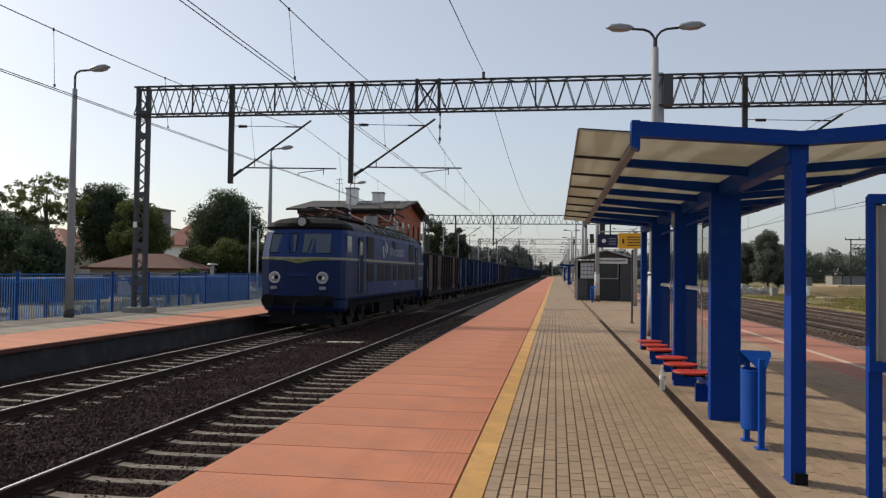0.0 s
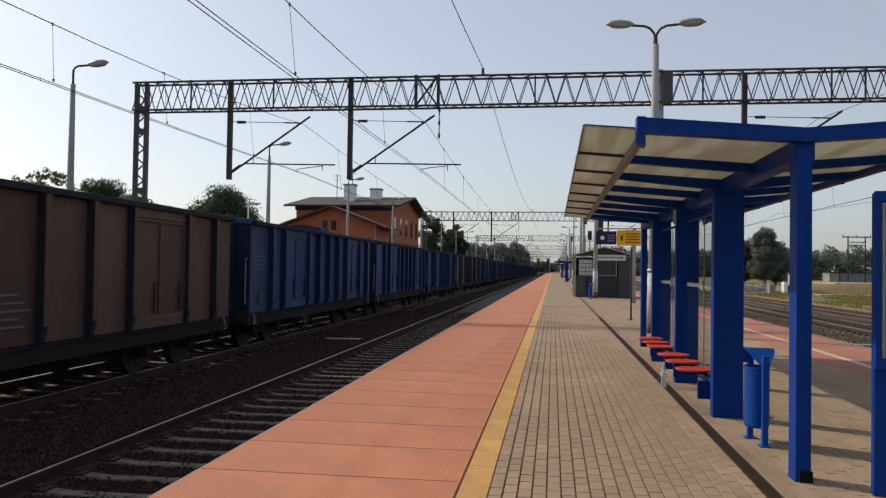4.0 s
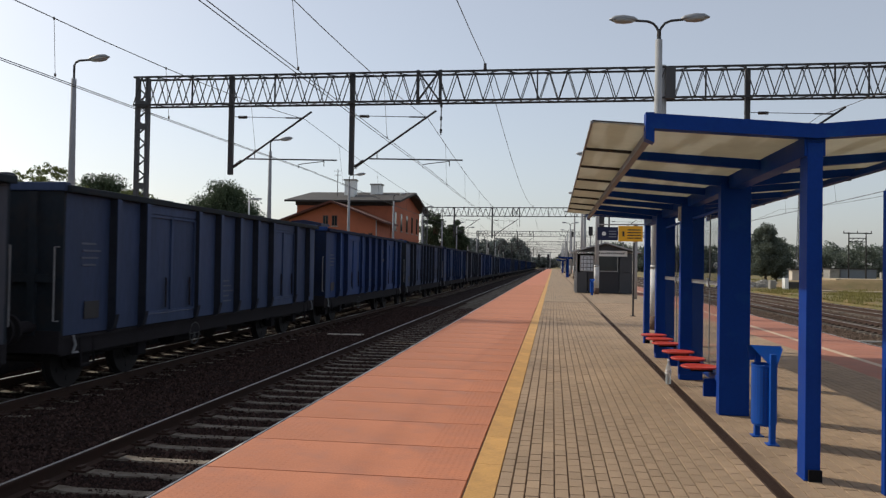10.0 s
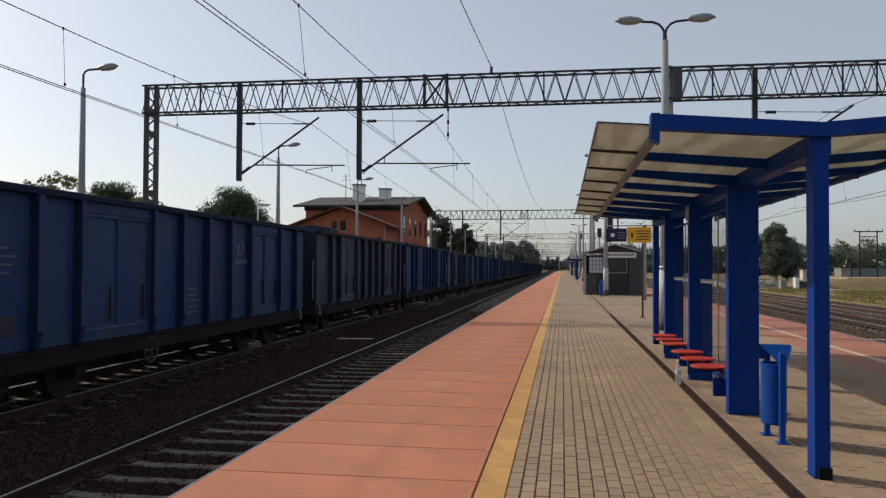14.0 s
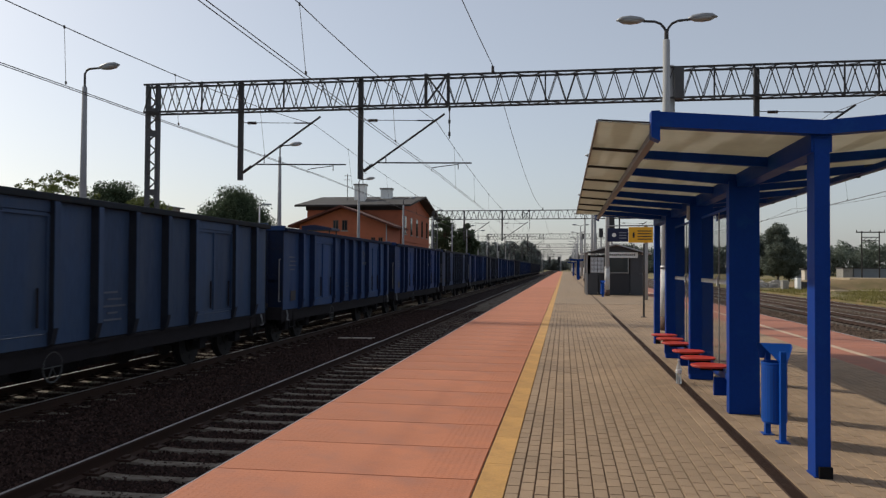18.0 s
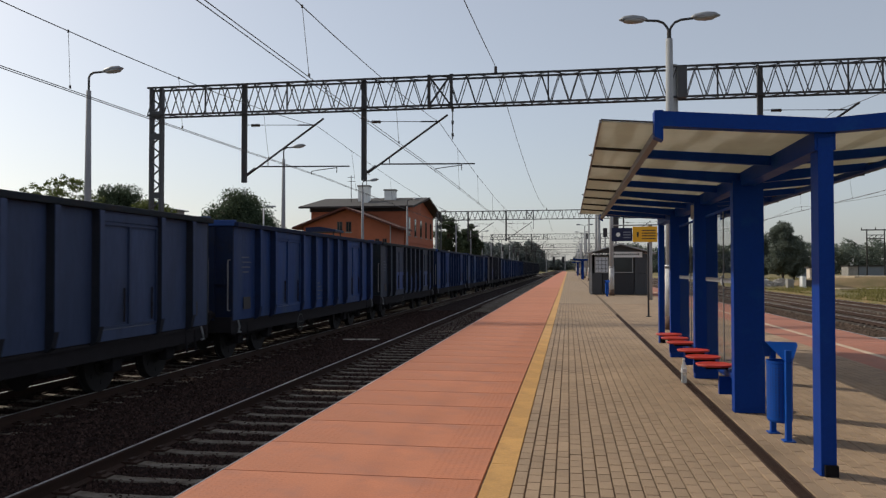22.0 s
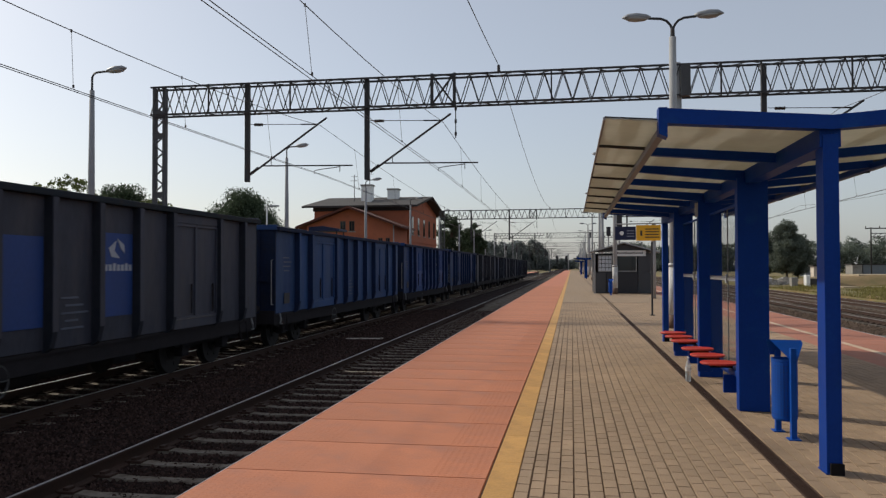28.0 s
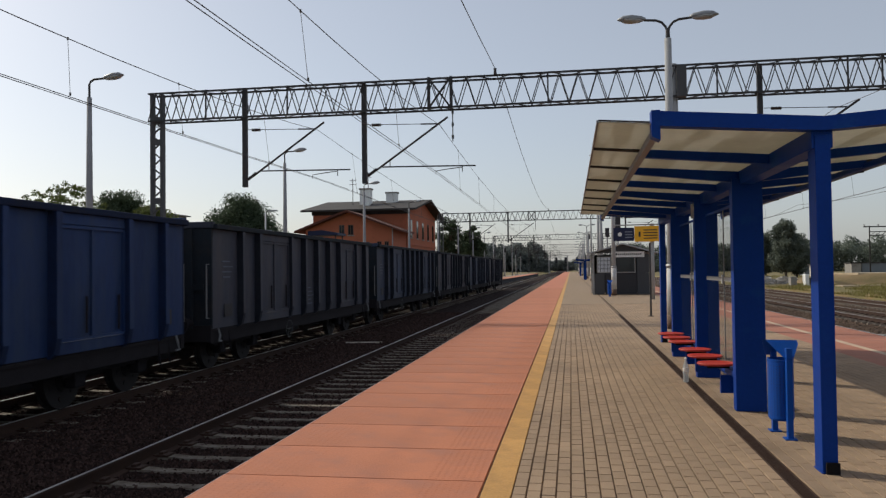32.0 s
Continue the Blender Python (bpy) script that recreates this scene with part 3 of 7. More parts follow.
def shelter(x, y):
    """A blue steel shelter, eight half bays long, with a valley roof of milky sheets."""
    sh = thing("platform_shelter", x, y, 0, "blue steel platform shelter with a milky valley-shaped sheet roof", "shelter", "platform shelters")
    bay, L = 1.32, 8 * 1.32
    # thin end posts and wide middle columns
    for yy in (0.06, L):
        p = part("end_post", B(box, -0.055, 0.055, yy - 0.07, yy + 0.12, 0, 2.50, 0.006), M["blue"], sh)
        part("foot_cap", B(box, -0.035, 0.06, yy - 0.10, yy - 0.071, 0, 0.085, 0.004), M["black"], p, "black rubber foot cap")
        part("base_plate", B(box, -0.062, 0.062, yy - 0.077, yy + 0.127, 0, 0.012, 0.003), M["blue"], p)
    for k in (1, 2, 3):
        yy = k * 2 * bay
        c = part("column", B(box, -0.155, 0.155, yy - 0.075, yy + 0.075, 0, 2.46, 0.006), M["blue"], sh, "wide blue box column")
        part("base_plate", B(box, -0.055, 0.055, yy - 0.05, yy + 0.05, 0, 0.012, 0.003), M["blue"], c)
    part("middle_beam", B(box, -0.075, 0.075, 0.0, L, 2.40, 2.545, 0.006), M["blue"], sh)
    for s in (-1, 1):
        # front and back fascia beams with a dropped end
        for yy in (0.0, L):
            z0, z1 = sheet_z(0), sheet_z(1.2)
            part("fascia_beam", B(prism, [(0, z0 - 0.02), (s * 1.2, z1 - 0.03), (s * 1.2, z1 + 0.085), (0, z0 + 0.085)], "y", yy - 0.06, yy + 0.06), M["blue"], sh)
            part("beam_end", B(prism, [(s * 1.17, z1 - 0.14), (s * 1.235, z1 - 0.11), (s * 1.235, z1 + 0.09), (s * 1.17, z1 + 0.09)], "y", yy - 0.065, yy + 0.075), M["blue"], sh)
        part("edge_purlin", B(rod, (s * 1.2, 0.06, sheet_z(1.2) - 0.075), (s * 1.2, L - 0.06, sheet_z(1.2) - 0.075), 0.028, square=True), M["grey_steel"] if s < 0 else M["blue"], sh, "dusty grey edge purlin" if s < 0 else "blue edge purlin")
        for k in range(1, 8):
            deep = 0.115 if k % 2 == 0 else 0.085
            za, zb = sheet_z(0.08), sheet_z(1.2)
            part("rafter", B(prism, [(s * 0.07, za - deep - 0.012), (s * 1.2, zb - 0.085), (s * 1.2, zb - 0.012), (s * 0.07, za - 0.012)], "y", k * bay - 0.04, k * bay + 0.04), M["blue"], sh)
            zc = sheet_z(1.63)
            part("sheet_bar", B(prism, [(s * 1.21, zb - 0.035), (s * 1.63, zc - 0.03), (s * 1.63, zc - 0.008), (s * 1.21, zb - 0.008)], "y", k * bay - 0.018, k * bay + 0.018), M["truss"], sh)
        for k in range(8):
            a, b = sheet_z(0.05), sheet_z(1.63)
            part("roof_sheet", B(prism, [(s * 0.05, a - 0.008), (s * 1.63, b - 0.008), (s * 1.63, b + 0.002), (s * 0.05, a + 0.002)], "y", k * bay + 0.012, (k + 1) * bay - 0.012), M["sheet"], sh)
        zc = sheet_z(1.63)
        part("edge_trim", B(box, s * 1.635 - 0.008, s * 1.635 + 0.008, 0, L, zc - 0.016, zc + 0.008), M["grey_steel"], sh)
        part("front_trim", B(prism, [(s * 1.24, sheet_z(1.24) + 0.003), (s * 1.63, zc + 0.003), (s * 1.63, zc + 0.014), (s * 1.24, sheet_z(1.24) + 0.014)], "y", 0.0, 0.014), M["truss"], sh)
    part("notice_plate", B(box, -0.205, -0.165, 5.17, 5.19, 2.20, 2.40, 0.004), M["pale_steel"], sh, "small pale plate beside a column")
    # glass wind screens between the wide columns
    for k in (1, 2):
        y0, y1 = k * 2 * bay + 0.10, (k + 1) * 2 * bay - 0.10
        fr = part("screen_frame", B(box, -0.012, 0.012, y0, y1, 1.35, 1.40), M["galv"], sh, "pale grey screen rail")
        ym = (y0 + y1) / 2
        part("screen_stile", B(box, -0.006, 0.006, ym - 0.008, ym + 0.008, 0.25, 2.22), M["grey_steel"], sh, "thin grey joint strip")
        part("rail_clip", B(box, -0.03, -0.012, ym - 0.03, ym + 0.03, 1.32, 1.43, 0.004), M["pale_steel"], sh, "pale clamp on the rail")
        for zz in (0.22, 2.22):
            part("screen_rail", B(box, -0.012, 0.012, y0, y1, zz, zz + 0.03), M["blue"], sh)
        part("glass_pane", B(box, -0.004, 0.004, y0, y1, 0.25, 1.35), M["glass"], fr).visible_shadow = False
        part("glass_pane", B(box, -0.004, 0.004, y0, y1, 1.40, 2.22), M["glass"], fr).visible_shadow = False
    return sh


def seat_bm():
    """A shallow round dished seat."""
    bm = bmesh.new()
    n = 24
    rows = [(0.0, -0.014), (0.10, -0.012), (0.17, -0.004), (0.198, 0.004), (0.205, -0.004), (0.19, -0.022), (0.0, -0.026)]
    rings = [[bm.verts.new((r * 1.02 * math.cos(2 * math.pi * i / n), r * math.sin(2 * math.pi * i / n), z)) for i in range(n)] if r else [bm.verts.new((0, 0, z))] for r, z in rows]
    for a, b in zip(rings, rings[1:]):
        for i in range(n):
            j = (i + 1) % n
            if len(a) == 1:
                bm.faces.new((a[0], b[i], b[j]))
            elif len(b) == 1:
                bm.faces.new((a[i], b[0], a[j]))
            else:
                bm.faces.new((a[i], b[i], b[j], a[j]))
    return bm


def bench(x, y0, seats, step):
    """Red round seats in a row on a blue frame."""
    b = thing("bench", x, y0, 0, "row of round red seats on a blue steel frame", "bench", "shelter benches")
    L = (seats - 1) * step
    part("beam", B(box, 0.12, 0.20, -0.335, 2.15, 0.335, 0.395, 0.006), M["blue"], b, "blue beam spanning between two columns")
    for yy in (-0.12, L + 0.12):
        part("hanger_plate", B(box, 0.02, 0.20, yy - 0.03, yy + 0.03, 0.14, 0.335, 0.004), M["blue"], b, "short blue plate hanging under the beam")
    seat = None
    for k in range(seats):
        if seat is None:
            seat = part("seat", seat_bm(), M["seat_red"], b, "round red seat", smooth=True)
            seat.matrix_basis = pose(0, 0, 0.455)
        else:
            twin(seat, b, pose(0, k * step, 0.455))
        part("bracket", B(box, -0.10, 0.14, k * step - 0.025, k * step + 0.025, 0.396, 0.43, 0.004), M["black"], b)
    return b


# Shelter blue raised: sunlight on the bin is put into its paint.
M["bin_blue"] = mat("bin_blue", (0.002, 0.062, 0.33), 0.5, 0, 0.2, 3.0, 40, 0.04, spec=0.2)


def litter_bin(x, y):
    """Perforated blue bin hung between two posts, with a curved rain hood."""
    b = thing("litter_bin", x, y, 0, "blue perforated steel litter bin with a curved hood", "bin", "litter bins")
    for xx, yy in ((0.040, -0.05), (0.0, 0.32)):
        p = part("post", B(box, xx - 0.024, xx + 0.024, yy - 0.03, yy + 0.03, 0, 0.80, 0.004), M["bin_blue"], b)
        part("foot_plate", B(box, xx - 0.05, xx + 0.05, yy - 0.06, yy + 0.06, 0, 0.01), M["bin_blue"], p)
    bm = bmesh.new()
    n, cx, cy, r = 28, 0.015, 0.14, 0.15
    rows = ((0.145, 0.93), (0.165, 1.0), (0.665, 1.0), (0.675, 1.03), (0.69, 1.03), (0.69, 0.93), (0.25, 0.90))
    rings = [[bm.verts.new((cx + 0.72 * r * s * math.cos(2 * math.pi * i / n), cy + r * s * math.sin(2 * math.pi * i / n), z)) for i in range(n)] for z, s in rows]
    for a, c in zip(rings, rings[1:]):
        for i in range(n):
            bm.faces.new((a[i], a[(i + 1) % n], c[(i + 1) % n], c[i]))
    bm.faces.new(rings[0][::-1])
    bm.faces.new(rings[-1])
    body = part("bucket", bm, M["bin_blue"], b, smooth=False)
    holes = bmesh.new()
    for i in range(26):
        for j in range(17):
            a = 2 * math.pi * i / 26
            c = Vector((cx + 0.72 * (r + 0.0012) * math.cos(a), cy + (r + 0.0008) * math.sin(a), 0.20 + j * 0.027))
            u, v = Vector((-0.72 * math.sin(a), math.cos(a), 0)) * 0.0045, Vector((0, 0, 0.0045))
            holes.faces.new([holes.verts.new(c + u * p + v * q) for p, q in ((-1, -1), (1, -1), (1, 1), (-1, 1))])
    part("perforation", holes, M["sign_blue"], body, kind="stuff")
    # two funnel-shaped cheeks that lean together over the opening
    for px, yb, yt, hw in ((0.040, -0.085, 0.19, 0.135), (-0.035, 0.355, 0.20, 0.09)):
        t = 0.006 if yt > yb else -0.006
        pts = [(px - 0.03, yb, 0.70), (px + 0.03, yb, 0.70), (px + hw, yt - 0.05 * (yt > yb), 0.825), (px + hw, yt, 0.848), (px - hw, yt, 0.852)]
        hood = bmesh.new()
        lo, hi = [hood.verts.new(p) for p in pts], [hood.verts.new((p[0], p[1] + t, p[2] + 0.003)) for p in pts]
        hood.faces.new(lo[::-1])
        hood.faces.new(hi)
        for i in range(5):
            hood.faces.new((lo[i], lo[(i + 1) % 5], hi[(i + 1) % 5], hi[i]))
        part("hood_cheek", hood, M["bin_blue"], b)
    return b


def bottle(x, y):
    b = thing("plastic_bottle", x, y, 0, "empty clear plastic bottle standing on the paving", "bottle")
    prof = [(0.0, 0.0), (0.034, 0.0), (0.038, 0.012), (0.036, 0.09), (0.039, 0.12), (0.037, 0.20), (0.028, 0.245), (0.014, 0.285), (0.013, 0.305)]
    bm = bmesh.new()
    n = 16
    rings = [[bm.verts.new((max(r, 0.001) * math.cos(2 * math.pi * i / n), max(r, 0.001) * math.sin(2 * math.pi * i / n), z)) for i in range(n)] for r, z in prof]
    for a, c in zip(rings, rings[1:]):
        for i in range(n):
            bm.faces.new((a[i], a[(i + 1) % n], c[(i + 1) % n], c[i]))
    o = part("bottle_body", bm, M["bottle"], b, smooth=True)
    part("cap", B(disc, (0, 0, 0.315), (0, 0, 1), 0.015, 0.022, 12), M["white"], b, "white cap")
    part("label_band", B(disc, (0, 0, 0.165), (0, 0, 1), 0.0395, 0.05, 16), M["white"], b, "pale paper label")
    return b


def info_board(x, y):
    """Glazed notice case on two posts; only its blue frame's edge and the paper within show."""
    b = thing("notice_board", x, y, 0, "blue-framed glazed timetable case on two posts", "notice board")
    w = 1.15
    for xx in (0.0, w):
        part("post", B(box, xx - 0.035, xx + 0.058, -0.03, 0.03, 0, 2.12, 0.005), M["blue"], b)
    fr = bmesh.new()
    for a in ((-0.045, w + 0.045, 2.06, 2.13), (-0.045, w + 0.045, 0.885, 0.955), (-0.045, -0.008, 0.955, 2.06), (w - 0.025, w + 0.045, 0.955, 2.06)):
        box(fr, a[0], a[1], -0.075, -0.031, a[2], a[3], 0.004)
    f = part("case_frame", fr, M["blue"], b)
    part("back_panel", B(box, -0.0075, 0.009, -0.04, -0.032, 0.955, 2.06), M["ink"], f, "dark inner strip")
    part("notice_sheet", B(box, 0.010, w - 0.10, -0.046, -0.041, 0.96, 2.05), M["paper"], f, "white printed sheet")
    bars = bmesh.new()
    for k in range(14):
        box(bars, 0.13, 0.55 + 0.35 * ((k * 37) % 10) / 10, -0.049, -0.0465, 1.10 + k * 0.062, 1.122 + k * 0.062)
    part("print_bars", bars, M["ink"], f, "lines of small dark print", kind="stuff")
    part("case_glass", B(box, 0.02, w - 0.02, -0.068, -0.064, 0.955, 2.06), M["glass"], f).visible_shadow = False
    return b


M["bottle"] = glass("clear_plastic", (0.75, 0.82, 0.85), 0.35, 0.1)
near_shelter = shelter(1.87, 6.0)
for off in (97.0, 150.0):
    copy_thing(near_shelter, pose(1.87, 6.0 + off, 0))
bench(1.60, 9.05, 3, 0.78)
bench(1.60, 11.72, 3, 0.72)
litter_bin(1.86, 7.25)
bottle(1.50, 10.75)
info_board(2.285, 5.72)

# drain channel with a slotted grate
drain = thing("drain_channel", 1.55, 0, 0, "dirty steel-grated drainage channel set in the paving", "drain", kind="structure")
for s in (-0.052, 0.052):
    part("channel_rim", B(box, s - 0.006, s + 0.006, -6, 41.3, -0.03, -0.001), M["rust_grate"], drain)
part("channel_bed", B(box, -0.046, 0.046, -6, 41.3, -0.03, -0.018), M["rust_grate"], drain)
bars = bmesh.new()
for k in range(1150):
    yy = -1 + k * 0.024
    box(bars, -0.046, 0.046, yy, yy + 0.011, -0.012, -0.003)
part("grate_bars", bars, M["rust_grate"], drain, kind="stuff")

# ---- masts, wires, lamps ----
def truss_box(name, parent, p, q, w, h, cell, mat_, r=0.03, rb=0.016):
    """A four-chord lattice beam from p to q, w wide and h high below the line."""
    p, q = Vector(p), Vector(q)
    d = (q - p).normalized()
    up = Vector((0, 0, 1)) if abs(d.z) < 0.5 else Vector((1, 0, 0))
    side = d.cross(up).normalized()
    cs = [p + side * a + up * b for a in (-w / 2, w / 2) for b in (0, -h)]
    L = (q - p).length
    for c in cs:
        part("chord", B(rod, c, c + d * L, r, square=True), mat_, parent)
    n = max(2, round(L / cell))
    bm = bmesh.new()
    for k in range(n):
        a, b, m = k * L / n, (k + 1) * L / n, (k + 0.5) * L / n
        for s in (-w / 2, w / 2):
            base = p + side * s
            rod(bm, base + d * a - up * h, base + d * m, rb, square=True)
            rod(bm, base + d * m, base + d * b - up * h, rb, square=True)
        for z in (0, -h):
            s = 1 if k % 2 else -1
            rod(bm, p + side * s * w / 2 + d * a + up * z, p - side * s * w / 2 + d * b + up * z, rb * 0.8, square=True)
    part("lacing", bm, mat_, parent, kind="stuff")


def cantilever(g, x, track_x, top=6.95):
    """A dropper post with a slanted tube, its stay and the registration arm."""
    dx = track_x - x
    part("drop_post", B(box, -0.08 + x, 0.08 + x, -0.08, 0.08, 4.52, 7.97, 0.01), M["truss"], g)
    part("slanted_tube", B(rod, (x + 0.16, -0.12, 4.76), (x + 2.93, -0.12, 6.68), 0.036, 8), M["truss"], g)
    for a, b, n in (((x + 0.14, -0.12, 4.775), (x + 0.46, -0.12, 5.0), 5), ((x + 0.30, -0.12, 6.51), (x + 0.62, -0.12, 6.505), 5)):
        a, b = Vector(a), Vector(b)
        d, pts = (b - a).normalized(), []
        for k in range(2 * n + 1):
            pts.append((a.lerp(b, k / (2 * n)), 0.062 if k % 2 else 0.034))
        u = Vector((0, 1, 0))
        v = d.cross(u)
        ins = bmesh.new()
        rings = [[ins.verts.new(p + r * (math.cos(math.pi * i / 6) * u + math.sin(math.pi * i / 6) * v)) for i in range(12)] for p, r in pts]
        for c0, c1 in zip(rings, rings[1:]):
            for i in range(12):
                ins.faces.new((c0[i], c0[(i + 1) % 12], c1[(i + 1) % 12], c1[i]))
        ins.faces.new(rings[0][::-1])
        ins.faces.new(rings[-1])
        part("insulator", ins, M["insulator"], g, "dark glazed ribbed insulator")
    stay = B(rod, (x + 0.08, -0.12, 6.53), (x + 2.2, -0.12, 6.47), 0.012, 6)
    rod(stay, (x + 2.0, -0.12, 6.475), (x + 2.62, -0.12, 6.46), 0.025, 6)
    part("stay_rod", stay, M["truss"], g)
    arm = B(rod, (x + 0.62, -0.12, 5.06), (x + 3.85, -0.12, 5.01), 0.024, 8)
    rod(arm, (x + 0.92, -0.12, 5.06), (x + 0.92, -0.12, 5.32), 0.015, 6)
    part("registration_arm", arm, M["truss"], g)
    st = bmesh.new()
    bent(st, [(x + 3.4, -0.12, 5.01), (x + 3.4, -0.12, 4.80), (x + 3.4, -0.12, 4.97), (x + 2.75, -0.12, 4.90), (x + 2.5, -0.12, 4.86), (x + 2.5, -0.12, 4.74)], 0.014, 6)
    part("steady_arm", st, M["truss"], g)


M["insulator"] = mat("insulator_glaze", (0.035, 0.022, 0.018), 0.25, 0, 0.1, 6, 40, 0)


def gantry(y):
    """A lattice portal over all tracks with cantilevers hanging from it."""
    g = thing("catenary_portal", 0, y, 0, "dark steel lattice catenary portal spanning all the tracks", "gantry", "catenary portals")
    # west leg: two channels with zigzag bracing
    for s in (-0.19, 0.19):
        part("leg_chord", B(box, -14.57 + s - 0.05, -14.57 + s + 0.05, -0.11, 0.11, 0.05, 7.95, 0.006), M["leg_steel"], g)
    for k in range(13):
        a, b = 0.2 + k * 0.57, 0.2 + (k + 0.5) * 0.57
        part("lacing_bar", B(rod, (-14.74, -0.08, a), (-14.40, -0.08, b), 0.022, square=True), M["leg_steel"], g)
        part("lacing_bar", B(rod, (-14.40, -0.08, b), (-14.74, -0.08, b + 0.285), 0.022, square=True), M["leg_steel"], g)
    for z in (0.9, 2.2, 4.0, 6.1, 6.9):
        part("batten_plate", B(box, -14.74, -14.40, -0.115, -0.10, z, z + 0.22), M["leg_steel"], g)
    part("footing", B(box, -15.0, -14.1, -0.4, 0.4, -0.16, 0.13, 0.02), M["concrete"], g, "grey concrete footing")
    part("mark_band", B(box, -14.80, -14.66, -0.122, -0.112, 2.95, 3.15), M["white"], g, "pale number plate")
    truss_box("beam", g, (-14.8, 0, 7.93), (18.6, 0, 8.05), 0.5, 0.98, 0.62, M["truss"], 0.03, 0.014)
    for x in (-4.62, -3.86):
        part("splice_frame", B(box, x - 0.05, x + 0.05, -0.30, -0.24, 6.93, 8.02), M["truss"], g)
    xb = bmesh.new()
    rod(xb, (-4.6, -0.28, 7.0), (-3.9, -0.28, 7.95), 0.03, square=True)
    rod(xb, (-4.6, -0.28, 7.95), (-3.9, -0.28, 7.0), 0.03, square=True)
    part("splice_cross", xb, M["truss"], g)
    for x in (-12.6, -9.6, -0.64, 4.7, 8.6, 9.6):
        part("splice_post", B(box, x - 0.025, x + 0.025, -0.29, -0.25, 6.95, 7.98), M["truss"], g)
    for x, tx in ((-11.26, TRACKS[0]), (-6.93, TRACKS[1]), (6.04, TRACKS[2])):
        cantilever(g, x, tx)
    hang = B(rod, (-3.84, -0.1, 5.85), (-3.84, -0.1, 6.98), 0.018, 6)
    for z in (6.0, 6.42, 6.85):
        rod(hang, (-3.84, -0.1, z - 0.06), (-3.84, -0.1, z + 0.06), 0.04, 8)
    part("hanger", hang, M["truss"], g, "dark hanger with small insulators")
    part("platform_mast", B(rod, (3.36, 0, 0), (3.36, 0, 8.1), 0.20, 16, 0.15), M["pole_concrete"], g, "grey concrete mast on the island", smooth=True)
    part("mast_bracket", B(box, 3.46, 3.76, -0.32, -0.1, 6.98, 7.98), M["leg_steel"], g, "grey steel bracket")
    part("east_leg", B(rod, (18.4, 0, -0.8), (18.4, 0, 8.0), 0.22, 12), M["pole_concrete"], g)
    part("feeder_insulator", B(rod, (-2.37, -0.3, 7.98), (-2.37, -0.3, 8.2), 0.05, 8), M["insulator"], g)
    return g


M["leg_steel"] = mat("grey_leg_steel", (0.075, 0.077, 0.082), 0.6, 0.3, 0.3, 3, 30, 0.1)
first = gantry(26.3)
SPAN = 63.5
copy_thing(first, pose(0, -9.0, 0))
for k in range(1, 6):
    copy_thing(first, pose(0, 26.3 + SPAN * k, 0))


def wire(name, x, y0, y1, za, sag, r, label, zig=(0.0, 0.0), steps=10):
    """A sagging wire; zig: how far it swerves at its two ends."""
    bm = bmesh.new()
    span = y1 - y0
    pts = []
    for k in range(steps + 1):
        u = k / steps
        pts.append((x + zig[0] + (zig[1] - zig[0]) * u, y0 + span * u, za - 4 * sag * u * (1 - u)))
    bent(bm, pts, r, 5)
    return bm


def catenary(x, label, near=0.5, swerve=(-0.22, 0.22), drops=(0.10, 0.30, 0.50, 0.70, 0.90)):
    """Twin contact wires, the carrying cable above and its droppers, span by span."""
    c = thing("overhead_line", x, 0, 0, label, "overhead wire", "overhead lines")
    for k in range(-1, 6):
        y0, y1 = 26.3 + SPAN * (k), 26.3 + SPAN * (k + 1)
        if k == -1:
            y0 = -9.0
        za, zb = swerve if k == -1 else (swerve[1], -0.22) if k == 0 else (-0.22 * (-1) ** (k + 1), 0.22 * (-1) ** (k + 1))
        for s in (-0.045, 0.045):
            part("contact_wire", wire("w", s, y0, y1, 4.66, 0.06, 0.0075, "", zig=(za, zb), steps=6), M["wire"], c)
        part("carrying_cable", wire("w", 0, y0, y1, 6.44, 0.85 if k >= 0 else near, 0.009, "", steps=14), M["wire"], c)
        for u in (0.07, 0.18, 0.30, 0.43, 0.57, 0.68, 0.81, 0.93) if k >= 0 else drops:
            dr = bmesh.new()
            yy, top = y0 + (y1 - y0) * u, 6.44 - (3.4 if k >= 0 else 4 * near) * u * (1 - u)
            xx = za + (zb - za) * u
            rod(dr, (0, yy, top), (xx, yy, 4.65), 0.005, 4)
            disc(dr, (xx, yy, 4.67), (0, 0, 1), 0.02, 0.05, 6)
            disc(dr, (0, yy, top), (0, 0, 1), 0.018, 0.05, 6)
            part("dropper", dr, M["wire"], c)
    return c


for tx in TRACKS[:4]:
    catenary(tx, "copper contact wires and carrying cable over a track", 0.83 if tx < -8 else 0.66, (0.17, 0.09) if -5 < tx < 0 else (-0.22, 0.22), (0.49, 0.605, 0.718, 0.86) if tx < -8 else (0.10, 0.34, 0.60, 0.80))
feeder = thing("feeder_line", -2.37, 0, 0, "single dark feeder wire slung between the portals", "overhead wire", "overhead lines")
for k in range(-1, 5):
    part("feeder_wire", wire("f", 0, 26.0 + SPAN * k, 26.0 + SPAN * (k + 1), 8.2, 1.1, 0.012, "", steps=14), M["wire"], feeder)
# long lines beyond the east tracks
east = thing("feeder_line", 23.5, 0, 0, "thin dark wires on the far side of the east tracks", "overhead wire", "overhead lines")
for z, xx in ((8.0, 0.6),):
    for k in range(-1, 5):
        part("feeder_wire", wire("f", xx, 26.3 + SPAN * k, 26.3 + SPAN * (k + 1), z, 0.9, 0.016, "", steps=10), M["wire"], east)


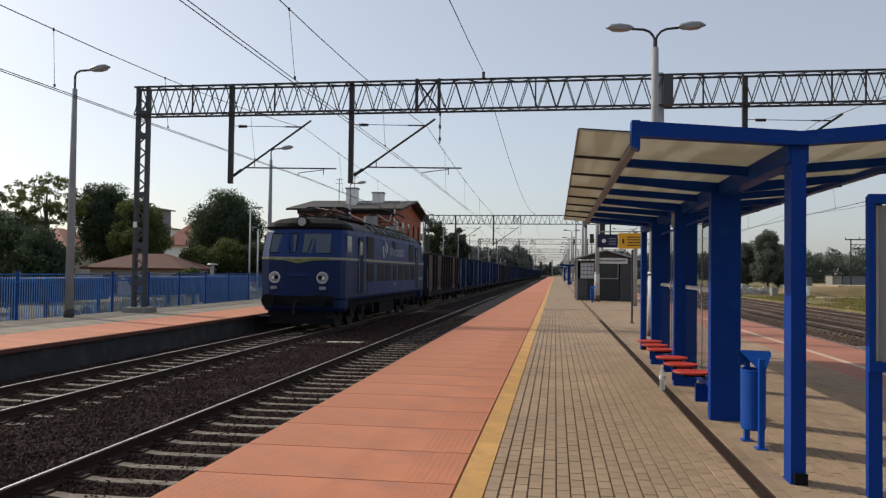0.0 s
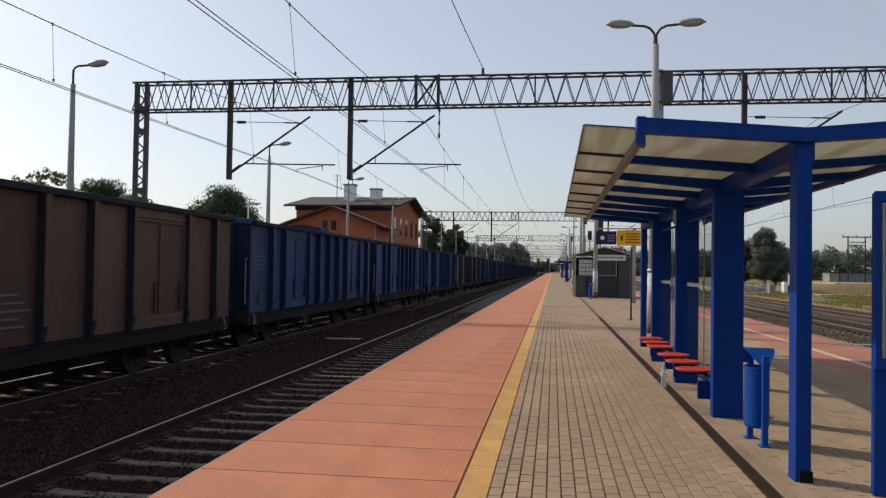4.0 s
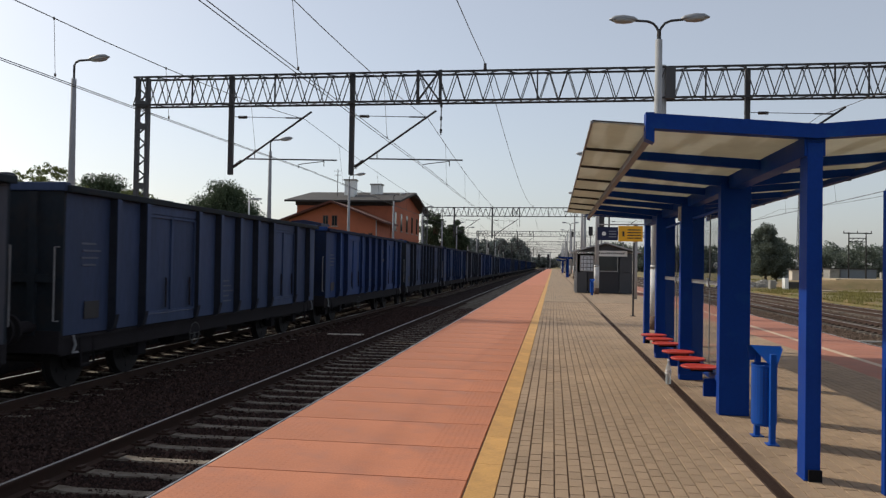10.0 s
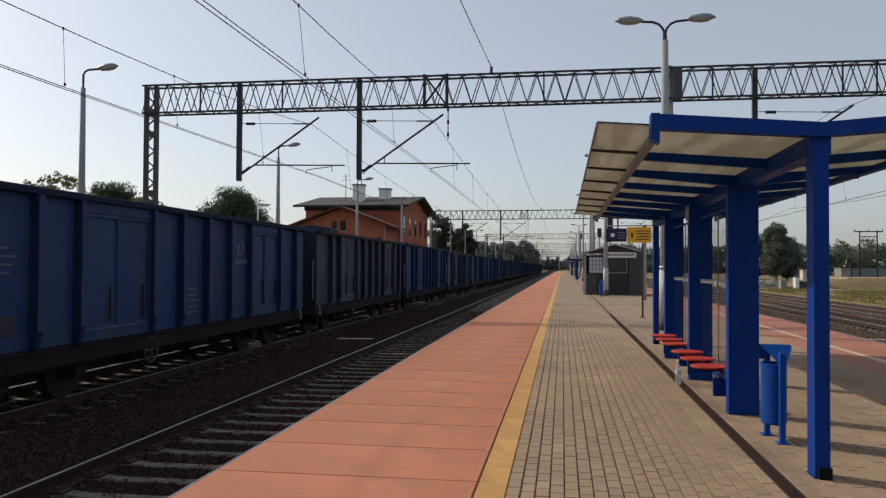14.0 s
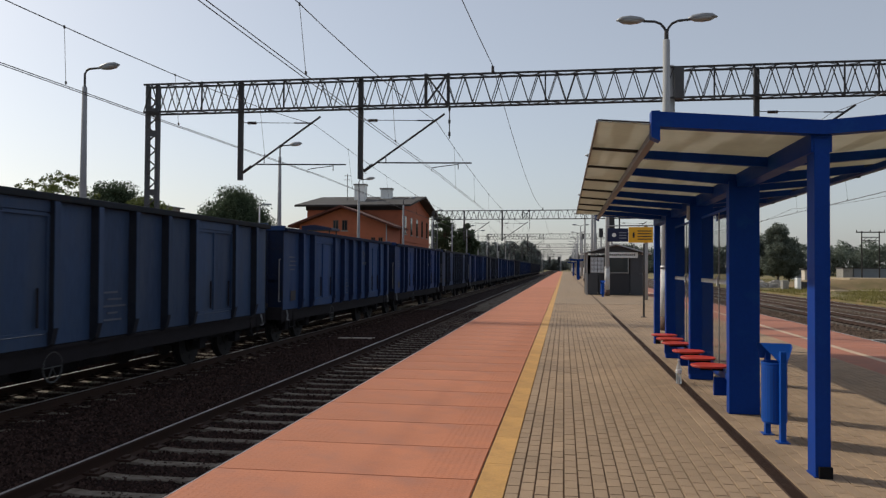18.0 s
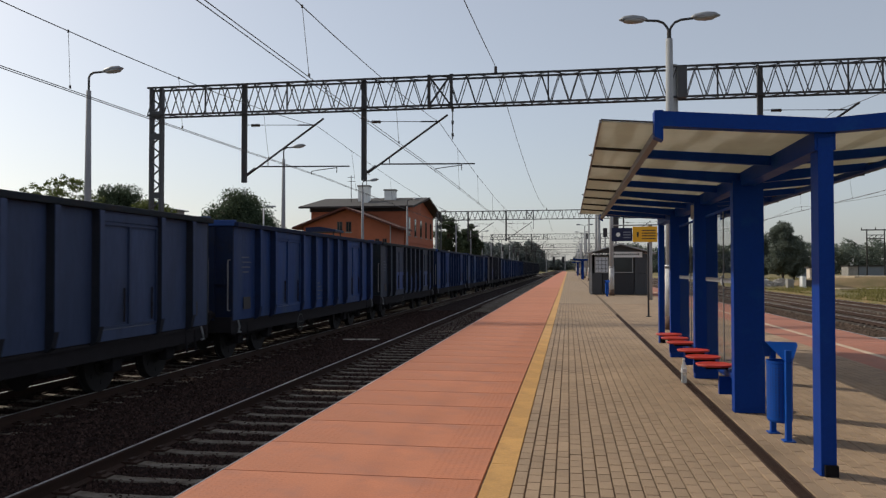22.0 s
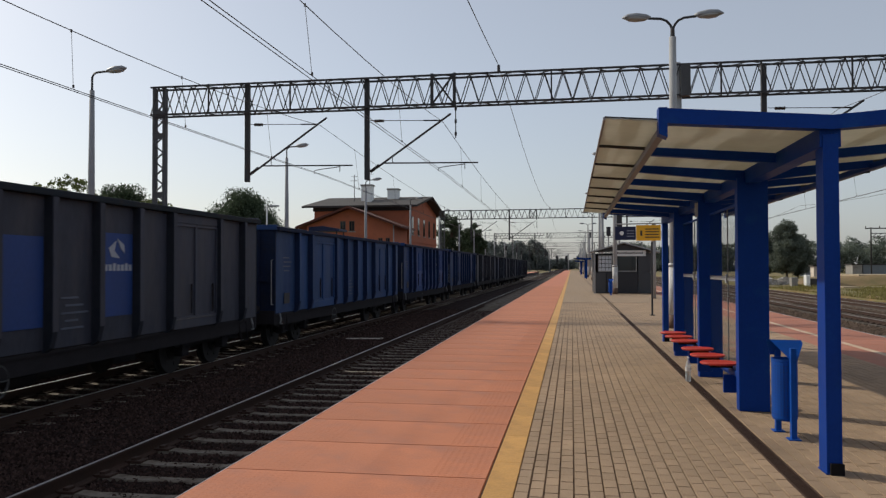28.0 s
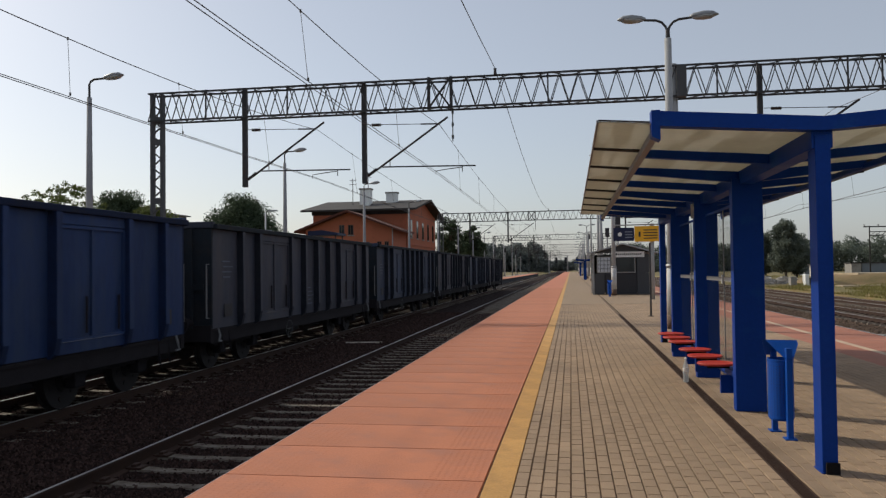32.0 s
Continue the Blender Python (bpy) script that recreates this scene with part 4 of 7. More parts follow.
def lamp_head(bm, c, s, tilt):
    """A flat oval lantern pointing to s along x."""
    n = 14
    rows = [(-0.34, 0.03, 0.035), (-0.24, 0.10, 0.085), (0.0, 0.16, 0.12), (0.22, 0.14, 0.10), (0.36, 0.03, 0.02)]
    rings = []
    for u, w, h in rows:
        cx = c[0] + s * (u + 0.32)
        cz = c[2] + tilt * (u + 0.32)
        rings.append([bm.verts.new((cx, c[1] + w * math.cos(2 * math.pi * i / n), cz + h * math.sin(2 * math.pi * i / n) * (1.0 if math.sin(2 * math.pi * i / n) > 0 else 0.55))) for i in range(n)])
    for a, b in zip(rings, rings[1:]):
        for i in range(n):
            bm.faces.new((a[i], a[(i + 1) % n], b[(i + 1) % n], b[i]))
    bm.faces.new(rings[0])
    bm.faces.new(rings[-1])
    return bm


M["pole_pale"] = mat("pale_pole", (0.55, 0.55, 0.54), 0.7, 0, 0.25, 1.5, 30, 0.1, stain=(0.35, 0.34, 0.33), amount=0.5)
M["rusty_foot"] = mat("rusty_foot", (0.12, 0.075, 0.055), 0.85, 0, 0.4, 4, 30, 0.2)


def double_lamp(x, y, z=0.0):
    l = thing("platform_lamp", x, y, z, "grey concrete lamp post with two oval lanterns on curved arms", "street lamp", "double platform lamps")
    part("post", B(rod, (0, 0, 0), (0, 0, 7.25), 0.13, 16, 0.085), M["pole_concrete"], l, smooth=True)
    part("sleeve", B(rod, (0, 0, 0.34), (0, 0, 1.55), 0.145, 16, 0.14), M["pole_pale"], l, "pale painted sleeve round the post", smooth=True)
    part("sleeve_band", B(rod, (0, 0, 1.52), (0, 0, 1.60), 0.152, 16), M["galv"], l, smooth=True)
    part("post_base", B(rod, (0, 0, 0), (0, 0, 0.34), 0.15, 16, 0.146), M["rusty_foot"], l, "rusty brown foot", smooth=True)
    part("post_cap", B(rod, (0, 0, 7.1), (0, 0, 7.5), 0.06, 10, 0.05), M["truss"], l)
    for s in (-1, 1):
        arm = bmesh.new()
        bent(arm, [(0, 0, 7.42), (s * 0.05, 0, 7.55), (s * 0.14, 0, 7.66), (s * 0.28, 0, 7.72), (s * 0.58, 0, 7.745)], 0.032, 8)
        part("arm", arm, M["truss"], l)
        h = part("lantern", lamp_head(bmesh.new(), (s * 0.55, 0, 7.765), s, 0.03), M["lamp_grey"], l, smooth=True)
        part("lens", lamp_head(bmesh.new(), (s * 0.62, 0, 7.735), s * 0.8, 0.035), M["lens"], h, "milky lamp cover", smooth=True)
    return l


def single_lamp(x, y, z=-0.15):
    l = thing("platform_lamp", x, y, z, "concrete lamp post with one oval lantern on a curved arm", "street lamp", "single platform lamps")
    part("post", B(rod, (0, 0, 0), (0, 0, 7.3), 0.145, 16, 0.075), M["grey_post"], l, smooth=True)
    part("post_base", B(rod, (0, 0, 0), (0, 0, 0.35), 0.166, 16, 0.163), M["dark_base"], l, "dark tarred foot", smooth=True)
    arm = bmesh.new()
    bent(arm, [(0, 0, 7.2), (0, 0, 7.72), (0.06, 0, 7.82), (0.16, 0, 7.87), (0.55, 0, 7.89)], 0.035, 8)
    part("arm", arm, M["truss"], l)
    h = part("lantern", lamp_head(bmesh.new(), (0.5, 0, 7.90), 1, 0.10), M["lamp_grey"], l, smooth=True)
    part("lens", lamp_head(bmesh.new(), (0.58, 0, 7.865), 0.8, 0.10), M["lens"], h, "milky lamp cover", smooth=True)
    return l


d_lamp = double_lamp(2.5, 20.2)
for y in (44.7, 69.0, 93.0, 117.0, 141.0, 165.0, 190.0, 215.0, 240.0):
    copy_thing(d_lamp, pose(2.35, y, 0))
s_lamp = single_lamp(-15.04, 22.9)
for y in (39.0, 55.0, 71.0, 87.0, 103.0, 119.0, 135.0, 151.0, 175.0, 200.0):
    copy_thing(s_lamp, pose(-14.5, y, -0.15))

def street_pole(x, y, h, reach, label):
    """A pale thin pole in the street behind the fence with a small flat lantern."""
    p = thing("street_lamp", x, y, -0.5, label, "street lamp", "street poles behind the fence")
    part("post", B(rod, (0, 0, 0), (0, 0, h + 0.5), 0.075, 10, 0.055), M["pole_pale"], p, smooth=True)
    arm = bmesh.new()
    bent(arm, [(0, 0, h + 0.4), (0.02 * reach, 0, h + 0.52), (0.1 * reach, 0, h + 0.58), (0.3 * reach, 0, h + 0.6)], 0.03, 6)
    part("arm", arm, M["truss"], p)
    part("lantern", B(box, min(0.28 * reach, 0.95 * reach), max(0.28 * reach, 0.95 * reach), -0.12, 0.12, h + 0.57, h + 0.68, 0.03), M["lamp_grey"], p)
    return p


street_pole(-23.1, 58.0, 6.1, 1.0, "pale thin street lamp pole with a flat lantern")
street_pole(-22.68, 58.6, 4.6, -0.7, "short pale street lamp pole with a stubby lantern")

# ---- the freight train ----
M["loco_blue"] = mat("loco_blue", (0.012, 0.034, 0.135), 0.5, 0, 0.2, 1.2, 20, 0.06, spec=0.18, stain=(0.014, 0.036, 0.11), amount=0.45)
# Door blue with the shade of a recess put into the colour.
M["loco_door"] = mat("shadowed_door_blue", (0.006, 0.013, 0.040), 0.6, 0, 0.3, 1.2, 20, 0.05, spec=0.12)
# Loco blue again, with the unlit nose's shade put into the colour.
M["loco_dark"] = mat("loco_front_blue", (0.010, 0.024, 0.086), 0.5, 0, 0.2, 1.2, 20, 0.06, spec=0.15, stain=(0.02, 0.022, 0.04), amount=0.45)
M["loco_roof"] = mat("loco_roof_grey", (0.085, 0.086, 0.09), 0.75, 0, 0.4, 1.0, 20, 0.1, stain=(0.025, 0.023, 0.022), amount=0.95)
M["loco_stripe"] = mat("pale_stripe", (0.27, 0.28, 0.20), 0.6, 0, 0.25, 1.2, 20, 0.03)
M["lime"] = mat("lime_stripe", (0.17, 0.21, 0.05), 0.6, 0, 0.25, 1.2, 20, 0.03)
M["rib_grey"] = mat("roof_rib_grey", (0.27, 0.28, 0.285), 0.7, 0, 0.4, 2, 20, 0.1, stain=(0.08, 0.075, 0.07), amount=0.5)
M["dull_print"] = mat("dull_print", (0.20, 0.22, 0.27), 0.7, 0, 0.3, 2, 20, 0)
M["chrome"] = mat("lamp_ring", (0.55, 0.55, 0.55), 0.35, 0.7, 0.1, 5, 40, 0.02)
M["pale_rail"] = mat("pale_worn_rail", (0.20, 0.20, 0.21), 0.6, 0, 0.25, 4, 30, 0)
M["pale_print"] = mat("pale_print", (0.36, 0.38, 0.43), 0.7, 0, 0.25, 2, 20, 0)
TRAIN_X = TRACKS[0]


def plate(bm, corners, t):
    """A thin plate on four corners, its thickness along its own normal."""
    c = [Vector(p) for p in corners]
    nrm = (c[1] - c[0]).cross(c[3] - c[0]).normalized() * t
    lo, hi = [bm.verts.new(p) for p in c], [bm.verts.new(p + nrm) for p in c]
    bm.faces.new(lo[::-1])
    bm.faces.new(hi)
    for i in range(4):
        bm.faces.new((lo[i], lo[(i + 1) % 4], hi[(i + 1) % 4], hi[i]))
    return bm


LOCO = 17.55


def hull(bm, rows):
    """Loft of closed plan outlines. Rows: height, half width, set-back of the noses."""
    rings = []
    for z, w, f in rows:
        half = [(-w, f + 0.62), (-w * 0.93, f + 0.34), (-w * 0.72, f + 0.14), (-w * 0.35, f + 0.03), (w * 0.35, f + 0.03), (w * 0.72, f + 0.14), (w * 0.93, f + 0.34), (w, f + 0.62)]
        pts = half + [(x, LOCO - y) for x, y in half[::-1]]
        rings.append([bm.verts.new((x, y, z)) for x, y in pts])
    n = len(rings[0])
    for a, b in zip(rings, rings[1:]):
        for i in range(n):
            bm.faces.new((a[i], a[(i + 1) % n], b[(i + 1) % n], b[i]))
    bm.faces.new(rings[0][::-1])
    bm.faces.new(rings[-1])
    return bm


def nose_block(yy, f, rows, depth):
    """A closed block that follows the plan of a nose: height, half width, set-back."""
    bm, rings = bmesh.new(), []
    for z, w, b in rows:
        pts = [(-w, depth), (-w, b + 0.62), (-w * 0.93, b + 0.34), (-w * 0.72, b + 0.14), (-w * 0.35, b + 0.03)]
        pts += [(-x, y) for x, y in pts[::-1]]
        rings.append([bm.verts.new((x, yy + f * y, z)) for x, y in pts])
    n = len(rings[0])
    for a, c in zip(rings, rings[1:]):
        for i in range(n):
            bm.faces.new((a[i], a[(i + 1) % n], c[(i + 1) % n], c[i]))
    bm.faces.new(rings[0][::-1])
    bm.faces.new(rings[-1])
    return bm


def arch(bm, x, cy, cz, ry, rz, t, a0, a1, n=14):
    """A flat ring or a piece of one on the plane x, from a0 to a1 degrees."""
    rows = []
    for k in range(n + 1):
        a = math.radians(a0 + (a1 - a0) * k / n)
        cc, ss = math.cos(a), math.sin(a)
        rows.append([bm.verts.new((xx, cy + (ry - d) * cc, cz + (rz - d) * ss)) for xx, d in ((x, 0), (x + 0.006, 0), (x + 0.006, t), (x, t))])
    for p, q in zip(rows, rows[1:]):
        for i in range(4):
            bm.faces.new((p[i], p[(i + 1) % 4], q[(i + 1) % 4], q[i]))
    return bm


def wheelset_bm(r):
    bm = bmesh.new()
    for s in (-0.75, 0.75):
        disc(bm, (s, 0, 0), (1, 0, 0), r, 0.11, 28)
        disc(bm, (s - math.copysign(0.07, s), 0, 0), (1, 0, 0), r + 0.028, 0.03, 28)
        disc(bm, (s + math.copysign(0.06, s), 0, 0), (1, 0, 0), r * 0.42, 0.05, 14)
        for k in range(6):
            a = k * math.pi / 3
            disc(bm, (s + math.copysign(0.057, s), r * 0.66 * math.cos(a), r * 0.66 * math.sin(a)), (1, 0, 0), 0.05, 0.02, 8)
    rod(bm, (-1.1, 0, 0), (1.1, 0, 0), 0.08, 10)
    return bm


def loco():
    lo = thing("locomotive", TRAIN_X, 25.85, RAIL, "dark blue six-axle electric freight locomotive with pale waist stripe", "locomotive")
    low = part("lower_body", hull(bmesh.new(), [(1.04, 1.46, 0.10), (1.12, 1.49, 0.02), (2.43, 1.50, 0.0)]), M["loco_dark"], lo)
    part("waist_stripe", hull(bmesh.new(), [(2.43, 1.505, -0.005), (2.515, 1.505, -0.005)]), M["loco_stripe"], lo, "pale yellowish waist stripe")
    up = part("upper_body", hull(bmesh.new(), [(2.515, 1.50, 0.0), (3.38, 1.47, 0.34), (3.55, 1.44, 0.44)]), M["loco_blue"], lo)
    roof = part("roof", hull(bmesh.new(), [(3.55, 1.46, 0.36), (3.68, 1.36, 0.42), (3.84, 1.12, 0.75), (3.92, 0.75, 1.0), (3.95, 0.3, 1.2)]), M["loco_roof"], lo, "grey sooty roof")
    side = bmesh.new()
    box(side, 1.498, 1.504, 3.9, LOCO - 2.6, 1.16, 2.36)
    part("side_skirt_panel", side, M["loco_blue"], low)
    # lime chevron over the nose
    for s in (-1, 1):
        for f, yy in ((1, 0), (-1, LOCO)):
            b = bmesh.new()
            plate(b, [(0, yy - f * 0.012, 2.30), (s * 0.5, yy + f * 0.03, 2.40), (s * 0.5, yy + f * 0.03, 2.48), (0, yy - f * 0.012, 2.40)], 0.012)
            plate(b, [(s * 0.5, yy + f * 0.025, 2.40), (s * 1.05, yy + f * 0.125, 2.42), (s * 1.05, yy + f * 0.125, 2.48), (s * 0.5, yy + f * 0.025, 2.48)], 0.012)
            part("nose_chevron", b, M["lime"], low, "lime-yellow chevron stripe")
    for f, yy in ((1, 0.0), (-1, LOCO)):
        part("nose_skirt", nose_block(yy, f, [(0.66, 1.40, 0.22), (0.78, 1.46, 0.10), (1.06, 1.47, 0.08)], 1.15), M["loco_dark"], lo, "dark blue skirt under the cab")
        part("sooty_visor", nose_block(yy, f, [(3.49, 1.462, 0.39), (3.57, 1.468, 0.34), (3.695, 1.365, 0.41), (3.855, 1.125, 0.735), (3.93, 0.755, 0.99)], 1.75), M["black"], roof, "soot-blackened cab roof edge")
        for s in (-1, 1):
            # windscreens follow the raked nose
            def nose(x, z):
                return yy + f * (0.03 + 0.38 * (z - 2.48) + 0.15 * max(0, abs(x) - 0.5) - 0.018)
            c = [(s * 0.12, nose(0.12, 2.66), 2.66), (s * 1.08, nose(1.08, 2.66), 2.66), (s * 1.05, nose(1.05, 3.32), 3.32), (s * 0.12, nose(0.12, 3.32), 3.32)]
            w = part("windscreen", plate(bmesh.new(), c, 0.02), M["cab_glass"], up)
            fr = bmesh.new()
            for a, b in zip(c, c[1:] + c[:1]):
                rod(fr, a, b, 0.016, 6)
            part("window_rubber", fr, M["black"], w)
            wb = B(rod, (s * 0.32, nose(0.3, 2.70) - f * 0.03, 2.70), (s * 0.42, nose(0.4, 3.15) - f * 0.03, 3.15), 0.012, 5)
            part("wiper", wb, M["black"], w)
            ring = part("headlight_ring", B(disc, (s * 0.84, yy + f * 0.13, 1.82), (0, 1, 0), 0.20, 0.14, 24), M["chrome"], low, "pale headlight ring")
            part("headlight_lens", B(disc, (s * 0.84, yy + f * 0.055, 1.82), (0, 1, 0), 0.155, 0.02, 24), M["lamp_grey"], ring)
            # Two offset discs paint the reflection's dark and bright halves in the lamp.
            part("lamp_reflector", B(disc, (s * 0.84 - s * 0.06, yy + f * 0.042, 1.82), (0, 1, 0), 0.075, 0.02, 16), M["black"], ring, "dark half of the lamp bowl")
            part("headlight_bulb", B(disc, (s * 0.84 + s * 0.05, yy + f * 0.04, 1.81), (0, 1, 0), 0.055, 0.02, 14), M["white"], ring)
            part("marker_lamp", B(box, s * 0.86 - 0.11, s * 0.86 + 0.11, yy + f * 0.09 - 0.06, yy + f * 0.09 + 0.06, 1.41, 1.52, 0.015), M["lamp_grey"], low, "small grey marker lamp")
            buf = part("buffer", B(rod, (s * 0.875, yy + f * 0.1, 1.05), (s * 0.875, yy - f * 0.42, 1.05), 0.11, 14), M["black"], lo)
            part("buffer_plate", B(disc, (s * 0.875, yy - f * 0.45, 1.05), (0, 1, 0), 0.22, 0.05, 20), M["black"], buf)
            part("step", B(box, s * 1.2 - 0.2, s * 1.2 + 0.2, yy + f * 0.2 - 0.12, yy + f * 0.2 + 0.12, 0.45, 0.50), M["under"], lo)
        part("top_headlight", B(disc, (0, yy + f * 0.52, 3.74), (0, 1, 0), 0.19, 0.30, 20), M["black"], roof, "round roof headlight")
        part("top_lens", B(disc, (0, yy + f * 0.36, 3.74), (0, 1, 0), 0.15, 0.02, 20), M["lens"], roof)
        part("buffer_beam", B(box, -1.25, 1.25, yy + f * 0.10 - 0.06, yy + f * 0.10 + 0.06, 0.86, 1.20, 0.02), M["black"], lo)
        part("snow_guard", B(prism, [(yy + f * 0.20, 0.24), (yy + f * 0.45, 0.24), (yy + f * 0.42, 0.66), (yy + f * 0.34, 0.66)], "x", -1.15, 1.15), M["black"], lo)
        part("coupling", B(bent, [(0, yy, 1.0), (0, yy - f * 0.3, 0.98), (0, yy - f * 0.36, 0.62)], 0.05, 8), M["under"], lo)
        part("nose_plate", B(box, -0.30, 0.30, yy - 0.012, yy + 0.012, 1.86, 1.95), M["loco_blue"], low, "small nose plate")
        for s in (-1, 1):
            part("cab_side_window", B(box, s * 1.49 - 0.02, s * 1.49 + 0.02, min(yy + f * 0.80, yy + f * 1.40), max(yy + f * 0.80, yy + f * 1.40), 2.68, 3.28, 0.01), M["cab_glass"], up)
            y0, y1 = sorted((yy + f * 2.45, yy + f * 3.15))
            d = part("cab_door", B(box, s * 1.50 - 0.012, s * 1.50 + 0.012, y0, y1, 1.25, 3.30, 0.01), M["loco_door"], up, "dark blue cab door toned like a shaded recess")
            part("door_window", B(box, s * 1.512 - 0.006, s * 1.512 + 0.006, y0 + 0.15, y1 - 0.15, 2.65, 3.15), M["dark_glass"], d)
            for ya in (y0 - 0.10, y1 + 0.10):
                part("grab_rail", B(rod, (s * 1.56, ya, 1.3), (s * 1.56, ya, 3.0), 0.018, 6), M["pale_rail"], d, "pale worn grab rail")
            y0, y1 = sorted((yy + f * 3.75, yy + f * 4.90))
            part("upper_grille", B(box, s * 1.495 - 0.014, s * 1.495 + 0.014, y0, y1, 2.56, 3.40, 0.008), M["dark_panel"], up, "dark side grille")
    for s in (-1, 1):
        for a, b in ((3.8, 4.95), (5.65, 6.85), (7.1, 8.2), (8.75, 9.5), (9.95, 11.15), (11.45, 12.6), (13.0, 14.1)):
            g = part("machine_room_window", B(box, s * 1.502 - 0.012, s * 1.502 + 0.012, a, b, 1.66, 2.36, 0.008), M["dark_panel"], low, "dark louvred side panel")
            lv = bmesh.new()
            for k in range(8):
                box(lv, s * 1.515 - 0.003, s * 1.515 + 0.003, a + 0.03, b - 0.03, 1.73 + k * 0.075, 1.745 + k * 0.075)
            part("louvre", lv, M["dark_panel"], g, kind="stuff")
        part("vent_hatch", B(box, s * 1.49 - 0.02, s * 1.49 + 0.02, 8.7, 9.35, 3.05, 3.40, 0.01), M["dark_panel"], up)
        # sloped skylight panels behind pale ribs
        for k in range(7):
            a = 4.9 + k * 1.18
            part("roof_panel", plate(bmesh.new(), [(s * 1.445, a + 0.05, 3.60), (s * 1.445, a + 1.13, 3.60), (s * 1.13, a + 1.13, 3.90), (s * 1.13, a + 0.05, 3.90)], 0.02 * s), M["dark_panel"], roof, "black roof louvre")
            lv = bmesh.new()
            for q in range(6):
                rod(lv, (s * (1.425 - 0.05 * q), a + 0.07, 3.64 + 0.045 * q), (s * (1.425 - 0.05 * q), a + 1.11, 3.64 + 0.045 * q), 0.008, 4)
            part("louvre_bar", lv, M["under"], roof, kind="stuff")
        for k in range(8):
            a = 4.9 + k * 1.18
            part("roof_rib", B(bent, [(s * 1.46, a, 3.57), (s * 1.45, a, 3.64), (s * 1.33, a, 3.80), (s * 1.12, a, 3.94)], 0.024, 6), M["rib_grey"], roof, "pale roof rib")
        part("roof_rail", B(rod, (s * 1.05, 3.0, 3.99), (s * 1.05, LOCO - 3.0, 3.99), 0.025, 6), M["under"], roof)
        part("walkway", B(box, s * 0.78 - 0.18, s * 0.78 + 0.18, 3.0, LOCO - 3.0, 3.985, 4.01), M["under"], roof)
        for k in range(9):
            part("rail_post", B(rod, (s * 1.0, 3.2 + k * 1.39, 3.82), (s * 1.05, 3.2 + k * 1.39, 3.99), 0.02, 5), M["under"], roof)
    # brand emblem and lettering as plain shapes
    em = bmesh.new()
    x = 1.50
    prism(em, [(6.42, 3.06), (6.86, 3.18), (6.72, 2.98), (6.98, 2.60), (6.66, 2.64)], "x", x, x + 0.008)
    prism(em, [(6.85, 3.38), (7.38, 3.24), (7.64, 2.96), (7.22, 2.74), (7.34, 3.02), (7.02, 3.22)], "x", x, x + 0.008)
    prism(em, [(6.92, 2.98), (7.08, 3.12), (7.24, 2.98), (7.06, 2.82)], "x", x, x + 0.008)
    part("emblem", em, M["pale_print"], up, "pale interlocking emblem shapes")
    wd = bmesh.new()
    for a in (8.06, 8.26, 8.46, 8.66, 8.86, 9.06):
        box(wd, x, x + 0.006, a, a + 0.075, 2.76, 3.12)
    for a in (9.48, 9.88, 10.28, 10.68, 11.08):
        arch(wd, x, a, 2.90, 0.165, 0.18, 0.07, 0, 360)
    part("lettering", wd, M["pale_print"], up, "row of pale rounded lettering shapes", kind="stuff")
    for a, b, z in ((8.85, 9.55, 1.50), (9.0, 9.3, 1.40)):
        part("lettering", B(box, x, x + 0.006, a, b, z, z + 0.05), M["dull_print"], low)
    part("side_plate", B(box, x, x + 0.006, LOCO - 2.10, LOCO - 1.60, 1.64, 1.78), M["pale_print"], low, "pale plate")
    for j in range(6):
        part("lettering", B(box, x, x + 0.006, LOCO - 1.50 + j * 0.14, LOCO - 1.41 + j * 0.14, 1.61, 1.80), M["dull_print"], low)
    # roof equipment
    for a, w, h in ((7.55, 0.30, 4.42), (12.0, 0.28, 4.26)):
        part("roof_drum", B(rod, (0.72, a, 3.8), (0.72, a, h), w, 22, w * 0.97), M["rib_grey"], roof, "dull grey round roof housing")
    for k, (yc, rise) in enumerate(((3.4, 0.34), (13.9, 0.84))):
        fr = B(box, -0.75, 0.75, yc - 0.95, yc + 0.95, 4.03, 4.08)
        pan = part("pantograph_base", fr, M["panto"], roof, "reddish-brown pantograph frame")
        top = 4.10 + rise
        for s in (-0.62, 0.62):
            part("frame_tube", B(rod, (s, yc - 1.25, 4.13), (s, yc + 1.25, 4.13), 0.04, 8), M["panto"], pan)
            for d in (-1, 1):
                ins_ = B(rod, (s, yc + d * 0.9, 3.86), (s, yc + d * 0.9, 4.10), 0.055, 10)
                for q in range(3):
                    disc(ins_, (s, yc + d * 0.9, 3.92 + q * 0.06), (0, 0, 1), 0.09, 0.02, 12)
                part("insulator", ins_, M["insulator"], pan, "dark ribbed insulator")
                part("spring", B(rod, (s * 0.5, yc + d * 0.1, 4.14), (s * 0.5, yc + d * 0.95, 4.20), 0.035, 8), M["panto"], pan)
                knee = (s * 0.9, yc + d * (1.35 + 0.2 * rise), 4.10 + rise * 0.45)
                part("pantograph_arm", B(bent, [(s, yc + d * 0.35, 4.10), knee, (s * 0.6, yc + d * 0.25, top)], 0.032, 6), M["panto"], pan)
        for d in (-1, 1):
            part("cross_tube", B(rod, (-0.56, yc + d * (1.35 + 0.2 * rise), 4.10 + rise * 0.45), (0.56, yc + d * (1.35 + 0.2 * rise), 4.10 + rise * 0.45), 0.026, 6), M["panto"], pan)
